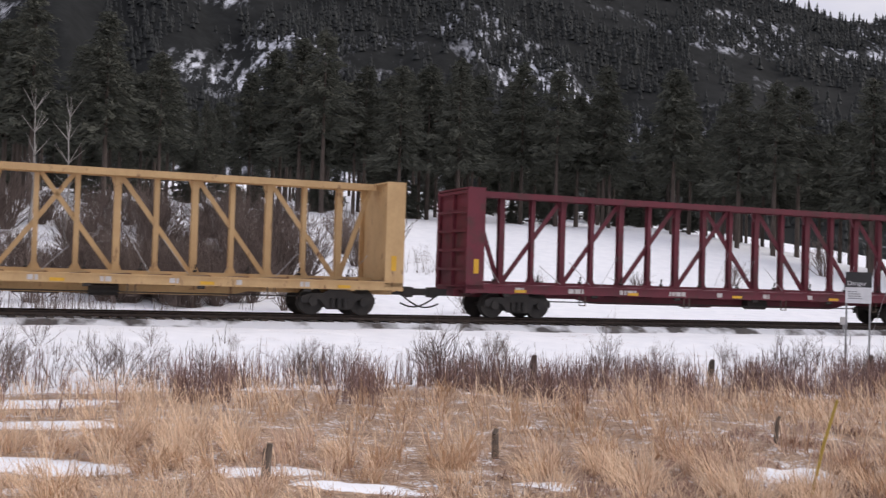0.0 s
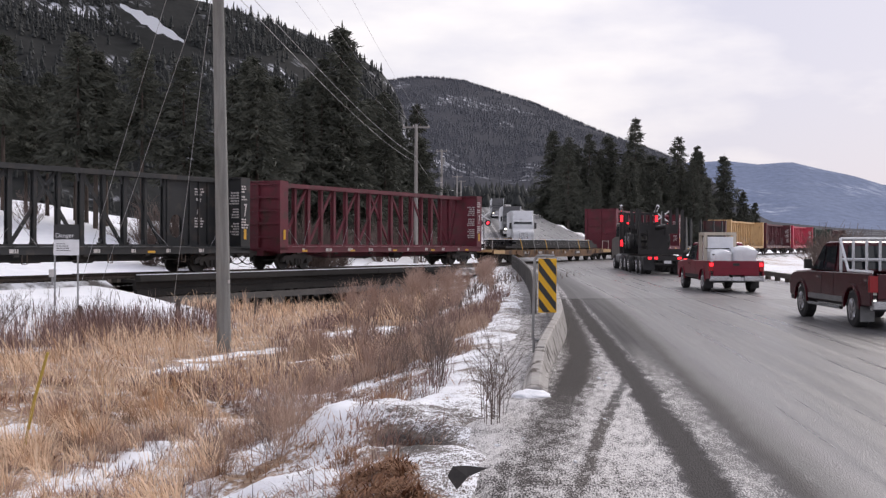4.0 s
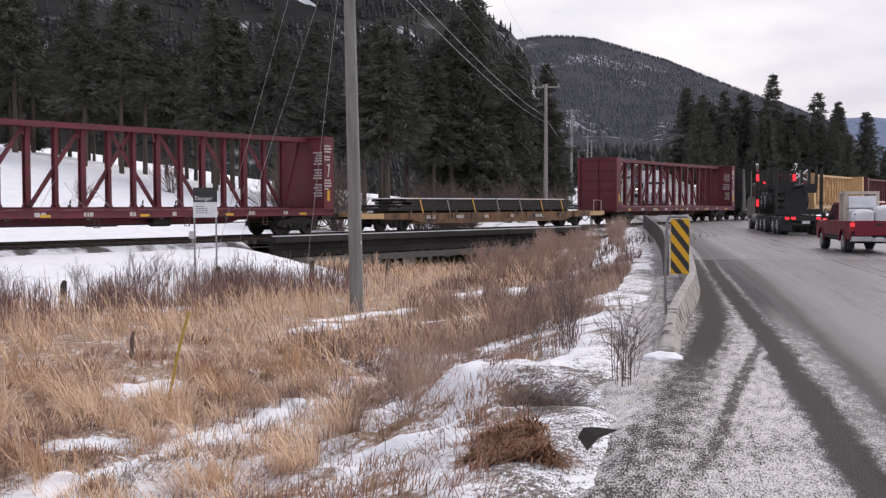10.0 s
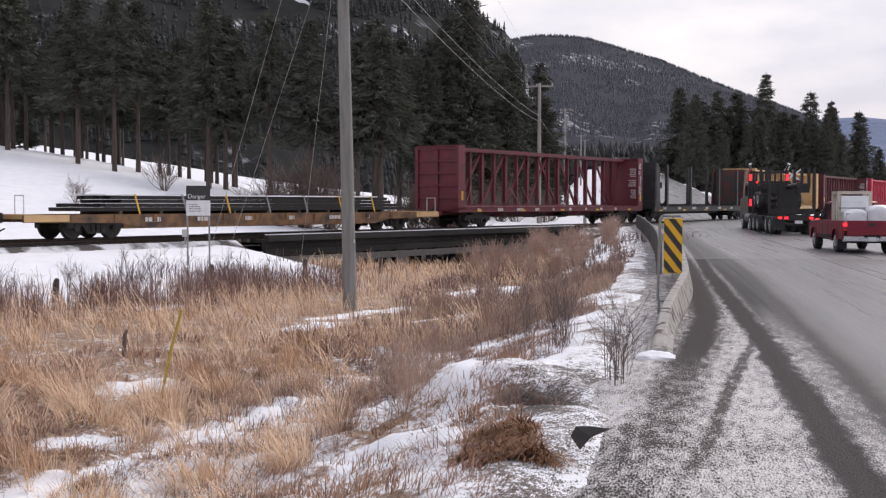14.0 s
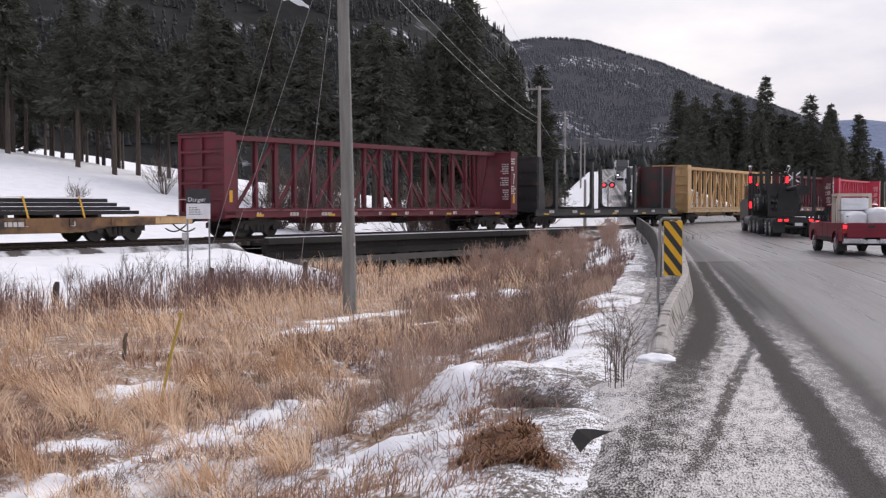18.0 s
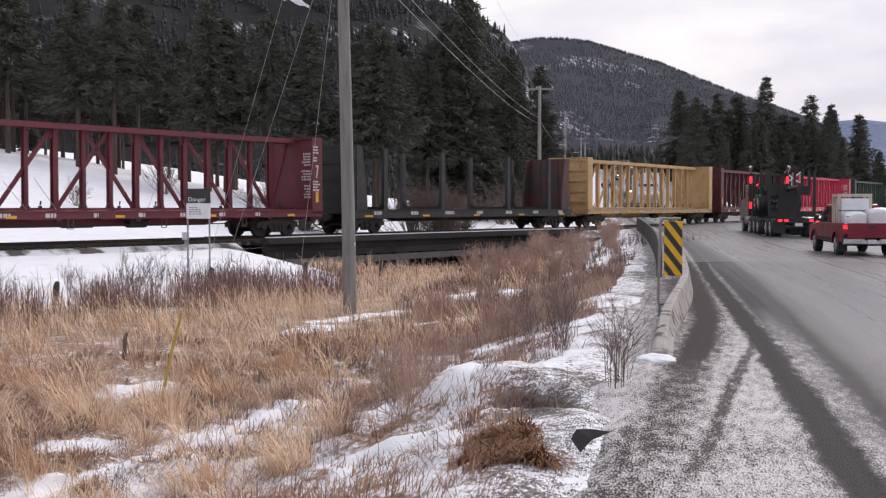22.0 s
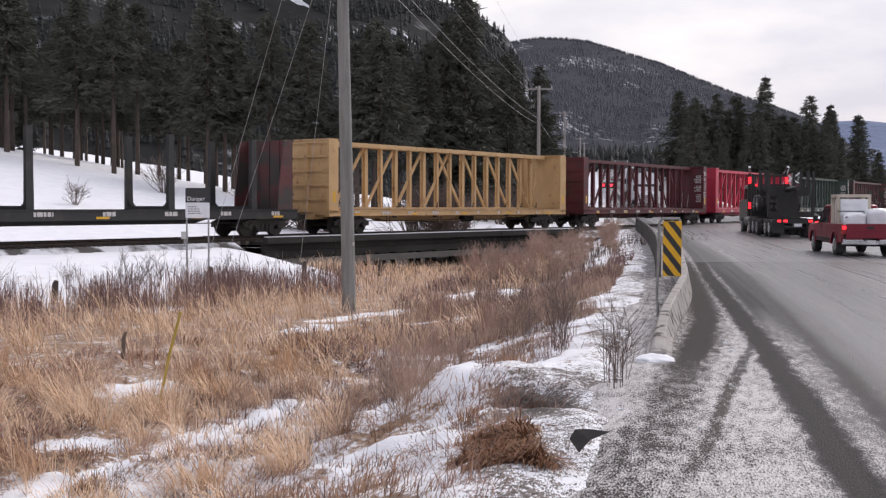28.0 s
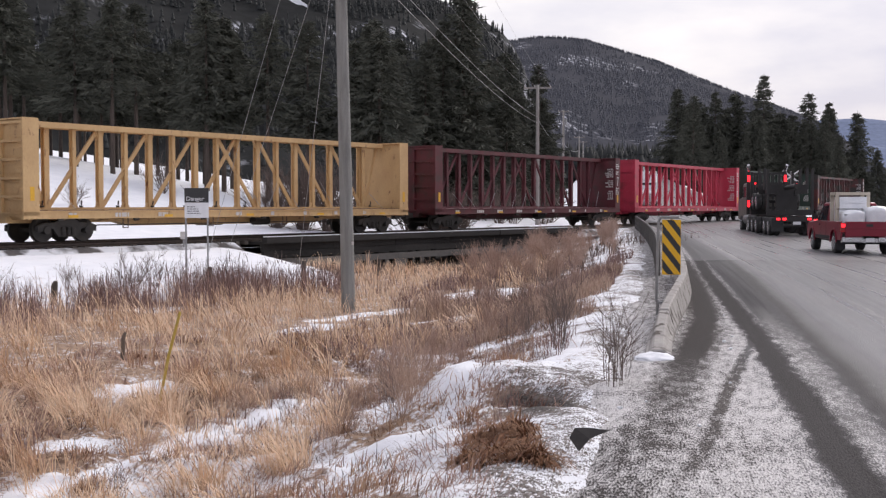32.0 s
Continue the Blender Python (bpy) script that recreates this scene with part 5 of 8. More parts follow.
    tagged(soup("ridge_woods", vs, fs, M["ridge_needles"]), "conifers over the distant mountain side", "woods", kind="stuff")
    places, hs = [], []
    for _ in range(520):
        az, r = rng.uniform(36.6, 47.0), rng.uniform(330, 520)
        if abs(az - 41.9) < 0.55 and r < 420:
            continue
        places.append((r * math.sin(radians(az)), r * math.cos(radians(az)), EYE + r * math.tan(radians(0.6 + 0.9 * (r - 330) / 190))))
        hs.append(rng.uniform(8, 15))
    vs, fs = conifer_soup(places, hs, rng, 4, 6, 0.22)
    tagged(soup("valley_woods", vs, fs, M["far_needles"]), "dark conifers along the valley floor", "woods", kind="stuff")
    # woods and snow both painted pale blue for the haze before them
    m3 = slope_mat("haze_blue_far_slope", (0.13, 0.165, 0.25), 0.0022, 0.50, 3.0, (0.5, 0.55, 0.66), 1.35)
    ridge_grid("mountain_far", SKY3, 2700, 4100, 0, "far mountains with snow streaks, coloured haze-blue", m3, 30, 0.4, 1.3, 23)


# ---- trees ----
def conifer_mesh(seed, h, bare, spread, thin=1.0):
    """Trunk and crown arrays: whorls of drooping boughs, each a ragged spray of small needle clumps."""
    rng = random.Random(seed)
    cv, cf = [], []

    def clump(c, d, size):
        u = Vector((rng.uniform(-1, 1), rng.uniform(-1, 1), rng.uniform(-0.4, 0.4)))
        s = d.cross(u).normalized() * size * rng.uniform(0.10, 0.22)
        t = d * size * rng.uniform(0.7, 1.3)
        n = len(cv)
        cv.extend((c - s * 0.6 - t * 0.3, c + s - t * 0.1, c + t * 0.9 + s * 0.2, c - s * 0.8 + t * 0.35))
        cf.append((n, n + 1, n + 2, n + 3))
    z = h * bare
    while z < h * 0.985:
        q = (z / h - bare) / (1 - bare)
        R = h * spread * ((1 - q) ** 0.8) * (0.55 + 0.45 * min(1, q / 0.15)) * rng.uniform(0.75, 1.2)
        for k in range(rng.choice((2, 3, 4, 5))):
            if rng.random() > thin:
                continue
            a = rng.uniform(0, 2 * math.pi)
            L = R * rng.uniform(0.55, 1.15) + 0.15
            rise = 0.25 - 0.45 * (1 - q)
            m = max(3, int(L / 0.42))
            for i in range(1, m + 1):
                f = i / m
                for _ in range(10 if f > 0.3 else 4):
                    c = Vector((math.cos(a) * L * f, math.sin(a) * L * f, z + L * (rise * f - 0.18 * f * f + 0.25 * max(0, f - 0.7))))
                    c += Vector((rng.gauss(0, 0.17), rng.gauss(0, 0.17), rng.gauss(-0.06, 0.17))) * (0.6 + L * 0.2)
                    d = Vector((math.cos(a + rng.uniform(-0.9, 0.9)), math.sin(a + rng.uniform(-0.9, 0.9)), rng.uniform(-0.95, 0.25))).normalized()
                    clump(c, d, 0.30 + 0.22 * (1 - q))
        z += h * 0.013 * rng.uniform(0.5, 1.5)
    clump(Vector((0, 0, h * 0.99)), Vector((0, 0, 1)), 0.5)
    bm = bmesh.new()
    lean = rng.uniform(-0.01, 0.01)
    prev, n = 0.0, 6
    for i in range(n):
        a, b = i / n, (i + 1) / n
        r0, r1 = h * 0.0125 * (1 - a) + 0.02, h * 0.0125 * (1 - b) + 0.02
        tube(bm, (0, 0, h * a), (0, 0, h * b), r0, r1, n=7, caps=(i == n - 1))
    bmesh.ops.remove_doubles(bm, verts=bm.verts, dist=0.012 * h / 10)
    finish(bm, smooth=True)
    me = bpy.data.meshes.new("trunk")
    bm.to_mesh(me)
    bm.free()
    me.materials.append(M["bark"])
    cm = bpy.data.meshes.new("crown")
    cm.from_pydata([tuple(v) for v in cv], [], cf)
    cm.materials.append(M["needles"])
    return me, cm, h


CONIFERS = []


def plant(kind, x, y, h, label, group, turn, broad=1.12):
    me, cm, h0 = CONIFERS[kind]
    t = thing("conifer", pose(x, y, float(ground_z(x, y)) - 0.1, 0, 0, turn), label, "tree", group)
    k = h / h0
    t.scale = (k * broad, k * broad, k)
    part("trunk", me, None, t)
    part("crown", cm, None, t)


def build_trees():
    rng = random.Random(77)
    for seed, h, bare, sp, thin in ((1, 16, 0.36, 0.19, 1.0), (2, 18, 0.12, 0.17, 1.0), (3, 14, 0.40, 0.22, 0.95), (4, 20, 0.17, 0.15, 1.0), (5, 15, 0.08, 0.20, 1.0), (6, 17, 0.44, 0.19, 0.95)):
        CONIFERS.append(conifer_mesh(seed, h, bare, sp, thin))
    # edge of the woods beyond the snow field
    for x, y, h, k in EDGE_TREES:
        k = {1: 0, 3: 2, 4: 5}.get(k, k) if x < 58 else k
        plant(k, x, y, h, "dark conifer at the edge of the snowy woods", "trees of the wood", rng.uniform(0, 360))
    n = 0
    while n < 185:
        x, dr = rng.uniform(-75, 72), 44 + 106 * rng.random() ** 1.5
        sl = float(track_slope(x))
        px, py = x - dr * sl / math.sqrt(1 + sl * sl), float(track_y(x)) + dr / math.sqrt(1 + sl * sl)
        az = math.degrees(math.atan2(px, py))
        if az < -28 or az > 37.5 or (az > 33 and dr > 62):
            continue
        u, w = road_uw(px, py)
        if w > -14:
            continue
        plant(rng.choice((0, 2, 5)) if dr < 86 else rng.choice((0, 2, 5, 3)), px, py, rng.uniform(10.5, 14.5) + 4.0 * float(smooth(30, 58, px)), "dark conifer of the snowy woods", "trees of the wood", rng.uniform(0, 360))
        n += 1
    n = 0
    while n < 55:                          # young growth under the tall trees
        x, dr = rng.uniform(-48, 66), rng.uniform(50, 92)
        sl = float(track_slope(x))
        px, py = x - dr * sl / math.sqrt(1 + sl * sl), float(track_y(x)) + dr / math.sqrt(1 + sl * sl)
        u, w = road_uw(px, py)
        if w > -16 or not -24 < math.degrees(math.atan2(px, py)) < 13:
            continue
        plant(rng.choice((1, 4, 4)), px, py, rng.uniform(3.0, 6.5), "young dark conifer under the taller trees", "young trees of the wood", rng.uniform(0, 360), 1.5)
        n += 1
    for _ in range(60):
        az, r = rng.uniform(44.3, 53.2), rng.uniform(225, 290)
        x, y = r * math.sin(radians(az)), r * math.cos(radians(az))
        u, w = road_uw(x, y)
        if w < 14 and u < 330:
            continue
        plant(rng.choice((1, 4, 4, 3, 1)), x, y, rng.uniform(14.5, 20) * (1 - 0.45 * max(0, az - 51.5)) * (0.8 if az < 44.6 else 1), "dark conifer of the stand beyond the crossing", "trees beyond the crossing", rng.uniform(0, 360), 1.2)
    for x, y, h, k in RIGHT_TREES:
        plant(k, x, y, h * 1.12, "dark conifer of the stand beyond the crossing", "trees beyond the crossing", rng.uniform(0, 360), 1.2)


EDGE_TREES = [(20.5, 95, 14, 2), (25, 91.5, 13.5, 0), (27.4, 89.8, 14, 5), (33.6, 85.8, 15, 0), (35.3, 86.5, 14, 2), (38, 84, 15, 5), (44, 80.5, 14, 0), (45.3, 79, 15, 3), (41, 83, 15, 1), (47.5, 84, 16, 4),
              (50, 88, 17, 1), (53.5, 90, 16, 4), (56.5, 87, 16, 0), (59.0, 87.5, 21.4, 4), (58.2, 89.5, 18.5, 3), (62.0, 92, 15, 4), (65.5, 97, 14, 1), (30, 92, 14, 4), (22, 100, 14, 1), (15, 97, 14, 5), (8, 97, 14, 0),
              (66.5, 91, 13, 4), (68.2, 95, 13, 1), (57.0, 90.0, 16, 4), (61.0, 88.0, 12, 4), (54.0, 86.0, 14, 1), (76.5, 98.8, 16.5, 1), (74, 100, 15, 4), (71.5, 98, 17, 0), (80, 104.5, 11, 4), (69, 96, 16, 1), (78.8, 101.5, 13, 4), (73.5, 104, 17, 3), (82.5, 108, 8, 4),
              (66, 101, 18, 1), (63, 98, 18, 4), (69.5, 105, 18, 3), (76, 107, 16, 1), (60, 95, 17, 2)]
RIGHT_TREES = [(175, 174, 17, 4), (178, 175, 19, 0), (180, 172, 23, 3), (183, 172, 20, 4), (188, 166, 26, 3), (186, 172, 23, 4), (192, 165, 19, 2), (196, 161, 23, 1), (199, 158, 21, 3), (201, 160, 20, 4),
               (203.5, 154.5, 19, 4), (207, 152, 12, 4), (181, 176, 20, 1), (190, 170, 20, 5), (178, 181, 18, 4), (197, 166, 19, 0), (205, 160, 15, 1), (210, 158, 12, 3), (214, 154, 10, 4)]


# ---- everything, largest first ----
build_ground()
build_road()
SA, SB = build_track()
build_mountains()
build_trees()
build_train()


# ---- railway trestle and ties ----
def track_pose(s, off=0.0, z=0.0):
    x, y = track_at(s)
    sl = float(track_slope(x))
    k = 1 / math.sqrt(1 + sl * sl)
    return pose(x - sl * k * off, y + k * off, z, 0, 0, math.degrees(math.atan(sl)))


def build_trestle():
    mid = (SA + SB) / 2
    t = thing("railway_trestle", track_pose(mid), "low timber railway trestle, black with creosote, over the creek", "bridge")
    L = SB - SA
    rng = random.Random(31)
    for side in (-1, 1):
        y = side * 1.9
        n = 6
        for i in range(n):
            a, b = -L / 2 + L * i / n + 0.01, -L / 2 + L * (i + 1) / n - 0.01
            j = rng.uniform(-0.03, 0.03)
            part2("walkway_beam", lambda bm: box(bm, a, b, y - 0.16 + j, y + 0.16 + j, -0.30, -0.02), M["timber"], t)
            part2("stringer", lambda bm: box(bm, a, b, y - side * 0.16 - 0.1, y - side * 0.16 + 0.1, -0.62, -0.31), M["timber"], t)
            part2("stringer", lambda bm: box(bm, a, b, y - side * 0.13 - 0.1 + j, y - side * 0.13 + 0.1 + j, -0.94, -0.635), M["timber"], t)
            part2("cap_beam", lambda bm: box(bm, a, b, y - 0.14, y + 0.14, -1.30, -1.0), M["old_timber"], t, "grey weathered cap beam")
    part2("deck_planks", lambda bm: box(bm, -L / 2, L / 2, -1.75, 1.75, -0.36, -0.22), M["timber"], t)
    for i in range(8):
        x = -L / 2 + 1.0 + i * (L - 2.0) / 7
        for y in (-1.7, -0.6, 0.6, 1.7):
            part2("pile", lambda bm: tube(bm, (x, y * 1.08, -3.2), (x, y, -1.0), 0.17, 0.15, n=8), M["timber"], t)
    part2("snow_ledge", lambda bm: box(bm, -L / 2, L / 2 - 1.0, -2.03, -1.85, -0.02, 0.012), M["snow"], t, "strip of snow along the edge")


def build_ties():
    bm = bmesh.new()
    box(bm, -0.11, 0.11, -1.28, 1.28, -0.34, -0.17)
    finish(bm, 0.01)
    me = mesh_of("tie", bm, M["tie"])
    own = bpy.data.objects["ballast"]
    n = 0
    s = -34.0
    while n < 290:
        ob = part("tie", me, None, own)
        ob.matrix_basis = track_pose(s) @ pose(0, 0.03 * math.sin(s * 7), 0, 0, 0, 0.8 * math.sin(s * 3))
        s += 0.55
        n += 1


M["old_timber"] = mat("grey_weathered_timber", (0.16, 0.15, 0.14), 0.9, 0, (0.09, 0.085, 0.08), 1.2, 16, 0.5, 0.4, 20, stretch=(0.3, 1, 1))


# ---- roadside ----
def build_barrier():
    b = thing("concrete_barrier", pose(0, 0, 0), "stained concrete road barrier with a sloped end", "barrier")
    spans = [(-5.0, -2.6, 0.08, 0.34), (-2.57, 0.6, 0.36, 0.44), (0.63, 4.0, 0.44, 0.50), (4.03, 7.4, 0.50, 0.57), (7.43, 10.8, 0.57, 0.64)]
    for u0, u1, h0, h1 in spans:
        bm = bmesh.new()
        rings = []
        for k in range(5):
            q = k / 4
            u, h = u0 + (u1 - u0) * q, h0 + (h1 - h0) * q
            zb = float(road_z(u)) - 0.06
            wide = 0.16
            prof = [(-wide, 0), (-wide, min(0.08, h * 0.4)), (-0.12, h * 0.5), (-0.065, h), (0.065, h), (0.12, h * 0.5), (wide, min(0.08, h * 0.4)), (wide, 0)]
            ring = []
            for w, z in prof:
                x, y = road_at(u, -1.12 + 0.42 * float(smooth(-5, 6, u)) + w)
                ring.append(bm.verts.new((x, y, zb + 0.05 + z)))
            rings.append(ring)
        for r0, r1 in zip(rings[:-1], rings[1:]):
            for i in range(8):
                bm.faces.new((r0[i], r0[(i + 1) % 8], r1[(i + 1) % 8], r1[i]))
        bm.faces.new(rings[0])
        bm.faces.new(rings[-1][::-1])
        finish(bm, 0.015)
        part("barrier_block", mesh_of("barrier_block", bm, M["concrete"]), None, b)
    bm = bmesh.new()
    bmesh.ops.create_icosphere(bm, subdivisions=4, radius=1)
    for v in bm.verts:
        v.co *= 1 + 0.22 * noise.noise(v.co * 2.3)
    x, y = road_at(-5.15, -1.16)
    heap = part("snow_heap", mesh_of("snow_heap", finish(bm, smooth=True), M["snow"]), None, None)
    heap.matrix_world = pose(x, y, float(road_z(-5.15)) - 0.03, 0, 0, 40) @ Matrix.Diagonal((0.26, 0.24, 0.085, 1))
    tagged(heap, "small heap of snow at the barrier's foot", "snow")


def build_bridge_rail():
    t = thing("bridge_railing", pose(0, 0, 0), "dark grey steel railing of the road bridge", "railing")
    us = np.arange(11, 60.1, 1.5)
    for u in us:
        x, y = road_at(u, -1.25)
        z = float(road_z(u))
        part2("railing_post", lambda bm: box(bm, x - 0.05, x + 0.05, y - 0.05, y + 0.05, z - 0.3, z + 0.78), M["rail_grey"], t)
    for za, zb, th in ((0.70, 0.84, 0.06), (0.40, 0.56, 0.05), (0.08, 0.30, 0.05)):
        bm = bmesh.new()
        for u0, u1 in zip(us[:-1], us[1:]):
            x0, y0 = road_at(u0, -1.25)
            x1, y1 = road_at(u1, -1.25)
            z0, z1 = float(road_z(u0)), float(road_z(u1))
            beam(bm, (x0, y0, z0 + (za + zb) / 2), (x1, y1, z1 + (za + zb) / 2), th, zb - za, (0, 0, 1))
        finish(bm)
        part("rail_bar", mesh_of("rail_bar", bm, M["rail_grey"]), None, t)
    bm = bmesh.new()
    for u0, u1 in zip(us[:-1], us[1:]):
        x0, y0 = road_at(u0, -1.5)
        x1, y1 = road_at(u1, -1.5)
        z = float(road_z(u0))
        if u0 > 13:
            beam(bm, (x0, y0, z - 0.40), (x1, y1, z - 0.40), 0.18, 0.6, (0, 0, 1))
    finish(bm)
    part("bridge_edge_beam", mesh_of("bridge_edge_beam", bm, M["rail_grey"]), None, t)


M["rail_grey"] = mat("dull_grey_railing", (0.085, 0.085, 0.083), 0.6, 0.3, (0.14, 0.135, 0.13), 2, 20)


def build_guard_rail():
    t = thing("guard_rail", pose(0, 0, 0), "dark timber guard rail on short posts beside the highway", "guard rail")
    us = np.arange(-8, 60.1, 2.0)
    for u in us:
        x, y = road_at(u, 11.5)
        z = float(road_z(u))
        part2("guard_post", lambda bm: box(bm, x - 0.1, x + 0.1, y - 0.1, y + 0.1, z - 0.75, z + 0.36), M["post_wood"], t)
    for i in range(0, len(us) - 1, 2):
        x0, y0 = road_at(us[i], 11.38)
        x1, y1 = road_at(us[min(i + 2, len(us) - 1)], 11.38)
        z = float(road_z(us[i]))
        part2("guard_beam", lambda bm: beam(bm, (x0, y0, z + 0.27), (x1, y1, z + 0.27), 0.1, 0.24, (0, 0, 1)), M["post_wood"], t)


def facing(x, y, z, to=(0, 0)):
    """A pose whose -y side looks towards a point of the plan."""
    return pose(x, y, z, 0, 0, math.degrees(math.atan2(y - to[1], x - to[0])) - 90)


def build_marker():
    t = thing("hazard_marker", facing(13.37, 13.72, -0.34), "yellow and black striped hazard marker on a bent steel tube", "road sign")

    def plate(bm):
        box(bm, -0.15, 0.15, -0.006, 0.006, 0.58, 1.48)
    part2("plate", plate, M["sign_yellow"], t, "yellow reflective plate")

    def stripe_mesh(k):
        # a stripe falls to the right and is cut off at the plate's edges
        bm = bmesh.new()
        lo, hi = 0.585, 1.475
        c = 0.50 + k * 0.29
        h, d = 0.145, 0.19
        pts = []
        for x in np.linspace(-0.145, 0.145, 9):
            pts.append((x, min(hi, max(lo, c + h - (x / 0.145) * d))))
        for x in np.linspace(0.145, -0.145, 9):
            pts.append((x, min(hi, max(lo, c - (x / 0.145) * d))))
        if max(p[1] for p in pts) - min(p[1] for p in pts) < 0.02:
            bm.free()
            return
        prism(bm, pts, -0.010, -0.0062)
        finish(bm)
        part("stripe", mesh_of("stripe", bm, M["sign_black"]), None, t)
    for k in range(0, 4):
        stripe_mesh(k)

    def bracket(bm):
        pts = [(0.10, 0.03, 0.12), (-0.22, 0.03, 0.12), (-0.24, 0.03, 0.16), (-0.21, 0.03, 1.46), (-0.17, 0.03, 1.52), (0.12, 0.03, 1.52)]
        for a, b in zip(pts[:-1], pts[1:]):
            tube(bm, a, b, 0.024, n=8)
        tube(bm, (0.0, 0.03, 0.5), (0.0, 0.03, 1.52), 0.02, n=6)
        tube(bm, (-0.22, 0.03, -0.1), (-0.22, 0.03, 0.16), 0.024, n=8)
    part2("bent_tube", bracket, M["galv"], t)


def text_part(words, size, material, parent, m):
    cu = bpy.data.curves.new("lettering", 'FONT')
    cu.body, cu.size, cu.extrude = words, size, 0.002
    ob = bpy.data.objects.new("lettering", cu)
    scene.collection.objects.link(ob)
    me = bpy.data.meshes.new_from_object(ob.evaluated_get(bpy.context.evaluated_depsgraph_get()))
    bpy.data.objects.remove(ob)
    me.materials.clear()
    me.materials.append(material)
    o2 = new("lettering", me)
    o2.parent = parent
    o2.matrix_basis = m
    return o2


def build_danger_sign():
    x, y = 14.51, 38.05
    gz = -0.95
    t = thing("danger_sign", facing(x, y, gz), "black and white danger sign on two thin steel posts", "sign")
    b = 1.89                                   # bottom edge of the plate
    for px in (-0.37, 0.37):
        part2("sign_post", lambda bm: box(bm, px - 0.03, px + 0.03, 0.01, 0.05, -0.3, b + 1.0), M["galv"], t)
    part2("plate", lambda bm: box(bm, -0.41, 0.41, -0.01, 0.01, b, b + 0.53), M["sign_white"], t, "white lower plate")
    part2("header", lambda bm: box(bm, -0.41, 0.41, -0.01, 0.01, b + 0.534, b + 1.04), M["sign_black"], t, "black upper plate")
    text_part("Danger", 0.205, M["sign_white"], t, pose(-0.36, -0.013, b + 0.60, 90, 0, 0))
    bm = bmesh.new()
    rng = random.Random(9)
    for i, wd in enumerate((0.30, 0.42, 0.40, 0.44)):
        a = 0.0
        while a < wd:
            L = min(rng.uniform(0.05, 0.12), wd - a)
            if L > 0.02:
                box(bm, -0.32 + a, -0.32 + a + L, -0.014, -0.0105, b + 0.37 - i * 0.075, b + 0.40 - i * 0.075)
            a += L + 0.025
    part("small_print", mesh_of("small_print", finish(bm), M["rail_grey"]), None, t, "lines of small grey print")


def utility_pole(x, y, z, h, r, lean, label, arm=0.0, material="far_pole_wood", arm_turn=0.0, box_on=False):
    t = thing("utility_pole", pose(x, y, z), label, "utility pole", "poles of the line")

    def shaft(bm):
        for i in range(4):
            a, b = i / 4, (i + 1) / 4
            tube(bm, (lean[0] * a, lean[1] * a, h * a - (0.5 if i == 0 else 0)), (lean[0] * b, lean[1] * b, h * b), r * (1 - 0.32 * a), r * (1 - 0.32 * b), n=14, caps=i == 3)
        bmesh.ops.remove_doubles(bm, verts=bm.verts, dist=0.002)
    sh = part2("pole", shaft, M[material], t)
    for f in sh.data.polygons:
        f.use_smooth = len(f.vertices) == 4
    if arm:
        c, s = math.cos(arm_turn), math.sin(arm_turn)
        top = h - 0.25
        part2("crossarm", lambda bm: beam(bm, (lean[0] - c * arm / 2, lean[1] - s * arm / 2, top), (lean[0] + c * arm / 2, lean[1] + s * arm / 2, top), 0.12, 0.14, (0, 0, 1)), M[material], t)
        for q in (-0.46, -0.1, 0.46):
            part2("insulator", lambda bm: (tube(bm, (lean[0] + c * arm * q, lean[1] + s * arm * q, top + 0.06), (lean[0] + c * arm * q, lean[1] + s * arm * q, top + 0.24), 0.05, 0.03, n=8)), M["white_paint"], t, "white insulator")
    if box_on:
        part2("transformer", lambda bm: tube(bm, (0.3, -0.15, h - 2.2), (0.3, -0.15, h - 1.3), 0.22, n=12), M["galv"], t)
    return t


def cable(name, a, b, sag, r=0.012, n=14):
    cu = bpy.data.curves.new(name, 'CURVE')
    cu.dimensions, cu.bevel_depth, cu.bevel_resolution = '3D', r, 1
    sp = cu.splines.new('POLY')
    sp.points.add(n)
    for i in range(n + 1):
        q = i / n
        p = Vector(a).lerp(Vector(b), q)
        sp.points[i].co = (p.x, p.y, p.z - sag * 4 * q * (1 - q), 1)
    cu.materials.append(M["wire"])
    ob = new(name, cu)
    return ob


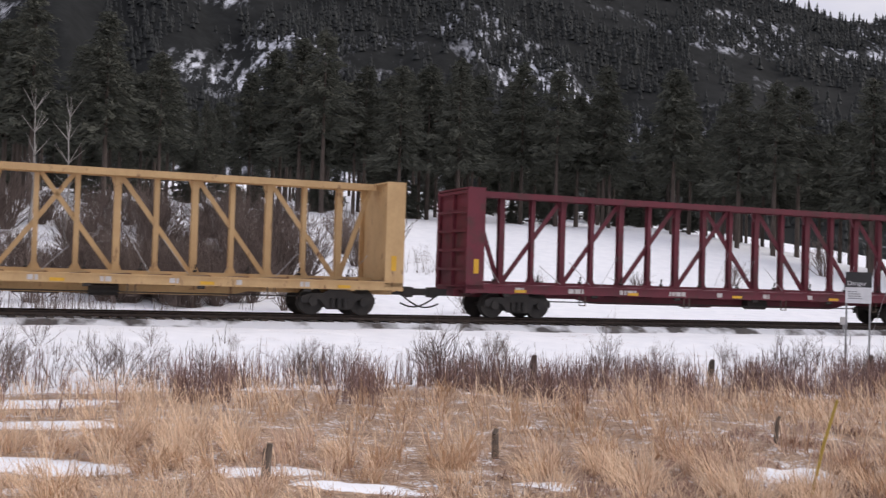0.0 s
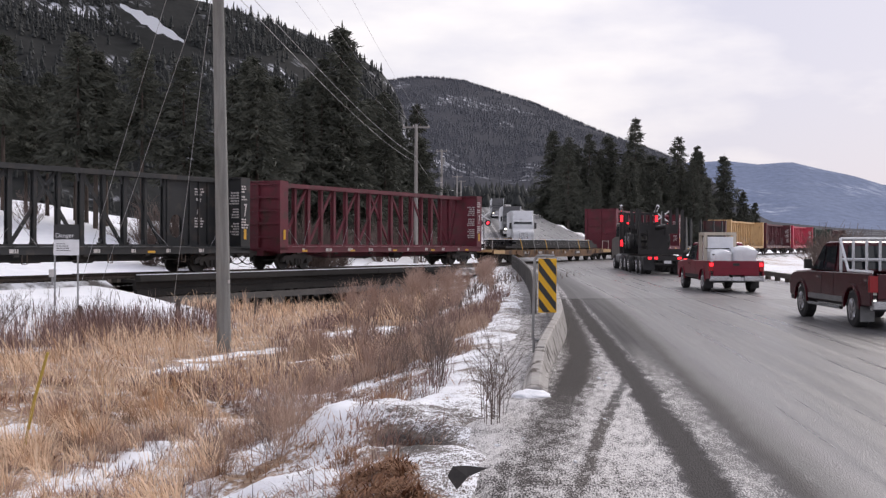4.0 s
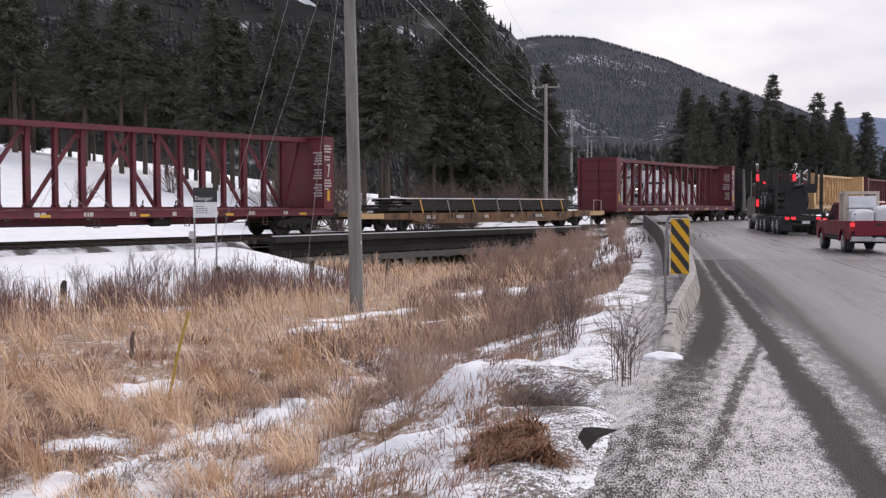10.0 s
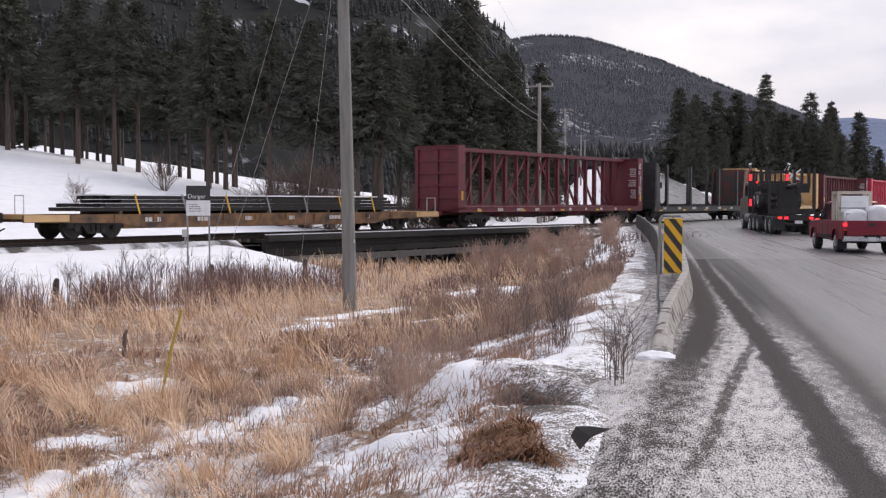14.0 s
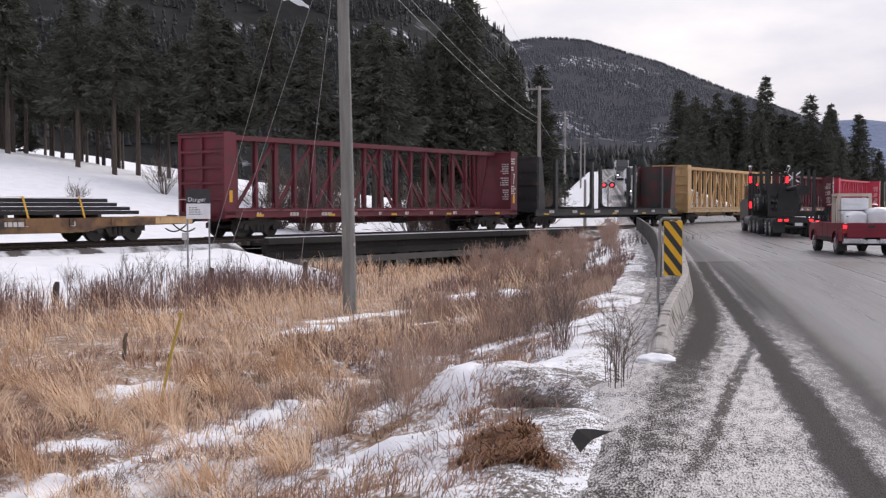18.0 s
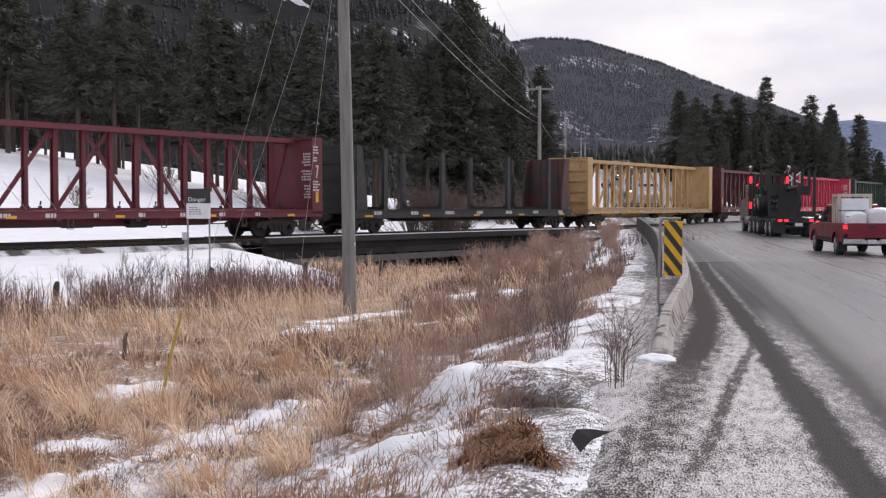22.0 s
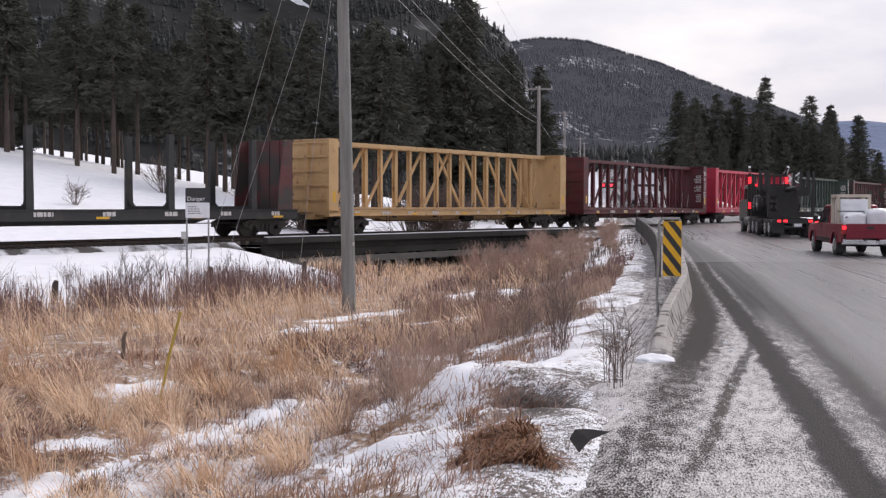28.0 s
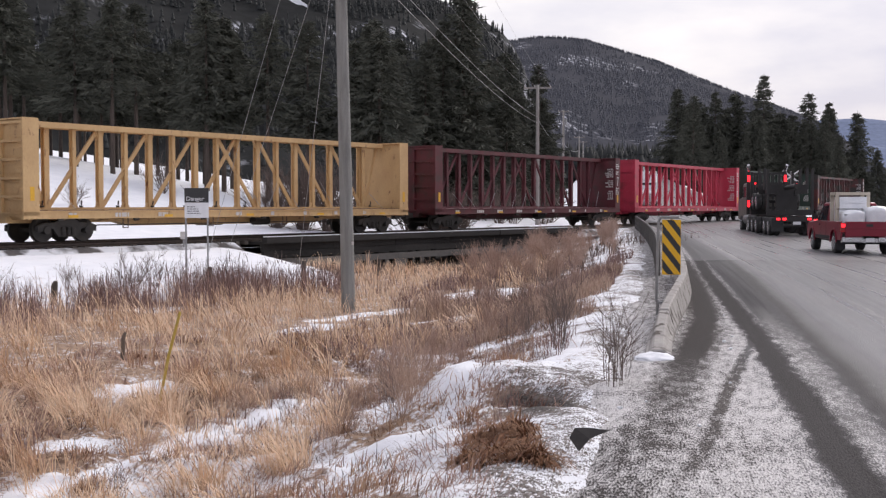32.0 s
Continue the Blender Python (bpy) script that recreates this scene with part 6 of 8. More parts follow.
def build_poles():
    main = utility_pole(12.80, 23.79, -1.1, 12.2, 0.165, (-0.34, -0.10), "weathered grey wooden utility pole with guy wires", 2.4, "pole_wood", -0.715)
    part2("pole_band", lambda bm: tube(bm, (-0.24, -0.07, 8.82), (-0.24, -0.07, 8.90), 0.165, n=14), M["galv"], main, "steel band")
    part2("pole_tag", lambda bm: box(bm, -0.02, 0.03, -0.20, -0.185, 1.55, 1.63), M["white_paint"], main, "small white tag")
    tops = [(12.46, 23.69, 10.9)]
    spots = [(61.5, 79.6, -0.3, 12.2, 2.4), (110, 136, 2.0, 11.5, 1.6), (158, 190, 4.5, 11.5, 2.2), (206, 246, 7.5, 11.5, 2.2), (254, 300, 9.5, 11.5, 2.2), (300, 352, 11.0, 11.5, 2.2)]
    for i, (x, y, z, h, arm) in enumerate(spots):
        utility_pole(x, y, float(ground_z(x, y)) - 0.1 if i == 0 else z, h + (2.2 if i == 1 else 0) if i else 12.2 - 0.3 - float(ground_z(x, y)), 0.2, (0, 0), "pale wooden utility pole with a crossarm beside the highway", arm, "far_pole_wood", -0.715, i == 1)
    # short bare pole beside the crossing
    x, y = 68.3, 81.5
    utility_pole(x, y, float(ground_z(x, y)) - 0.1, 3.9 - float(ground_z(x, y)), 0.16, (0, 0), "short pale wooden pole beside the crossing", 0.0, "far_pole_wood")
    lines = [((12.52, 23.70, 7.9), (61.5, 79.6, 9.0), 0.5, 0.009), ((12.50, 23.70, 7.55), (61.5, 79.6, 8.5), 0.55, 0.009)]
    for k in (-0.46, -0.1, 0.46):
        lines.append(((12.46 + 2.4 * k * 0.755, 23.69 + 2.4 * k * -0.656, 10.95), (61.5 + 2.4 * k * 0.755, 79.6 + 2.4 * k * -0.656, 11.75), 0.7, 0.005))
    lines += [((12.52, 23.70, 7.9), (-34, -28, 8.2), 0.4, 0.010), ((12.50, 23.70, 7.55), (-33, -28, 7.7), 0.4, 0.010)]
    for k in (-0.46, 0.46):
        lines.append(((12.46 + 2.4 * k * 0.755, 23.69 + 2.4 * k * -0.656, 10.95), (-34 + 2.4 * k * 0.755, -28 + 2.4 * k * -0.656, 11.2), 0.5, 0.005))
    prev = (61.5, 79.6, 8.9)
    for x, y, z, h, arm in spots[1:]:
        lines.append((prev, (x, y, z + h - 2.8), 0.8, 0.02))
        prev = (x, y, z + h - 2.8)
    for a, b, sag, r in lines:
        tagged(cable("overhead_cable", a, b, sag, r), "thin grey overhead cable strung between poles", "cable", "overhead cables")
    for top, foot in (((12.49, 23.70, 10.7), (13.18, 34.28, -1.0)), ((12.53, 23.71, 8.1), (14.46, 35.85, -0.95)), ((12.53, 23.71, 8.0), (13.94, 29.03, -1.1))):
        g = cable("guy_wire", top, foot, 0.0, 0.006, 2)
        tagged(g, "taut steel guy wire from the pole to the ground", "guy wire", "guy wires of the pole")


def build_crossing_signals():
    for x, y, zc, label, turn_to in ((71.5, 82.0, 3.35, "railway crossing signal with two red lights beyond the track", (0, 0)), (64.7, 54.6, 2.75, "railway crossing signal with crossbuck and red lights", (0, 0))):
        gz = float(ground_z(x, y))
        t = thing("crossing_signal", facing(x, y, gz), label, "crossing signal", "signals of the crossing")
        h = zc - gz
        part2("mast", lambda bm: tube(bm, (0, 0.1, -0.2), (0, 0.1, h + 1.0), 0.06, n=10), M["galv"], t)
        part2("base", lambda bm: box(bm, -0.3, 0.3, -0.2, 0.4, -0.2, 0.35), M["concrete"], t)
        part2("light_arm", lambda bm: box(bm, -0.55, 0.55, 0.02, 0.08, h - 0.04, h + 0.04), M["rail_grey"], t)
        for sx in (-0.38, 0.38):
            part2("backing_disc", lambda bm: tube(bm, (sx, -0.01, h), (sx, 0.01, h), 0.30, n=24), M["sign_black"], t, "black backing disc")
            part2("lamp", lambda bm: tube(bm, (sx, -0.06, h), (sx, -0.012, h), 0.13, n=20), M["signal_red"], t, "lit red lamp")
            part2("hood", lambda bm: [beam(bm, (sx + 0.16 * math.cos(a), -0.02, h + 0.16 * math.sin(a)), (sx + 0.16 * math.cos(a), -0.24, h + 0.16 * math.sin(a)), 0.05, 0.01) for a in np.linspace(0.3, 2.84, 8)], M["sign_black"], t)
        for sg in (-1, 1):
            part2("crossbuck_board", lambda bm: beam(bm, (-0.55, -0.01 - 0.02 * sg, h + 0.62 - sg * 0.42), (0.55, -0.01 - 0.02 * sg, h + 0.62 + sg * 0.42), 0.10, 0.018), M["sign_white"], t, "white crossbuck board")


M["signal_red"] = glow_mat("lit_red_lamp", (1.0, 0.03, 0.05), 3.0)
M["tail_red"] = glow_mat("lit_tail_lamp", (1.0, 0.02, 0.03), 2.2)
M["dim_red"] = mat("red_lens", (0.35, 0.01, 0.015), 0.25, 0, (0.28, 0.01, 0.012), 4, 30)


def build_fence():
    for x, y, h, r in ((7.48, 29.6, 0.60, 0.09), (12.5, 31.82, 0.72, 0.10), (16.39, 33.51, 0.72, 0.09), (2.69, 27.4, 0.74, 0.09), (-1.8, 13.6, 0.46, 0.06), (1.1, 16.3, 0.42, 0.055), (5.62, 18.04, 0.44, 0.036), (20.4, 35.6, 0.6, 0.09)):
        z = float(ground_z(x, y))
        rng = random.Random(int(x * 10))
        t = part2("fence_post", lambda bm: (tube(bm, (0, 0, -0.3), (0.03, 0.02, h * 0.8), r, r * 0.92, n=9, caps=False), tube(bm, (0.03, 0.02, h * 0.8), (0.05, 0.0, h), r * 0.92, r * 0.6, n=9)), M["post_wood"] if y > 20 else M["grey_post_wood"], None)
        t.matrix_world = pose(x, y, z, rng.uniform(-4, 4), rng.uniform(-5, 5), rng.uniform(0, 90))
        tagged(t, "dark weathered round fence post in dry grass", "fence post", "posts of the fence")
    s = part2("marker_stake", lambda bm: (tube(bm, (0, 0, -0.15), (0.13, -0.14, 0.7), 0.020, n=8, caps=False), tube(bm, (0.13, -0.14, 0.7), (0.24, -0.26, 1.25), 0.020, 0.018, n=8)), M["stake_yellow"], None)
    s.matrix_world = pose(4.7, 13.8, float(ground_z(4.7, 13.8)))
    tagged(s, "leaning yellow plastic marker stake in the grass", "stake")


M["stake_yellow"] = mat("faded_yellow_plastic", (0.52, 0.38, 0.07), 0.5, 0, (0.42, 0.30, 0.06), 3, 20)


# ---- plants of the marsh ----
def blades(rng, px, py, pz, h, wide, lean, turn):
    """Bent grass blades as arrays: two quads and a tip each."""
    n = len(px)
    dx, dy = np.cos(turn), np.sin(turn)
    sx, sy = -dy * wide / 2, dx * wide / 2
    lv = []
    for q, b, k in ((0.0, 0.0, 1.0), (0.5, 0.28, 0.85), (0.85, 0.72, 0.55), (1.0, 1.0, 0.12)):
        cx, cy = px + dx * lean * h * b, py + dy * lean * h * b
        cz = pz + h * q * (1 - 0.28 * lean * b)
        lv.append(np.stack([cx - sx * k, cy - sy * k, cz], -1))
        lv.append(np.stack([cx + sx * k, cy + sy * k, cz], -1))
    v = np.stack(lv, 1).reshape(-1, 3)
    base = (np.arange(n) * 8)[:, None]
    f = np.concatenate([base + np.array([[2 * i, 2 * i + 1, 2 * i + 3, 2 * i + 2]]) for i in range(3)], 0)
    return v, f


def swept(px, py, pz, length, wide, start, bend, turn):
    """Long blades that arch over: each leans by start and bends on along its length."""
    n = len(px)
    dx, dy = np.cos(turn), np.sin(turn)
    sx, sy = -dy * wide / 2, dx * wide / 2
    cx, cy, cz, lv = px, py, pz, []
    for q, k in ((0.0, 0.9), (0.4, 1.0), (0.75, 0.7), (1.0, 0.12)):
        if q:
            a = start + bend * (q - seg / 2) ** 1.3
            cx, cy, cz = cx + dx * np.sin(a) * length * (q - last), cy + dy * np.sin(a) * length * (q - last), cz + np.cos(a) * length * (q - last)
        last, seg = q, 0.3
        lv += [np.stack([cx - sx * k, cy - sy * k, cz], -1), np.stack([cx + sx * k, cy + sy * k, cz], -1)]
    v = np.stack(lv, 1).reshape(-1, 3)
    base = (np.arange(n) * 8)[:, None]
    f = np.concatenate([base + np.array([[2 * i, 2 * i + 1, 2 * i + 3, 2 * i + 2]]) for i in range(3)], 0)
    return v, f


def build_grass():
    rng = np.random.default_rng(4)

    def scatter(n, x0, x1, y0, y1, near, far):
        x, y = rng.uniform(x0, x1, n), rng.uniform(y0, y1, n)
        r = np.hypot(x, y)
        dr = track_off(x, y)
        u, w = road_uw(x, y)
        az = np.degrees(np.arctan2(x, y))
        clump = value_noise(x / 0.8, y / 0.8, 41) * 0.5 + value_noise(x / 3, y / 3, 42) * 0.5
        keep = (r > near) & (r < far) & (dr < -13.4 - 1.4 * smooth(2, 6, x) - 0.6 * smooth(11, 14.5, x) + 10.6 * smooth(16.3, 22, x) + 1.4 * clump) & (w < -4.6 + 1.3 * clump) & (az > -27) & (az < 47)
        keep &= in_patch(x, y) < 0.30 + 0.12 * rng.random(n)
        keep &= rng.random(n) < np.clip(0.72 + 0.9 * clump, 0.12, 1)
        keep &= rng.random(n) < np.clip(1.05 - smooth(22, 38, x) * smooth(22, 34, y) * 0.6, 0.1, 1)
        return x[keep], y[keep], clump[keep]
    tan, rust = [], []
    for n, box_, near, far, hh, ww in ((230000, (-12, 16, 6, 24), 5.5, 17, 0.50, 0.008), (200000, (-20, 44, 12, 46), 17, 30, 0.66, 0.0125), (100000, (-24, 50, 22, 48), 30, 54, 0.56, 0.019)):
        x, y, c = scatter(n, *box_, near, far)
        m = len(x)
        # blades spring from tussocks of uneven size and arch outwards and with the wind
        cell = np.where(value_noise(x / 4, y / 4, 48) > 0, 1.05, 0.7)
        gx, gy = np.floor(x / cell), np.floor(y / cell)
        tx = (gx + 0.5 + 0.4 * value_noise(gx * 1.37 + 0.5, gy * 2.11 + 0.5, 45)) * cell
        ty = (gy + 0.5 + 0.4 * value_noise(gx * 2.31 + 0.5, gy * 1.17 + 0.5, 46)) * cell
        size = np.clip(0.95 + 0.5 * value_noise(gx * 0.91 + 0.5, gy * 1.71 + 0.5, 47) + 0.4 * c, 0.4, 1.6)
        fan = np.arctan2(y - ty, x - tx)
        wind = 2.6 + 1.8 * value_noise(x / 2.3, y / 2.3, 49)
        wx, wy = np.cos(fan) + 0.8 * np.cos(wind), np.sin(fan) + 0.8 * np.sin(wind)
        turn = np.arctan2(wy, wx) + rng.normal(0, 0.45, m)
        pull = np.where(rng.random(m) < 0.7, 0.5, 1.0)
        x, y = tx + (x - tx) * pull, ty + (y - ty) * pull
        loose = pull > 0.9
        beyond = np.maximum(in_patch(x * 1.035, y * 1.035), in_patch(x * 1.075, y * 1.075))
        length = hh * size * rng.uniform(0.55, 1.25, m) * np.where(loose, 0.75, 1.0) * (1 - 0.6 * beyond)
        start = np.abs(rng.normal(0.22, 0.18, m)) + np.where(loose, rng.uniform(0.0, 0.9, m), 0.0)
        bend = np.abs(rng.normal(1.25, 0.6, m)) + 0.35 * (1 - np.clip(c + 0.5, 0, 1))
        v, f = swept(x, y, ground_z(x, y) - 0.03, length, ww * rng.uniform(0.6, 1.3, m), start, bend, turn)
        red = (loose & (rng.random(m) < 0.6)) | (value_noise(gx * 0.53 + 0.5, gy * 0.77 + 0.5, 50) + rng.normal(0, 0.25, m) > 0.62)
        v = v.reshape(-1, 8, 3)
        tan.append(v[~red])
        rust.append(v[red])
    quad = np.array([[2 * i, 2 * i + 1, 2 * i + 3, 2 * i + 2] for i in range(3)])
    for name, lots, material, label in (("marsh_grass", tan, "grass", "tall dry tan marsh grass, bent and matted"), ("marsh_litter", rust, "litter_grass", "reddish-brown dead stalks among the marsh grass")):
        v = np.concatenate(lots)
        f = (np.arange(len(v)) * 8)[:, None, None] + quad[None]
        tagged(soup(name, v.reshape(-1, 3), f.reshape(-1, 4), M[material]), label, "grass", kind="stuff")
    # the rust-orange tussock drooping over the ditch edge
    vs, fs, off = [], [], 0
    for k in range(34):
        q = rng.random()
        n = 75
        cx, cy = 4.62 + 0.86 * q + rng.normal(0, 0.15), 6.35 + 1.2 * q + rng.normal(0, 0.12)
        way = rng.choice((-2.3, -1.2, 2.6, 0.4)) + rng.normal(0, 0.3)
        x, y = cx + rng.normal(0, 0.05, n), cy + rng.normal(0, 0.05, n)
        v, f = swept(x, y, ground_z(x, y) + 0.05 * math.sin(q * math.pi) - 0.01, rng.uniform(0.10, 0.26, n), rng.uniform(0.006, 0.012, n), np.abs(rng.normal(0.9, 0.3, n)), rng.uniform(0.9, 2.2, n), way + rng.normal(0, 0.35, n))
        vs.append(v)
        fs.append(f + off)
        off += len(v)
    tagged(soup("rusty_tussock", np.concatenate(vs), np.concatenate(fs), M["orange_grass"]), "rust-orange tussock of dead grass drooping into the ditch", "grass", kind="stuff")
    # stalks lying matted on the snow near the ditch
    n = 60000
    tu, tw = rng.uniform(-16, 1, n), rng.uniform(-10.5, -2.0, n)
    tx, ty = RO[0] + tu * RD[0] + tw * RN[0], RO[1] + tu * RD[1] + tw * RN[1]
    mats = 0.6 * value_noise(tx / 0.75, ty / 0.75, 111) + 0.5 * value_noise(tx / 0.28, ty / 0.28, 112) - 0.40 * in_patch(tx, ty)
    keep = (mats > -0.02 + 0.30 * smooth(-3.2, -2.0, tw)) & (np.hypot(tx, ty) > 5.2)
    tx, ty, mats = tx[keep], ty[keep], mats[keep]
    m7 = len(tx)
    way = 3.0 * value_noise(tx / 0.6, ty / 0.6, 113) + rng.normal(0, 0.7, m7)
    v, f = swept(tx, ty, ground_z(tx, ty) + 0.0, rng.uniform(0.07, 0.26, m7) * (0.7 + 0.6 * np.clip(mats, 0, 1)), np.clip(np.hypot(tx, ty) * 0.0007, 0.005, 0.011), rng.uniform(0.5, 1.45, m7), rng.uniform(-0.2, 0.7, m7), way)
    tagged(soup("matted_stalks", v, f, M["mat_grass"]), "matted reddish-brown stalks lying on the snow", "grass", kind="stuff")
    # brown brush standing thick between the marsh and the road
    n = 48000
    tu, tw = rng.uniform(-6.0, 16, n), rng.uniform(-7.0, -2.3, n)
    tx, ty = RO[0] + tu * RD[0] + tw * RN[0], RO[1] + tu * RD[1] + tw * RN[1]
    keep = value_noise(tx / 1.6, ty / 1.6, 105) + 0.5 * value_noise(tx / 0.45, ty / 0.45, 106) > 0.0 + 0.45 * smooth(-3.2, -2.3, tw) + 0.35 * (1 - smooth(-6.8, -5.4, tw))
    keep &= np.maximum(in_patch(tx, ty), in_patch(tx * 1.04, ty * 1.04)) < 0.4
    tx, ty = tx[keep], ty[keep]
    m6 = len(tx)
    v, f = swept(tx, ty, ground_z(tx, ty) - 0.03, rng.uniform(0.12, 0.45, m6), np.clip(np.hypot(tx, ty) * 0.00045, 0.006, 0.016), np.abs(rng.normal(0.2, 0.15, m6)), rng.uniform(0.0, 0.9, m6), rng.uniform(0, 6.28, m6))
    tagged(soup("roadside_brush", v, f, M["brush_brown"]), "brown dead weeds standing thick beside the ditch", "brush", kind="stuff")
    # low litter and rusty tufts at the ditch
    vs, fs, off = [], [], 0
    tufts = []
    while len(tufts) < 90:
        tu, tw = rng.uniform(-15, 4), rng.uniform(-7.5, -2.7)
        tx, ty = road_at(tu, tw)
        if math.hypot(tx, ty) > 5.2 and float(value_noise(np.array(tx / 0.9), np.array(ty / 0.9), 71)) > -0.15:
            tufts.append((tx, ty, rng.uniform(0.08, 0.3), int(rng.uniform(30, 130)), rng.uniform(0.06, 0.16)))
    for cx, cy, rad, n, hh in tufts + [(4.2, 7.9, 0.6, 260, 0.14), (3.2, 8.4, 0.8, 350, 0.18), (6.3, 9.5, 0.6, 160, 0.15), (2.0, 7.6, 0.9, 600, 0.26), (3.6, 6.9, 0.7, 400, 0.18), (6.0, 10.3, 0.7, 160, 0.15)]:
        a, r = rng.uniform(0, 2 * np.pi, n), rad * np.sqrt(rng.random(n))
        x, y = cx + r * np.cos(a), cy + r * np.sin(a)
        v, f = blades(rng, x, y, ground_z(x, y) - 0.02, hh * rng.uniform(0.5, 1.3, n), np.full(n, 0.009), np.abs(rng.normal(0.8, 0.4, n)), a + rng.normal(0, 0.7, n))
        vs.append(v)
        fs.append(f + off)
        off += len(v)
    tagged(soup("rusty_grass", np.concatenate(vs), np.concatenate(fs), M["rust_grass"]), "matted rust-brown grass at the ditch edge", "grass", kind="stuff")
    # red-brown brush matted in the ditch
    n = 38000
    tu, tw = rng.uniform(-11, 26, n), rng.uniform(-8.0, -2.3, n)
    tx, ty = RO[0] + tu * RD[0] + tw * RN[0], RO[1] + tu * RD[1] + tw * RN[1]
    keep = (value_noise(tx / 1.3, ty / 1.3, 75) + 0.7 * value_noise(tx / 0.4, ty / 0.4, 76) > 0.25 * smooth(-4.0, -2.3, tw) + 0.35 * (1 - smooth(-8, -4, tu))) & (np.hypot(tx, ty) > 6) & (np.maximum(in_patch(tx, ty), in_patch(tx * 1.04, ty * 1.04)) < 0.4)
    tx, ty = tx[keep], ty[keep]
    m5 = len(tx)
    v5, f5 = blades(rng, tx, ty, ground_z(tx, ty) - 0.02, rng.uniform(0.08, 0.42, m5) * (0.7 + 0.5 * smooth(-8, 2, road_uw(tx, ty)[0])), np.clip(np.hypot(tx, ty) * 0.0006, 0.006, 0.02), np.abs(rng.normal(0.5, 0.35, m5)), rng.uniform(0, 6.28, m5))
    tagged(soup("ditch_brush", v5, f5, M["brush_twig"]), "low red-brown brush matted in the snowy ditch", "brush", kind="stuff")
    # thin stems poking through the snow of the ditch and the bank
    n = 42000
    x, y = rng.uniform(-24, 44, n), rng.uniform(4, 56, n)
    dr = track_off(x, y)
    u, w = road_uw(x, y)
    c = value_noise(x / 1.1, y / 1.1, 51)
    keep = (((dr > -14) & (dr < -5.0) & (c > -0.05 + 0.11 * (dr + 13))) | ((w > -7.0) & (w < -2.6) & (dr < -9) & (c > -0.1))) & (np.hypot(x, y) > 5)
    x, y = x[keep], y[keep]
    m = len(x)
    far = np.hypot(x, y)
    v, f = blades(rng, x, y, ground_z(x, y) - 0.02, rng.uniform(0.08, 0.32, m) * np.clip(far / 14, 0.7, 1.8), np.clip(far * 0.0007, 0.006, 0.03), np.abs(rng.normal(0.35, 0.25, m)), rng.uniform(0, 6.28, m))
    # twigs lying in the snow
    n = 9000
    tu, tw = rng.uniform(-15, 8, n), rng.uniform(-8.0, -2.6, n)
    tx, ty = RO[0] + tu * RD[0] + tw * RN[0], RO[1] + tu * RD[1] + tw * RN[1]
    keep = (value_noise(tx / 0.7, ty / 0.7, 72) > -0.2) & (np.hypot(tx, ty) > 5)
    tx, ty = tx[keep], ty[keep]
    m3 = len(tx)
    v3, f3 = blades(rng, tx, ty, ground_z(tx, ty) + 0.005, rng.uniform(0.05, 0.14, m3), np.full(m3, 0.006), rng.uniform(1.0, 3.0, m3), rng.uniform(0, 6.28, m3))
    tagged(soup("fallen_twigs", v3, f3, M["twig"]), "dark twigs and stems lying in the snow", "twigs", kind="stuff")
    # grey brush in the field behind the track
    n = 30000
    x4, d4 = rng.uniform(-42, 10, n), rng.uniform(6, 44, n)
    sl = track_slope(x4)
    k4 = 1 / np.sqrt(1 + sl * sl)
    bx, by = x4 - d4 * sl * k4, track_y(x4) + d4 * k4
    keep = value_noise(bx / 5, by / 5, 81) + 0.6 * value_noise(bx / 1.3, by / 1.3, 82) > 0.15 + 0.9 * smooth(-8, 8, bx)
    bx, by = bx[keep], by[keep]
    m4 = len(bx)
    v4, f4 = blades(rng, bx, by, ground_z(bx, by) - 0.02, rng.uniform(0.4, 1.5, m4), rng.uniform(0.012, 0.03, m4), np.abs(rng.normal(0.3, 0.2, m4)), rng.uniform(0, 6.28, m4))
    tagged(soup("field_brush", v4, f4, M["twig"]), "grey leafless brush in the snow field", "brush", kind="stuff")
    n = 44000
    x2, dr2 = rng.uniform(-26, 10.8, n), rng.normal(-14.6, 1.4, n)
    sl = track_slope(x2)
    k2 = 1 / np.sqrt(1 + sl * sl)
    bx, by = x2 - dr2 * sl * k2, track_y(x2) + dr2 * k2
    keep = value_noise(bx / 1.4, by / 1.4, 61) + 0.5 * value_noise(bx / 0.4, by / 0.4, 62) > 0.05 + 0.40 * (1 - smooth(1, 6, bx))
    bx, by = bx[keep], by[keep]
    m2 = len(bx)
    v2, f2 = blades(rng, bx, by, ground_z(bx, by) - 0.02, rng.uniform(0.25, 0.95, m2), rng.uniform(0.008, 0.018, m2), np.abs(rng.normal(0.3, 0.25, m2)), rng.uniform(0, 6.28, m2))
    tagged(soup("fence_brush", v2, f2, M["brush_twig"]), "low reddish-grey brush along the fence line", "brush", kind="stuff")
    tagged(soup("dead_stems", v, f, M["twig"]), "thin dead stems standing in the snow", "stems", kind="stuff")


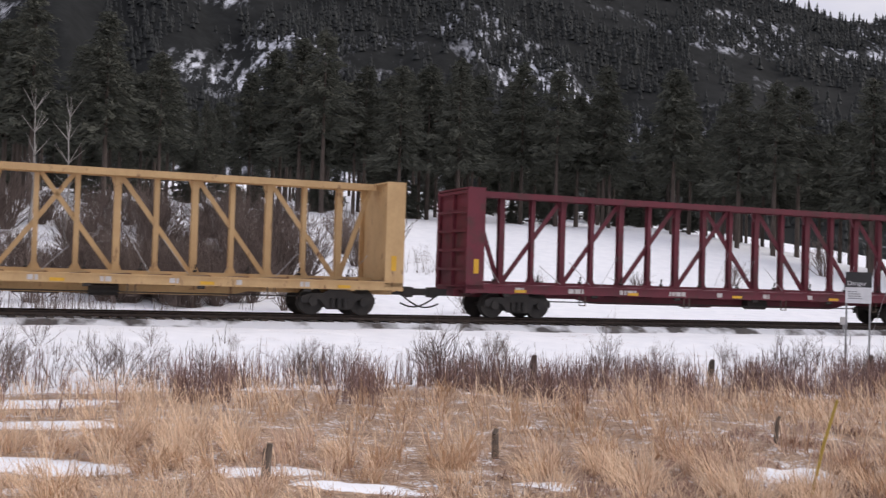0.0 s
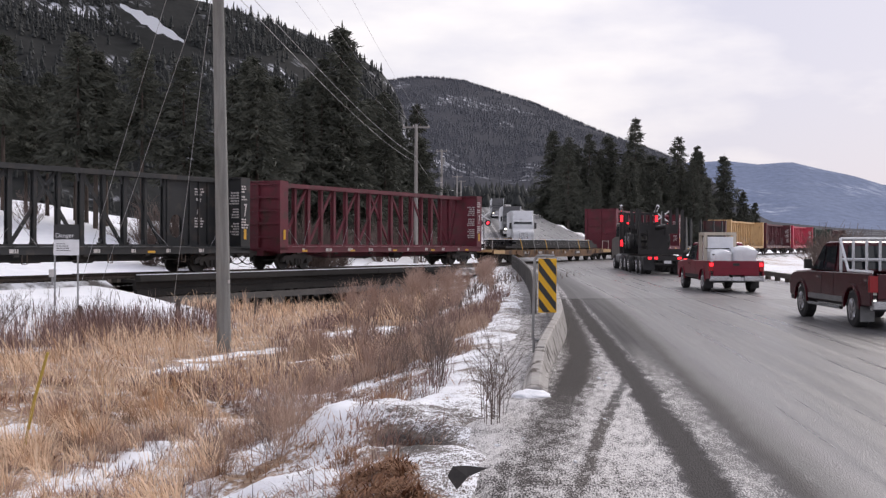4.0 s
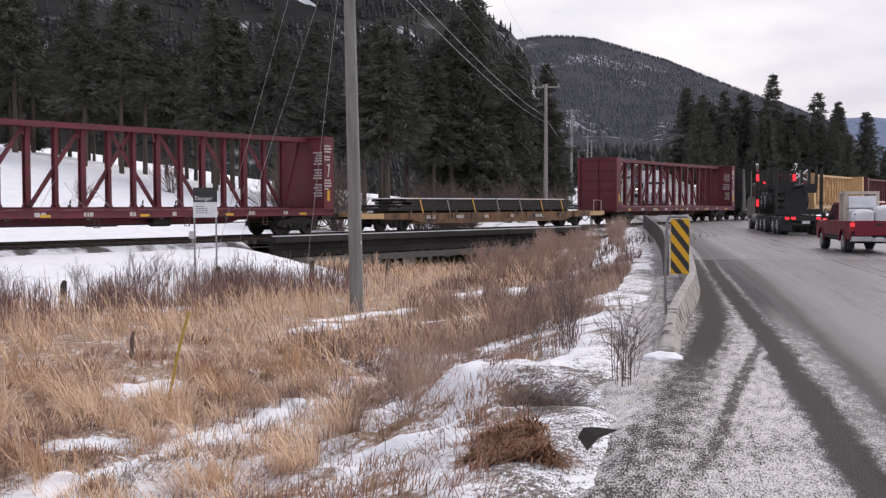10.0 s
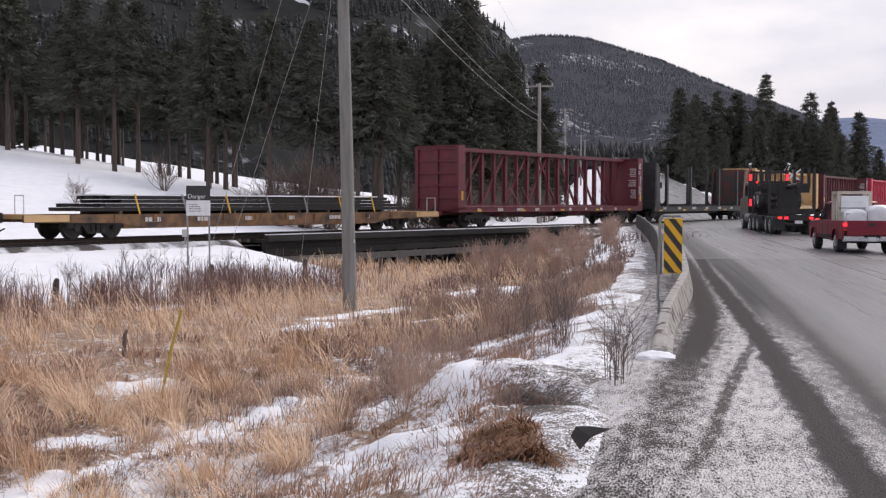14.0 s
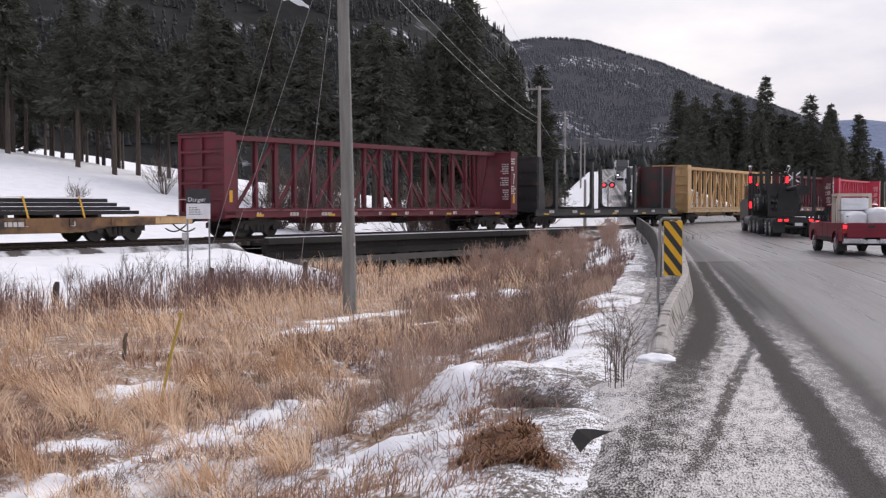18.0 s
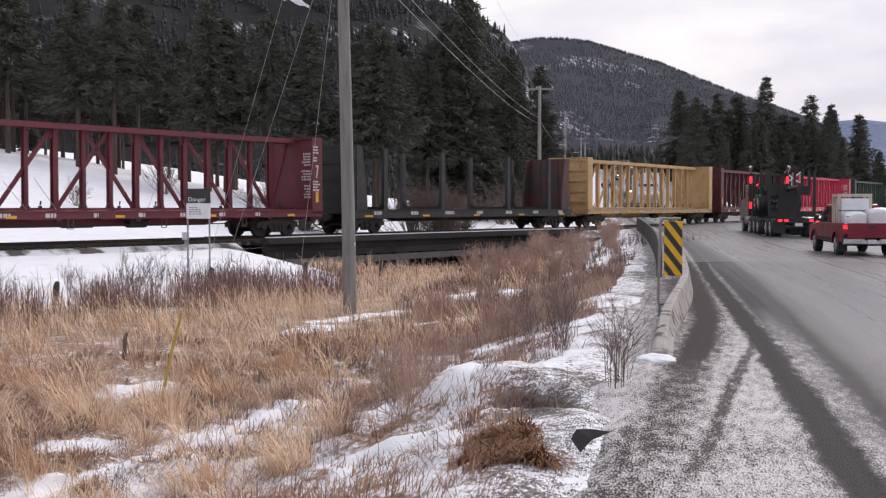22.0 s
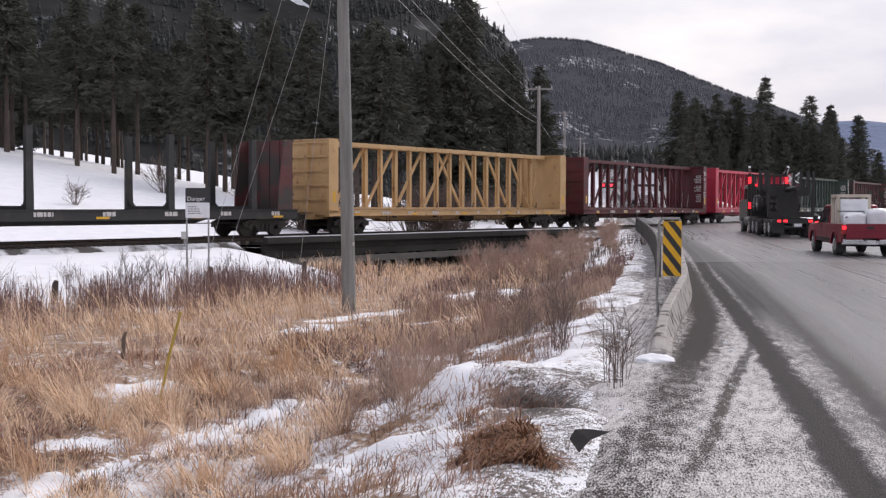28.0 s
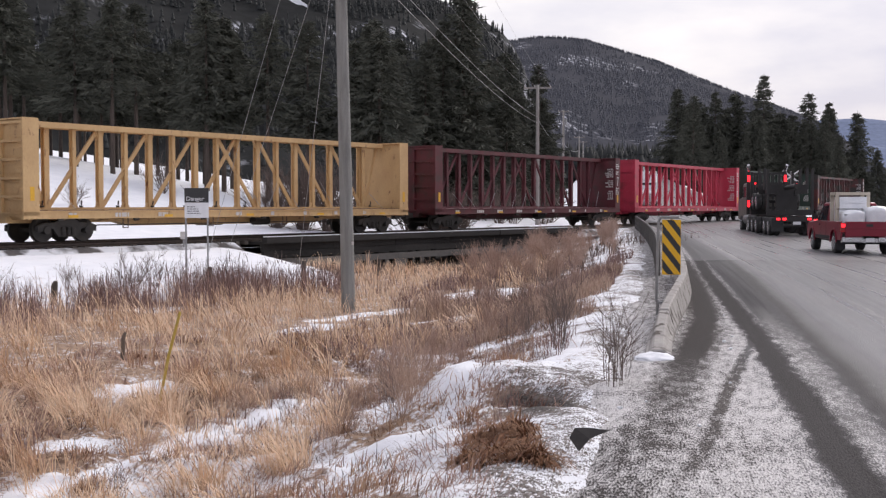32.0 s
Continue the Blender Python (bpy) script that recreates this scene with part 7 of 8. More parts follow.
def shrub_mesh(seed, h, spread, stems, thick, depth=2, material="twig"):
    """A bare bush: stems that fork into finer twigs, three-sided."""
    rng = random.Random(seed)
    vs, fs = [], []

    def stick(a, b, r0, r1):
        d = (b - a).normalized()
        u = d.orthogonal().normalized()
        w = d.cross(u)
        n = len(vs)
        for p, r in ((a, r0), (b, r1)):
            for k in range(3):
                t = 2.094 * k
                vs.append(tuple(p + (u * math.cos(t) + w * math.sin(t)) * r))
        for k in range(3):
            fs.append((n + k, n + (k + 1) % 3, n + 3 + (k + 1) % 3, n + 3 + k))

    def grow(p, d, L, r, lvl):
        q = p + d * L * 0.5
        d2 = (d + Vector((rng.gauss(0, 0.12), rng.gauss(0, 0.12), rng.gauss(0.05, 0.08)))).normalized()
        e = q + d2 * L * 0.5
        stick(p, q, r, r * 0.8)
        stick(q, e, r * 0.8, r * 0.5)
        if lvl > 0:
            for k in range(rng.choice((3, 4, 5))):
                s = rng.uniform(0.35, 1.0)
                o = p.lerp(q, s * 2) if s < 0.5 else q.lerp(e, s * 2 - 1)
                nd = (d2 + Vector((rng.gauss(0, 0.45), rng.gauss(0, 0.45), rng.gauss(0.1, 0.25)))).normalized()
                grow(o, nd, L * rng.uniform(0.35, 0.6), r * 0.55, lvl - 1)
    for _ in range(stems):
        a = rng.uniform(0, 6.28)
        tilt = abs(rng.gauss(0, spread))
        d = Vector((math.cos(a) * math.sin(tilt), math.sin(a) * math.sin(tilt), math.cos(tilt)))
        o = Vector((math.cos(a), math.sin(a), 0)) * rng.uniform(0, 0.12 * h)
        grow(o - Vector((0, 0, 0.05)), d, h * rng.uniform(0.6, 1.0), thick, depth)
    me = bpy.data.meshes.new("crown")
    me.from_pydata(vs, [], fs)
    me.materials.append(M[material])
    return me


def build_shrubs():
    rng = random.Random(12)
    kinds = {"low": [shrub_mesh(s, 1.0, 0.5, 15, 0.0075) for s in (1, 2, 3, 4)], "red": [shrub_mesh(s, 1.2, 0.30, 26, 0.011, 2, "red_twig") for s in (11, 12, 13)],
             "big": [shrub_mesh(s, 2.6, 0.42, 26, 0.026, 2) for s in (21, 22)], "dense": [shrub_mesh(s, 1.9, 0.55, 70, 0.016, 2) for s in (41, 42, 43)], "fine": [shrub_mesh(s, 0.8, 0.42, 11, 0.0038) for s in (31, 32, 33)], "stalk": [shrub_mesh(s, 1.0, 0.14, 6, 0.006, 2) for s in (51, 52)], "fan": [shrub_mesh(s, 0.72, 0.75, 46, 0.003, 1, "brush_brown") for s in (61, 62)]}

    def place(kind, x, y, k, label, group="bushes"):
        t = thing("bare_bush", pose(x, y, float(ground_z(x, y)) - 0.03, 0, 0, rng.uniform(0, 360)), label, "bush", group)
        t.scale = (k, k, k)
        part("crown", rng.choice(kinds[kind]), None, t)
    # along the foot of the railway bank
    for _ in range(66):
        x, dr = rng.uniform(-26, 10.5), -13.6 + 2.2 * abs(rng.gauss(0, 0.8))
        sl = float(track_slope(x))
        k = 1 / math.sqrt(1 + sl * sl)
        place("low", x - dr * sl * k, float(track_y(x)) + dr * k, rng.choice((0.4, 0.55, 0.7, 0.9, 1.2)) * rng.uniform(0.8, 1.1), "leafless grey-brown bush at the foot of the snowy bank", "bushes of the bank")
    for _ in range(24):
        x, dr = rng.uniform(-24, 6), rng.uniform(-10.8, -6.6)
        sl = float(track_slope(x))
        k = 1 / math.sqrt(1 + sl * sl)
        place("low", x - dr * sl * k, float(track_y(x)) + dr * k, rng.uniform(0.3, 0.75), "small leafless bush on the snowy bank", "bushes of the bank")
    # red-brown thicket between the trestle and the road
    n = 0
    while n < 48:
        x, y = rng.uniform(19, 52), rng.uniform(24, 56)
        u, w = road_uw(x, y)
        dr = float(track_off(x, y))
        if not (-8.6 < w < -2.6) or dr > -3.2 or (w < -9 and dr < -12) or float(in_patch(np.array([x]), np.array([y]))[0]) > 0.5:
            continue
        place("red", x, y, rng.uniform(0.5, 1.0), "red-brown leafless thicket beside the road bridge", "thicket by the bridge")
        n += 1
    for x, y, k in ((7.0, 11.8, 0.75), (9.7, 12.0, 0.9), (9.3, 12.6, 0.8), (8.6, 14.0, 0.7), (10.5, 13.8, 0.7), (6.7, 11.4, 0.6), (3.0, 9.9, 0.5), (12.5, 16.8, 0.8), (6.0, 12.6, 0.6), (11.6, 15.2, 0.7), (13.5, 18.5, 0.8), (5.6, 10.6, 0.5), (16.5, 22.0, 0.9), (15.0, 20.0, 0.8)):
        place("fine", x, y, k, "small bare shrub in the snow of the ditch", "shrubs of the ditch")
    for x, y, k in ((7.75, 8.75, 0.78), (8.0, 9.05, 0.95), (8.25, 9.2, 0.6), (9.3, 11.6, 0.95), (9.15, 11.3, 0.8), (10.4, 12.9, 0.8)):
        place("stalk", x, y, k, "thin dark leafless stalks at the road's edge", "shrubs of the ditch")
    for x, y, k in ((6.2, 10.3, 1.05), (6.5, 10.7, 0.85), (5.75, 10.7, 0.6), (5.2, 10.0, 0.5)):
        place("fan", x, y, k, "fan-shaped grey leafless bush in the snow", "shrubs of the ditch")
    n = 0
    while n < 14:
        u, w = rng.uniform(-5, 16), rng.uniform(-6.2, -3.0)
        x, y = road_at(u, w)
        place("red", x, y, rng.uniform(0.35, 0.65), "small red-brown leafless bush in the snowy ditch", "shrubs of the ditch")
        n += 1
    # beyond the track
    for x, y, k in ((32.5, 66.5, 1.05), (35.0, 65.5, 0.95), (45.5, 71.0, 1.1), (47.5, 71.5, 1.0), (50, 73.5, 0.9), (28.0, 80.0, 0.9), (57, 79, 1.2), (60.0, 81.0, 1.2), (64, 82, 1.1), (66.5, 84, 1.0), (-9, 52, 0.7), (-6, 50, 0.6), (-3, 53, 0.7), (2, 53, 0.5), (-13, 49, 0.8), (12, 64, 0.5), (19, 70, 0.5), (6, 60, 0.45), (-16, 47, 0.8), (-19, 49, 0.9), (-11, 54, 0.9), (-14, 53, 0.8), (-8, 56, 0.8), (-20, 45, 0.8), (-23, 50, 0.9)):
        place("big", x, y, k, "large leafless grey-brown bush in the snow field", "bushes of the field")
    for x, y, k in ((30.4, 66.0, 1.6), (31.9, 65.3, 1.8), (33.4, 64.6, 1.65), (37.6, 61.6, 1.5), (39.0, 60.8, 1.6), (46.2, 70.6, 1.1), (48.4, 71.8, 1.0), (41.5, 63.5, 0.7)):
        place("dense", x, y, k, "dense round leafless brown bush in the snow field", "bushes of the field")
    thicket = [shrub_mesh(q, 1.9, 0.5, 62, 0.017, 1) for q in (71, 72, 73)]
    shapes = []
    for me in thicket:
        co = np.zeros(len(me.vertices) * 3, np.float32)
        me.vertices.foreach_get("co", co)
        shapes.append((co.reshape(-1, 3), np.array([tuple(p.vertices) for p in me.polygons])))
        bpy.data.meshes.remove(me)

    def grove(name, spots, label):
        """Countless bushes of one thicket, in one mesh."""
        vs, fs, off = [], [], 0
        for x, y, k in spots:
            co, f = rng.choice(shapes)
            a = rng.uniform(0, 6.28)
            c, q = math.cos(a) * k, math.sin(a) * k
            vs.append(np.stack([x + co[:, 0] * c - co[:, 1] * q, y + co[:, 0] * q + co[:, 1] * c, float(ground_z(x, y)) - 0.03 + co[:, 2] * k], -1))
            fs.append(f + off)
            off += len(co)
        tagged(soup(name, np.concatenate(vs), np.concatenate(fs), M["twig"]), label, "thicket", kind="stuff")
    spots = [(rng.uniform(-27, -7.5), rng.uniform(50, 57), rng.uniform(0.7, 1.15)) for _ in range(60)]
    spots += [(rng.uniform(-15, -7.5), rng.uniform(49, 56), rng.uniform(0.9, 1.3)) for _ in range(30)]
    grove("field_thicket", spots, "dense grey leafless thicket beyond the track")
    spots = [(rng.uniform(-32, 0), rng.uniform(57, 70), rng.uniform(0.9, 1.6)) for _ in range(64)]
    grove("wood_edge_brush", [p for p in spots if p[0] < -7 or p[2] > 1.25], "tall grey leafless brush at the edge of the woods")
    spots = []
    for _ in range(44):
        az, r = rng.uniform(56.8, 63), rng.uniform(92, 125)
        spots.append((r * math.sin(radians(az)), r * math.cos(radians(az)), rng.uniform(1.0, 1.9)))
    grove("roadside_thicket", spots, "tall leafless brown brush beyond the guard rail")
    for _ in range(18):
        u, w = rng.uniform(0, 60), rng.uniform(13.5, 26)
        x, y = road_at(u, w)
        place("red", x, y, rng.uniform(0.6, 1.1), "red-brown leafless bush beyond the guard rail", "bushes beyond the guard rail")
    for x, y, h in ((-21.3, 62.3, 8.5), (-18.8, 60.3, 8.5)):
        t = thing("birch", pose(x, y, float(ground_z(x, y)) - 0.05, 0, 0, rng.uniform(0, 360)), "slender leafless pale birch at the edge of the woods", "tree", "birches")
        bm = bmesh.new()
        prev = Vector((0, 0, 0))
        for i in range(7):
            nxt = Vector((0.12 * math.sin(i * 1.3), 0.1 * math.cos(i), h * (i + 1) / 7))
            tube(bm, prev, nxt, 0.09 * (1 - i / 7.5), 0.09 * (1 - (i + 1) / 7.5), n=7, caps=False)
            if i > 1:
                for k in range(4):
                    a = rng.uniform(0, 6.28)
                    far_end = prev + Vector((math.cos(a) * 0.8, math.sin(a) * 0.8, rng.uniform(0.6, 1.3)))
                    part2("branch", lambda bb: tube(bb, prev, far_end, 0.025, 0.006, n=4, caps=False), M["birch"], t)
            prev = nxt
        bmesh.ops.remove_doubles(bm, verts=bm.verts, dist=0.004)
        part("stem", mesh_of("stem", finish(bm), M["birch"]), None, t)


def build_clods():
    """A torn sheet of dark rubber and a few lumps of ice on the shoulder."""
    bm = bmesh.new()
    pts = [(0.0, 0.0, 0.05), (0.04, 0.03, 0.12), (0.15, 0.05, 0.12), (0.30, 0.02, 0.11), (0.15, -0.02, 0.05), (0.07, -0.05, -0.04)]
    top = [bm.verts.new(p) for p in pts]
    bot = [bm.verts.new((x + 0.004, y + 0.016, z - 0.004)) for x, y, z in pts]
    bm.faces.new(top)
    bm.faces.new(bot[::-1])
    for i in range(6):
        bm.faces.new((top[i], bot[i], bot[(i + 1) % 6], top[(i + 1) % 6]))
    o = part("rubber_scrap", mesh_of("rubber_scrap", finish(bm), M["black"]), None, None)
    o.matrix_world = pose(5.42, 6.62, float(ground_z(5.42, 6.62)) + 0.04, 0, 0, -40)
    tagged(o, "torn scrap of black rubber lying on the shoulder", "debris")
    rng = random.Random(3)
    for _ in range(12):
        u, w = rng.uniform(-13, 2), rng.uniform(-1.5, -0.1)
        x, y = road_at(u, w)
        bm = bmesh.new()
        bmesh.ops.create_icosphere(bm, subdivisions=1, radius=1)
        for v in bm.verts:
            v.co *= rng.uniform(0.7, 1.2)
        k = rng.uniform(0.012, 0.026)
        o = part("ice_lump", mesh_of("ice_lump", bm, M["snow"]), None, None)
        o.matrix_world = pose(x, y, float(road_z(u)) + 0.012, 0, 0, rng.uniform(0, 360)) @ Matrix.Diagonal((k * 1.4, k, k * 0.8, 1))
        tagged(o, "small lump of dirty ice on the road shoulder", "ice", "lumps of ice")


def build_track_post():
    x, y = 16.6, 45.0
    t = thing("track_marker", facing(x, y, float(ground_z(x, y))), "small white metal box on a short post beside the track", "track marker")
    part2("post", lambda bm: box(bm, -0.04, 0.04, -0.04, 0.04, -0.2, 0.55), M["galv"], t)
    part2("box", lambda bm: box(bm, -0.14, 0.14, -0.1, 0.1, 0.55, 0.85), M["white_paint"], t)


build_track_post()
build_trestle()
build_barrier()
build_bridge_rail()
build_guard_rail()
build_marker()
build_danger_sign()
build_poles()
build_crossing_signals()
build_fence()


# ---- vehicles ----
M["truck_red"] = mat("cherry_red_car_paint", (0.21, 0.002, 0.020), 0.3, 0.0, (0.16, 0.002, 0.015), 1.5, 20, 0.4)
M["truck_maroon"] = mat("maroon_car_paint", (0.060, 0.003, 0.008), 0.25, 0.0, (0.042, 0.003, 0.006), 1.5, 20, 0.4)
M["tyre"] = mat("rubber_tyre", (0.02, 0.02, 0.02), 0.85, 0, (0.045, 0.043, 0.042), 3, 30, stain=(0.13, 0.125, 0.12), stain_scale=5, stain_at=0.66)
M["chrome"] = mat("dull_chrome", (0.62, 0.62, 0.63), 0.22, 1.0, (0.45, 0.45, 0.46), 3, 30)
M["glass"] = glass_mat("dark_window_glass")
M["white_body"] = mat("white_vehicle_paint", (0.74, 0.75, 0.77), 0.4, 0, (0.62, 0.63, 0.65), 2, 20, stain=(0.35, 0.33, 0.31), stain_scale=2.0, stain_at=0.7)
M["black_trim"] = mat("black_plastic", (0.02, 0.02, 0.021), 0.6, 0, (0.035, 0.035, 0.036), 4, 40)
M["log_black"] = mat("dark_truck_frame", (0.014, 0.013, 0.013), 0.55, 0.1, (0.032, 0.029, 0.028), 2, 20)
M["wrap"] = mat("white_plastic_wrap", (0.86, 0.87, 0.89), 0.3, 0, (0.74, 0.76, 0.79), 3, 14, 0.5, 0.6, 6)
M["pale_wood"] = mat("pale_crate_wood", (0.60, 0.54, 0.45), 0.8, 0, (0.5, 0.44, 0.36), 3, 30)


def tyre_mesh(bm, r=0.40, w=0.27):
    prof = [(-w / 2, r * 0.60), (-w / 2, r * 0.90), (-w * 0.38, r), (w * 0.38, r), (w / 2, r * 0.90), (w / 2, r * 0.60)]
    n = 24
    rings = []
    for y, rr in prof:
        rings.append([bm.verts.new((rr * math.cos(2 * math.pi * i / n), y, rr * math.sin(2 * math.pi * i / n))) for i in range(n)])
    for a, b in zip(rings[:-1], rings[1:]):
        for i in range(n):
            bm.faces.new((a[i], a[(i + 1) % n], b[(i + 1) % n], b[i]))
    bm.faces.new(rings[0])
    bm.faces.new(rings[-1][::-1])


def rim_mesh(bm, r=0.24, y=-0.14):
    tube(bm, (0, y, 0), (0, y + 0.05, 0), r, r, n=20)
    tube(bm, (0, y - 0.012, 0), (0, y + 0.02, 0), r * 0.32, r * 0.36, n=12)
    for k in range(6):
        a = math.pi * k / 3
        m = Matrix.Rotation(-a, 4, 'Y')
        box(bm, r * 0.3, r * 0.93, y - 0.018, y, -0.04, 0.04, m)


def wheel(parent, x, y, r, w, outward):
    """outward: -1 shows its rim to -y, 1 to +y."""
    key = f"tyre{r:.2f}{w:.2f}"
    t = part("wheel", shared(key, lambda bm: tyre_mesh(bm, r, w), M["tyre"]), None, parent)
    t.matrix_basis = pose(x, y, r, 0, 0, 0 if outward < 0 else 180)
    part("rim", shared("rim" + key, lambda bm: rim_mesh(bm, r * 0.6, -w / 2 - 0.01), M["chrome"]), None, t, "dull chrome rim")


def arched_side(length_pts, arches, z0, r, n=10):
    """Outline of a body side in x and z: the top as given, the bottom cut by round wheel arches."""
    low = []
    for cx in sorted(arches):
        low.append((cx - r, z0))
        for i in range(1, n):
            a = math.pi * (1 - i / n)
            low.append((cx + r * math.cos(a), max(z0, 0.42 + r * math.sin(a))))
        low.append((cx + r, z0))
    return low + length_pts


def pickup(m, paint, label, rack=False, load=False, lit=True, step_bar=False):
    """x forward, y to its left, z up; the middle of the wheelbase is the origin."""
    t = thing("pickup_truck", m, label, "pickup truck", "waiting vehicles")
    pm = M[paint]
    fx, rx = 1.80, -1.80
    W = 0.98
    arches = (rx, fx)
    belt = 1.16
    top = [(2.72, 0.55), (2.74, 0.80), (2.66, 1.02), (2.45, 1.10), (1.25, belt), (-2.86, belt + 0.03), (-2.90, 1.10), (-2.90, 0.55)]
    for sg in (-1, 1):
        part2("body_side", lambda bm: prism(bm, [(-2.90, 0.52)] + arched_side(top, arches, 0.50, 0.47), sg * W - 0.05, sg * W + 0.02), pm, t, bevel=0.012)
        for cx in arches:
            def flare(bm):
                rings = []
                for i in range(9):
                    a0 = math.pi * i / 8
                    rings.append([bm.verts.new((cx + rr * math.cos(a0), yy, 0.42 + rr * math.sin(a0))) for rr, yy in ((0.46, sg * W), (0.46, sg * (W + 0.05)), (0.53, sg * (W + 0.05)), (0.53, sg * W))])
                for p, q in zip(rings[:-1], rings[1:]):
                    for k in range(4):
                        bm.faces.new((p[k], p[(k + 1) % 4], q[(k + 1) % 4], q[k]))
                bm.faces.new(rings[0])
                bm.faces.new(rings[-1][::-1])
            part2("fender_flare", flare, pm, t)
            wheel(t, cx, sg * (W - 0.13), 0.40, 0.27, sg)
    part2("hood", lambda bm: prism(bm, [(1.2, belt), (1.25, belt + 0.03), (2.45, 1.13), (2.68, 1.02), (2.6, 0.9), (1.2, 0.9)], -W + 0.04, W - 0.04), pm, t, bevel=0.02)
    part2("grille", lambda bm: (box(bm, 2.66, 2.75, -0.75, 0.75, 0.62, 0.98), box(bm, 2.7, 2.82, -0.95, 0.95, 0.42, 0.60)), M["chrome"], t)
    part2("floor", lambda bm: (box(bm, -2.8, 2.6, -0.8, 0.8, 0.42, 0.56), box(bm, -2.82, -0.62, -W + 0.05, W - 0.05, 0.68, 0.74)), M["black_trim"], t)

    # cab
    def cab(bm):
        lo = [(1.22, belt), (0.52, 1.80), (0.35, 1.86), (-0.45, 1.87), (-0.58, 1.82), (-0.66, belt)]
        a = [bm.verts.new((x, -(W - 0.03) + (z - belt) * 0.17, z)) for x, z in lo]
        b = [bm.verts.new((x, (W - 0.03) - (z - belt) * 0.17, z)) for x, z in lo]
        bm.faces.new(a)
        bm.faces.new(b[::-1])
        for i in range(6):
            bm.faces.new((a[i], b[i], b[(i + 1) % 6], a[(i + 1) % 6]))
    part2("cab", cab, pm, t, bevel=0.03)

    def pane(name, pts):
        bm = bmesh.new()
        vs = [bm.verts.new(p) for p in pts]
        bm.faces.new(vs)
        ret = bmesh.ops.extrude_face_region(bm, geom=bm.faces[:])
        n = (Vector(pts[1]) - Vector(pts[0])).cross(Vector(pts[2]) - Vector(pts[0])).normalized()
        for v in ret["geom"]:
            if isinstance(v, bmesh.types.BMVert):
                v.co += n * 0.008
        finish(bm)
        part(name, mesh_of(name, bm, M["glass"]), None, t, "dark glass")
    for sg in (-1, 1):
        y0, y1 = sg * (W - 0.022), sg * (W - 0.022 - 0.105)
        pane("side_window", [(1.0, y0 - sg * 0.005, belt + 0.04), (0.30, y0 - sg * 0.005, belt + 0.04), (0.30, y1 + sg * 0.012, 1.76), (0.48, y1 + sg * 0.012, 1.76)])
        pane("side_window", [(0.22, y0 - sg * 0.005, belt + 0.04), (-0.52, y0 - sg * 0.005, belt + 0.04), (-0.47, y1 + sg * 0.012, 1.76), (0.22, y1 + sg * 0.012, 1.76)])
        part2("mirror", lambda bm: (box(bm, 0.84, 0.96, sg * (W + 0.05), sg * (W + 0.21), 1.22, 1.44), beam(bm, (0.9, sg * (W - 0.02), 1.24), (0.9, sg * (W + 0.1), 1.28), 0.05, 0.05, (0, 0, 1))), M["black_trim"], t)
        part2("door_handle", lambda bm: box(bm, 0.36, 0.54, sg * (W + 0.015), sg * (W + 0.045), 1.02, 1.06), M["chrome"], t)
        part2("door_seam", lambda bm: (box(bm, 0.245, 0.262, sg * (W + 0.018), sg * (W + 0.024), 0.56, belt), box(bm, -0.60, -0.583, sg * (W + 0.018), sg * (W + 0.024), 0.56, belt)), M["black_trim"], t)
        part2("tail_light", lambda bm: box(bm, -2.925, -2.80, sg * (W - 0.13), sg * (W + 0.03), 0.80, 1.14), M["dim_red"], t, "red tail light")
        if lit:
            part2("brake_light", lambda bm: box(bm, -2.94, -2.928, sg * (W - 0.13), sg * (W + 0.0), 0.98, 1.10), M["tail_red"], t, "lit brake light")
        if step_bar:
            part2("side_step", lambda bm: tube(bm, (-1.15, sg * (W + 0.02), 0.40), (1.15, sg * (W + 0.02), 0.40), 0.045, n=8), M["chrome"], t)
        part2("body_trim", lambda bm: box(bm, -1.2, 1.2, sg * (W + 0.019), sg * (W + 0.03), 0.52, 0.64), M["galv"] if step_bar else M["black_trim"], t)
    pane("rear_window", [(-0.665, -0.72, 1.24), (-0.665, 0.72, 1.24), (-0.60, 0.66, 1.76), (-0.60, -0.66, 1.76)])
    pane("windscreen", [(1.20, 0.82, 1.20), (1.20, -0.82, 1.20), (0.60, -0.72, 1.77), (0.60, 0.72, 1.77)])
    part2("tailgate", lambda bm: (box(bm, -2.90, -2.83, -W + 0.14, W - 0.14, 0.66, belt + 0.02), box(bm, -2.915, -2.90, -0.7, 0.7, 0.92, 0.95)), pm, t, bevel=0.01)
    part2("tailgate_handle", lambda bm: box(bm, -2.915, -2.90, -0.12, 0.12, 1.0, 1.09), M["black_trim"], t)
    part2("bumper", lambda bm: (prism(bm, [(-3.06, 0.46), (-3.06, 0.62), (-2.90, 0.66), (-2.84, 0.66), (-2.84, 0.44), (-3.0, 0.42)], -W, -0.28), prism(bm, [(-3.06, 0.46), (-3.06, 0.62), (-2.90, 0.66), (-2.84, 0.66), (-2.84, 0.44), (-3.0, 0.42)], 0.28, W), box(bm, -2.98, -2.84, -0.28, 0.28, 0.44, 0.58)), M["chrome"], t, "chrome bumper")
    part2("number_plate", lambda bm: box(bm, -3.0, -2.985, -0.15, 0.15, 0.47, 0.60), M["sign_white"], t)
    part2("exhaust_and_axle", lambda bm: (tube(bm, (rx, -0.8, 0.40), (rx, 0.8, 0.40), 0.06, n=8), tube(bm, (rx, -0.0, 0.30), (rx, 0.0, 0.5), 0.16, n=10), tube(bm, (-2.8, -0.7, 0.36), (-1.2, -0.7, 0.38), 0.035, n=8)), M["black_trim"], t)
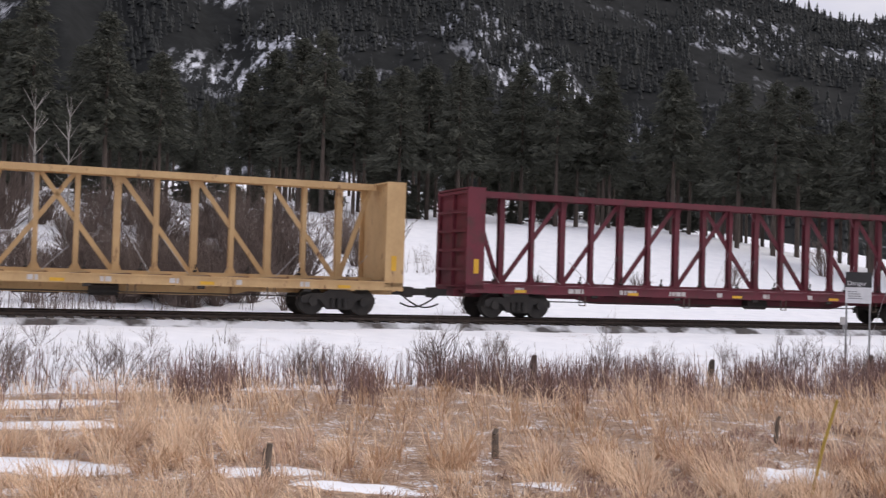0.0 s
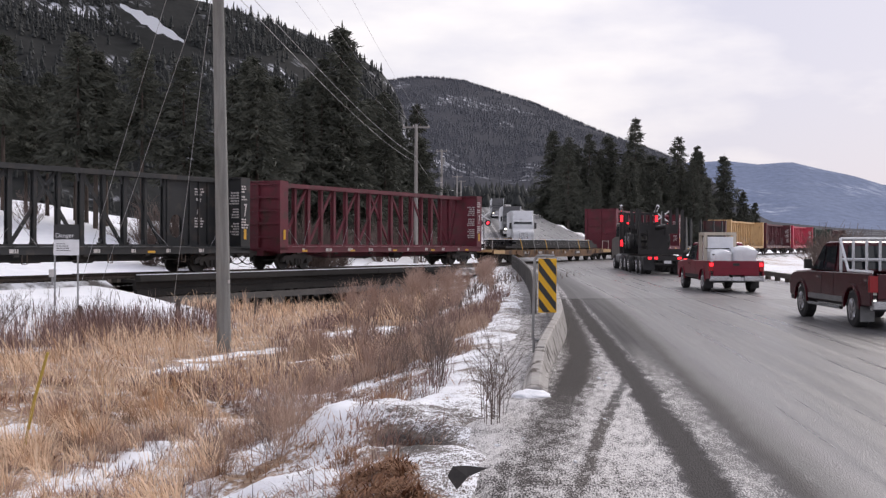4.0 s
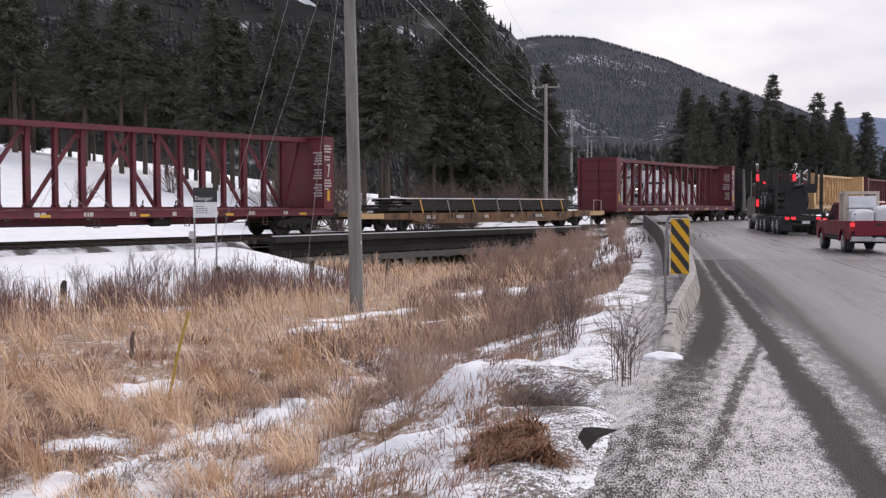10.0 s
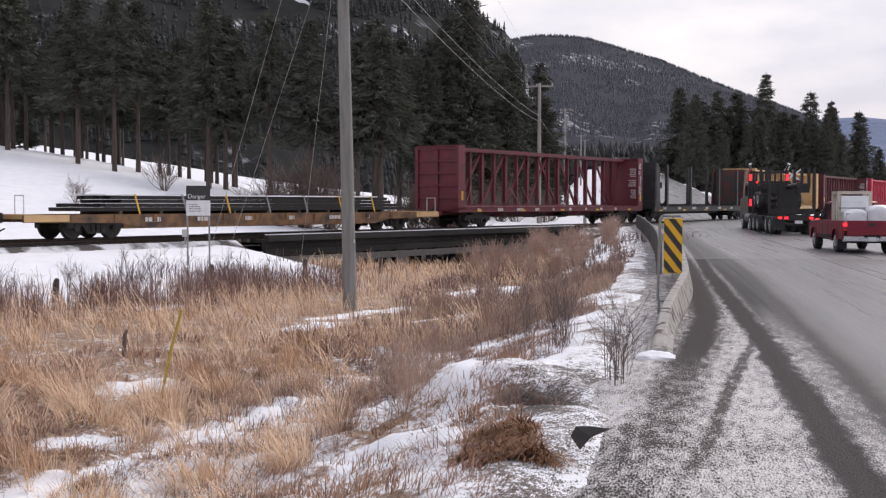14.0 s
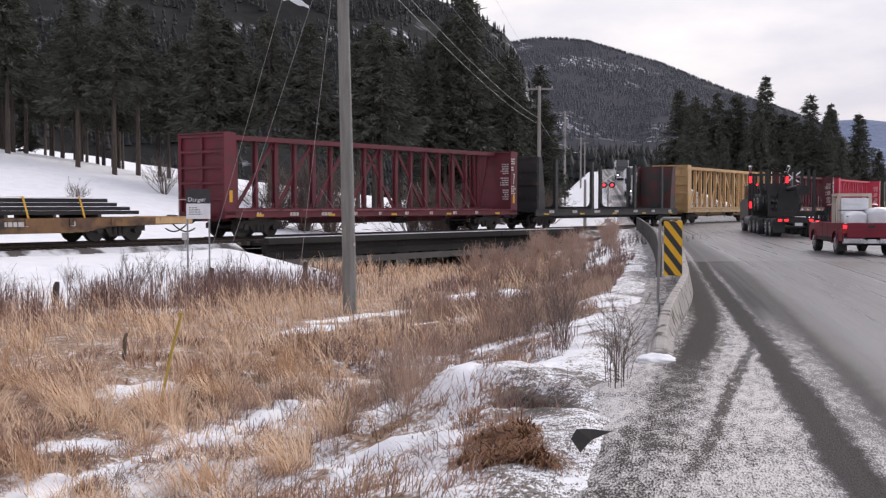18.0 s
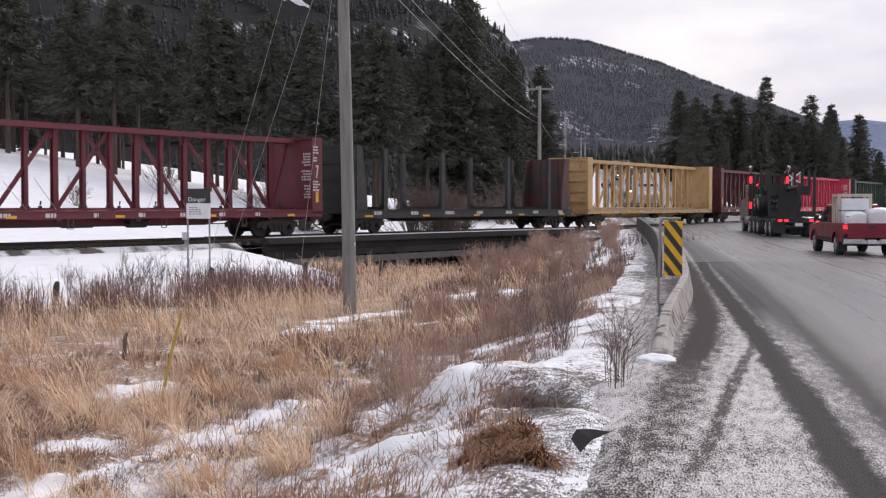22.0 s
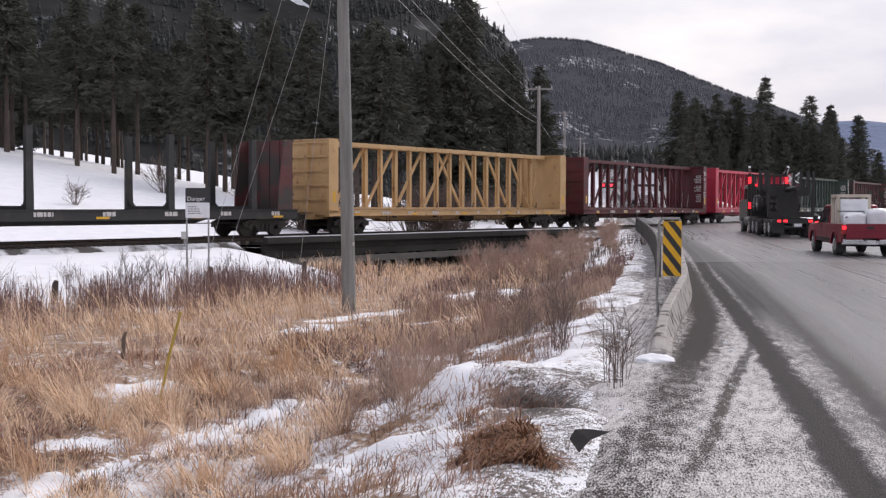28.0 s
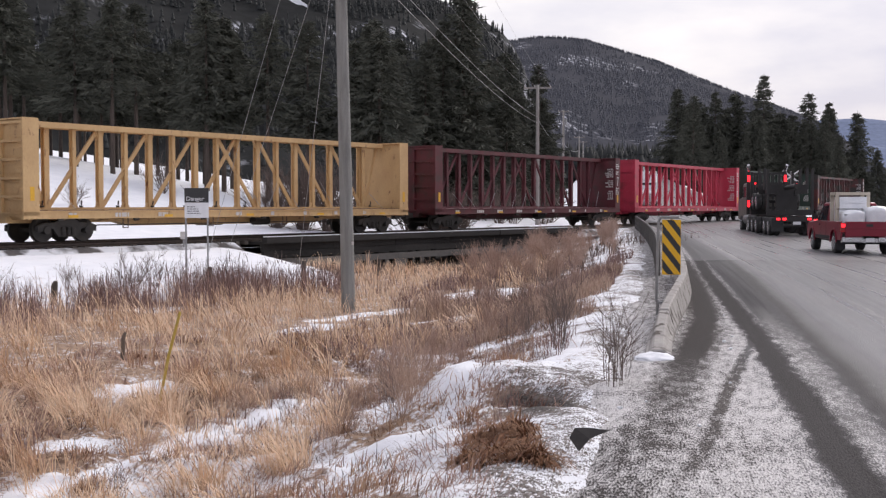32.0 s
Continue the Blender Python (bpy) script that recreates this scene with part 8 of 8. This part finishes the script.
    for sg in (-1, 1):
        part2("mud_flap", lambda bm: box(bm, -2.34, -2.32, sg * 0.70, sg * 1.0, 0.16, 0.48), M["black_trim"] if not step_bar else M["galv"], t)
    if rack:
        bars_ = [((-0.75, -0.88, belt), (-0.75, -0.88, 1.92)), ((-0.75, 0.88, belt), (-0.75, 0.88, 1.92)), ((-0.75, -0.88, 1.92), (-0.75, 0.88, 1.92)), ((-0.75, -0.88, 1.45), (-0.75, 0.88, 1.45)),
                 ((-0.75, 0.90, 1.92), (-1.35, 0.92, belt + 0.06)), ((-0.75, -0.90, 1.92), (-1.35, -0.92, belt + 0.06)), ((-1.35, 0.92, belt + 0.06), (-2.80, 0.92, belt + 0.06)), ((-1.35, -0.92, belt + 0.06), (-2.80, -0.92, belt + 0.06))]
        bars_ += [((-0.75, y, 1.2), (-0.75, y, 1.92)) for y in (-0.6, -0.3, 0.0, 0.3, 0.6)]
        for a, b in bars_:
            part2("rack_bar", lambda bm: beam(bm, a, b, 0.05, 0.05, (0.3, 0.4, 0.2)), M["white_body"], t, "white headache rack bar")
        part2("side_badge", lambda bm: bars(bm, -2.75, W + 0.026, 1.02, 1, 'y', 5, h=0.05, width=0.25), M["chrome"], t)
    if load:
        cr = thing("wrapped_crate", m @ pose(-1.25, 0.30, 0.75), "tall pale wooden crate with white wrapped panels on the truck bed", "crate", "load of the pickup")
        for y in (-0.55, 0.55):
            part2("frame_post", lambda bm: (box(bm, -0.45, -0.35, y - 0.06, y + 0.06, 0, 1.48), box(bm, 0.35, 0.45, y - 0.06, y + 0.06, 0, 1.48)), M["pale_wood"], cr)
        part2("frame_rail", lambda bm: (box(bm, -0.46, 0.46, -0.61, 0.61, 1.38, 1.49), box(bm, -0.46, -0.36, -0.61, 0.61, 0.95, 1.05)), M["pale_wood"], cr)
        part2("panel", lambda bm: (box(bm, -0.50, 0.33, -0.48, 0.48, 0.02, 1.32), box(bm, -0.53, -0.50, -0.40, 0.40, 1.10, 1.22)), M["wrap"], cr, "white wrapped panel")
        part2("strap", lambda bm: box(bm, -0.51, -0.504, -0.58, 0.58, 0.86, 0.89), M["black_trim"], cr)
        for k, (x, y, hx, hy, h) in enumerate(((-2.05, -0.45, 0.36, 0.42, 1.0), (-2.15, 0.42, 0.33, 0.36, 0.86))):
            bm = bmesh.new()
            box(bm, -hx, hx, -hy, hy, 0.0, h)
            bmesh.ops.subdivide_edges(bm, edges=bm.edges[:], cuts=4, use_grid_fill=True)
            rg = random.Random(70 + k)
            for v in bm.verts:
                n = noise.noise(v.co * 3.1 + Vector((k * 7, 0, 0)))
                v.co.x *= 1 + 0.16 * n
                v.co.y *= 1 + 0.16 * n
                if v.co.z > h * 0.9:
                    v.co.z -= 0.10 * (abs(v.co.x / hx) ** 2 + abs(v.co.y / hy) ** 2) * rg.uniform(0.6, 1.2)
            finish(bm, smooth=True)
            o = part("wrapped_parcel", mesh_of("wrapped_parcel", bm, M["wrap"]), None, None)
            o.matrix_world = m @ pose(x, y, 0.745)
            tagged(o, "lumpy white plastic-wrapped bundle on the truck bed", "bundle", "load of the pickup")
    return t


def log_truck(m):
    """A logging truck with its empty pole trailer folded up on its back. x forward, y left; the rear axle group's rear is x = 0."""
    t = thing("logging_truck", m, "dark logging truck with its empty trailer stacked on its back", "truck", "waiting vehicles")
    K = M["log_black"]
    for y in (-0.42, 0.42):
        part2("chassis_rail", lambda bm: box(bm, -0.6, 11.6, y - 0.06, y + 0.06, 0.80, 1.08), K, t)
    for x in (0.9, 2.2, 5.0, 6.35, 7.7):
        for sg in (-1, 1):
            for d in (1.12, 0.80):
                wheel(t, x, sg * d, 0.50, 0.27, sg)
        part2("axle", lambda bm: tube(bm, (x, -1.1, 0.5), (x, 1.1, 0.5), 0.1, n=8), K, t)
    for sg in (-1, 1):
        wheel(t, 11.0, sg * 1.05, 0.50, 0.30, sg)

    def cabm(bm):
        prism(bm, [(9.0, 1.0), (9.0, 2.95), (9.25, 3.05), (10.6, 3.0), (10.85, 2.2), (12.5, 2.05), (12.65, 1.85), (12.65, 0.75), (9.6, 0.75)], -1.12, 1.12)
    part2("cab", cabm, M["cab_beige"], t, "dusty beige cab", bevel=0.05)
    part2("rear_window", lambda bm: box(bm, 8.985, 8.998, -0.6, 0.6, 2.2, 2.75), M["glass"], t)
    for sg in (-1, 1):
        part2("cab_window", lambda bm: prism(bm, [(9.4, 2.15), (9.4, 2.8), (10.45, 2.8), (10.7, 2.15)], sg * 1.121, sg * 1.135), M["glass"], t)
        part2("exhaust_stack", lambda bm: tube(bm, (8.75, sg * 1.08, 1.1), (8.75, sg * 1.08, 3.75), 0.09, n=10), M["log_black"], t)
        part2("stack_tip", lambda bm: tube(bm, (8.75, sg * 1.08, 3.75), (8.45, sg * 1.16, 4.12), 0.085, 0.10, n=10), M["chrome"], t, "chrome stack tip")
        part2("cab_lamp", lambda bm: box(bm, 8.60, 8.66, sg * 1.02, sg * 1.18, 3.10, 3.50), M["tail_red"], t, "lit red lamp")
        part2("fuel_tank", lambda bm: tube(bm, (8.3, sg * 0.95, 0.80), (9.9, sg * 0.95, 0.80), 0.32, n=14), M["galv"], t)
        part2("mud_flap", lambda bm: box(bm, -0.16, -0.13, sg * 0.62, sg * 1.25, 0.25, 0.95), M["black_trim"], t)
        for yy in (0.55, 0.88):
            part2("tail_lamp", lambda bm: box(bm, -0.64, -0.60, sg * yy, sg * (yy + 0.2), 0.86, 0.98), M["tail_red"], t, "lit red tail lamp")
    part2("cab_lamp", lambda bm: box(bm, 8.60, 8.66, 0.98, 1.16, 1.55, 1.95), M["tail_red"], t, "lit red lamp")
    for y in (-1.15, -0.75, -0.38, 0.0, 0.38, 0.75, 1.15):
        part2("rack_bar", lambda bm: box(bm, 8.66, 8.74, y - 0.06, y + 0.06, 1.1, 3.6), K, t)
    for z in (1.5, 2.3, 3.0, 3.6):
        part2("rack_rail", lambda bm: box(bm, 8.75, 8.82, -1.2, 1.2, z - 0.07, z + 0.07), K, t)
    part2("marker_lamp", lambda bm: [box(bm, 8.63, 8.66, y - 0.06, y + 0.06, 2.95, 3.05) for y in (0.5, 0.7, 0.9)], M["tail_red"], t, "row of lit red marker lamps")
    part2("rear_bar", lambda bm: box(bm, -0.62, -0.54, -1.2, 1.2, 0.78, 1.05), K, t)
    part2("number_plate", lambda bm: box(bm, -0.645, -0.625, -0.2, 0.2, 0.62, 0.78), M["sign_white"], t)
    # bunks with tall stakes
    for x in (1.4, 6.9):
        part2("bunk", lambda bm: box(bm, x - 0.16, x + 0.16, -1.25, 1.25, 1.10, 1.40), K, t)
        for sg in (-1, 1):
            part2("bunk_stake", lambda bm: prism(bm, [(x - 0.12, 1.3), (x + 0.12, 1.3), (x + 0.07, 3.65), (x - 0.07, 3.65)], sg * 1.2 - 0.07, sg * 1.2 + 0.07), K, t)
    # the folded trailer
    tr = thing("pole_trailer", m @ pose(2.2, 0, 1.40), "dark empty pole trailer riding on the logging truck", "trailer", "waiting vehicles")
    part2("reach_pole", lambda bm: tube(bm, (-2.6, 0, 1.30), (6.2, 0, 1.05), 0.13, n=10), K, tr)
    part2("trailer_frame", lambda bm: [box(bm, 0.0, 4.6, y - 0.08, y + 0.08, 0.85, 1.10) for y in (-0.5, 0.5)] + [box(bm, x - 0.1, x + 0.1, -1.15, 1.15, 0.9, 1.15) for x in (0.2, 2.4, 4.4)], K, tr)
    for x in (3.0, 4.25):
        for sg in (-1, 1):
            for d in (1.08, 0.76):
                wheel(tr, x, sg * d, 0.49, 0.26, sg)
        part2("axle", lambda bm: tube(bm, (x, -1.05, 0.49), (x, 1.05, 0.49), 0.1, n=8), K, tr)
    for x in (0.4, 2.3):
        part2("trailer_bunk", lambda bm: box(bm, x - 0.15, x + 0.15, -1.22, 1.22, 1.15, 1.42), K, tr)
        for sg in (-1, 1):
            part2("bunk_stake", lambda bm: prism(bm, [(x - 0.12, 1.4), (x + 0.12, 1.4), (x + 0.07, 2.35), (x - 0.07, 2.35)], sg * 1.16 - 0.07, sg * 1.16 + 0.07), K, tr)
    part2("support_block", lambda bm: box(bm, 0.12, 0.28, -0.58, 0.58, -0.02, 0.9), K, tr)
    return t


M["cab_beige"] = mat("dusty_beige_cab_paint", (0.20, 0.185, 0.165), 0.5, 0, (0.13, 0.12, 0.11), 2, 20)
M["cab_grey"] = mat("grey_cab_paint", (0.07, 0.07, 0.073), 0.45, 0, (0.06, 0.06, 0.064), 2, 20)


def semi(m, paint, label, box_h=3.6, lights=False):
    """A highway truck seen from the front. x forward."""
    t = thing("highway_truck", m, label, "truck", "waiting vehicles")
    pm = M[paint]
    part2("cab", lambda bm: prism(bm, [(-1.4, 0.7), (-1.4, 3.35), (-0.9, 3.45), (-0.1, 2.75), (0.05, 1.95), (1.6, 1.65), (1.75, 1.45), (1.75, 0.6), (-0.4, 0.6)], -1.15, 1.15), pm, t, bevel=0.06)
    part2("sleeper_fairing", lambda bm: prism(bm, [(-1.4, 3.3), (-1.4, 3.95), (-1.1, 3.98), (-0.3, 2.95), (-0.9, 3.3)], -1.1, 1.1), pm, t, bevel=0.04)
    part2("windscreen", lambda bm: prism(bm, [(-0.02, 2.02), (-0.12, 2.70), (-0.09, 2.72), (0.03, 2.02)], -1.02, 1.02), M["glass"], t)
    part2("grille", lambda bm: [box(bm, 1.75, 1.78, -0.5, 0.5, 0.75 + k * 0.11, 0.82 + k * 0.11) for k in range(7)], M["chrome"], t)
    part2("bumper", lambda bm: box(bm, 1.65, 1.9, -1.2, 1.2, 0.35, 0.68), M["chrome"], t)
    for sg in (-1, 1):
        part2("headlight", lambda bm: box(bm, 1.76, 1.80, sg * 0.72, sg * 1.05, 0.85, 1.05), M["head_lamp"] if lights else M["white_body"], t)
        part2("mirror", lambda bm: box(bm, 0.1, 0.2, sg * 1.25, sg * 1.5, 1.95, 2.6), M["black_trim"], t)
        wheel(t, 0.9, sg * 0.98, 0.5, 0.28, sg)
        wheel(t, -2.4, sg * 0.98, 0.5, 0.5, sg)
        wheel(t, -10.5, sg * 0.98, 0.5, 0.5, sg)
    part2("trailer_box", lambda bm: box(bm, -14.0, -1.9, -1.28, 1.28, 1.1, box_h + 0.4), M["white_body"], t, "white trailer box")
    part2("chassis", lambda bm: box(bm, -13.5, 1.0, -0.45, 0.45, 0.65, 1.1), M["log_black"], t)
    return t


M["head_lamp"] = glow_mat("lit_head_lamp", (1.0, 0.93, 0.8), 2.5)


def heading(az):
    return 90 - az


def build_vehicles():
    def at(rl, az, wb_half, half_track):
        """Pose from the place of the rear left wheel and the heading's azimuth."""
        f = Vector((math.sin(radians(az)), math.cos(radians(az)), 0))
        r = Vector((f.y, -f.x, 0))
        c = Vector((rl[0], rl[1], 0)) + f * wb_half + r * half_track
        u, w = road_uw(c.x, c.y)
        return c, float(road_z(u)) + 0.02
    c, z = at((34.9, 27.35), 39.0, 1.8, 0.9)
    pickup(pose(c.x, c.y, z, 0, 0, heading(39.0)), "truck_red", "red pickup truck with a white wrapped load and lit brake lights", load=True)
    c, z = at((22.56, 13.62), 39.5, 1.8, 0.9)
    pickup(pose(c.x, c.y, z, 0, 0, heading(39.5)), "truck_maroon", "dark maroon pickup truck with a white headache rack", rack=True, lit=False, step_bar=True)
    f = Vector((math.sin(radians(39)), math.cos(radians(39)), 0))
    r = Vector((f.y, -f.x, 0))
    p = Vector((48.8, 42.5, 0)) + r * 1.25
    log_truck(pose(p.x, p.y, float(road_z(46)) + 0.03, 0, 0, heading(39)))
    for (x, y), paint, label, lit in (((86.9, 93.1), "white_body", "white highway truck waiting beyond the crossing", False), ((101.2, 110.5), "cab_grey", "dark highway truck with lit headlights in the queue", True), ((153.4, 171.7), "cab_grey", "dark highway truck with a white box far up the road", True)):
        u, w = road_uw(x, y)
        semi(pose(x, y, float(road_z(u)), 0, 0, heading(40.2) + 180), paint, label, lights=lit)


build_vehicles()
build_shrubs()
build_grass()
build_clods()
build_ties()


# ---- what moves ----
def motions():
    ticks = [i * 0.1 for i in range(321)]
    for car, mid, sets in TRAIN:
        walk(car, [(float(t), car_pose(mid, t)) for t in range(33)])
        for ws in sets:
            base = ws.matrix_basis.translation.copy()
            walk(ws, [(t, Matrix.Translation(base) @ Matrix.Rotation(gait(t) / WHEEL_R, 4, 'Y')) for t in ticks])


motions()
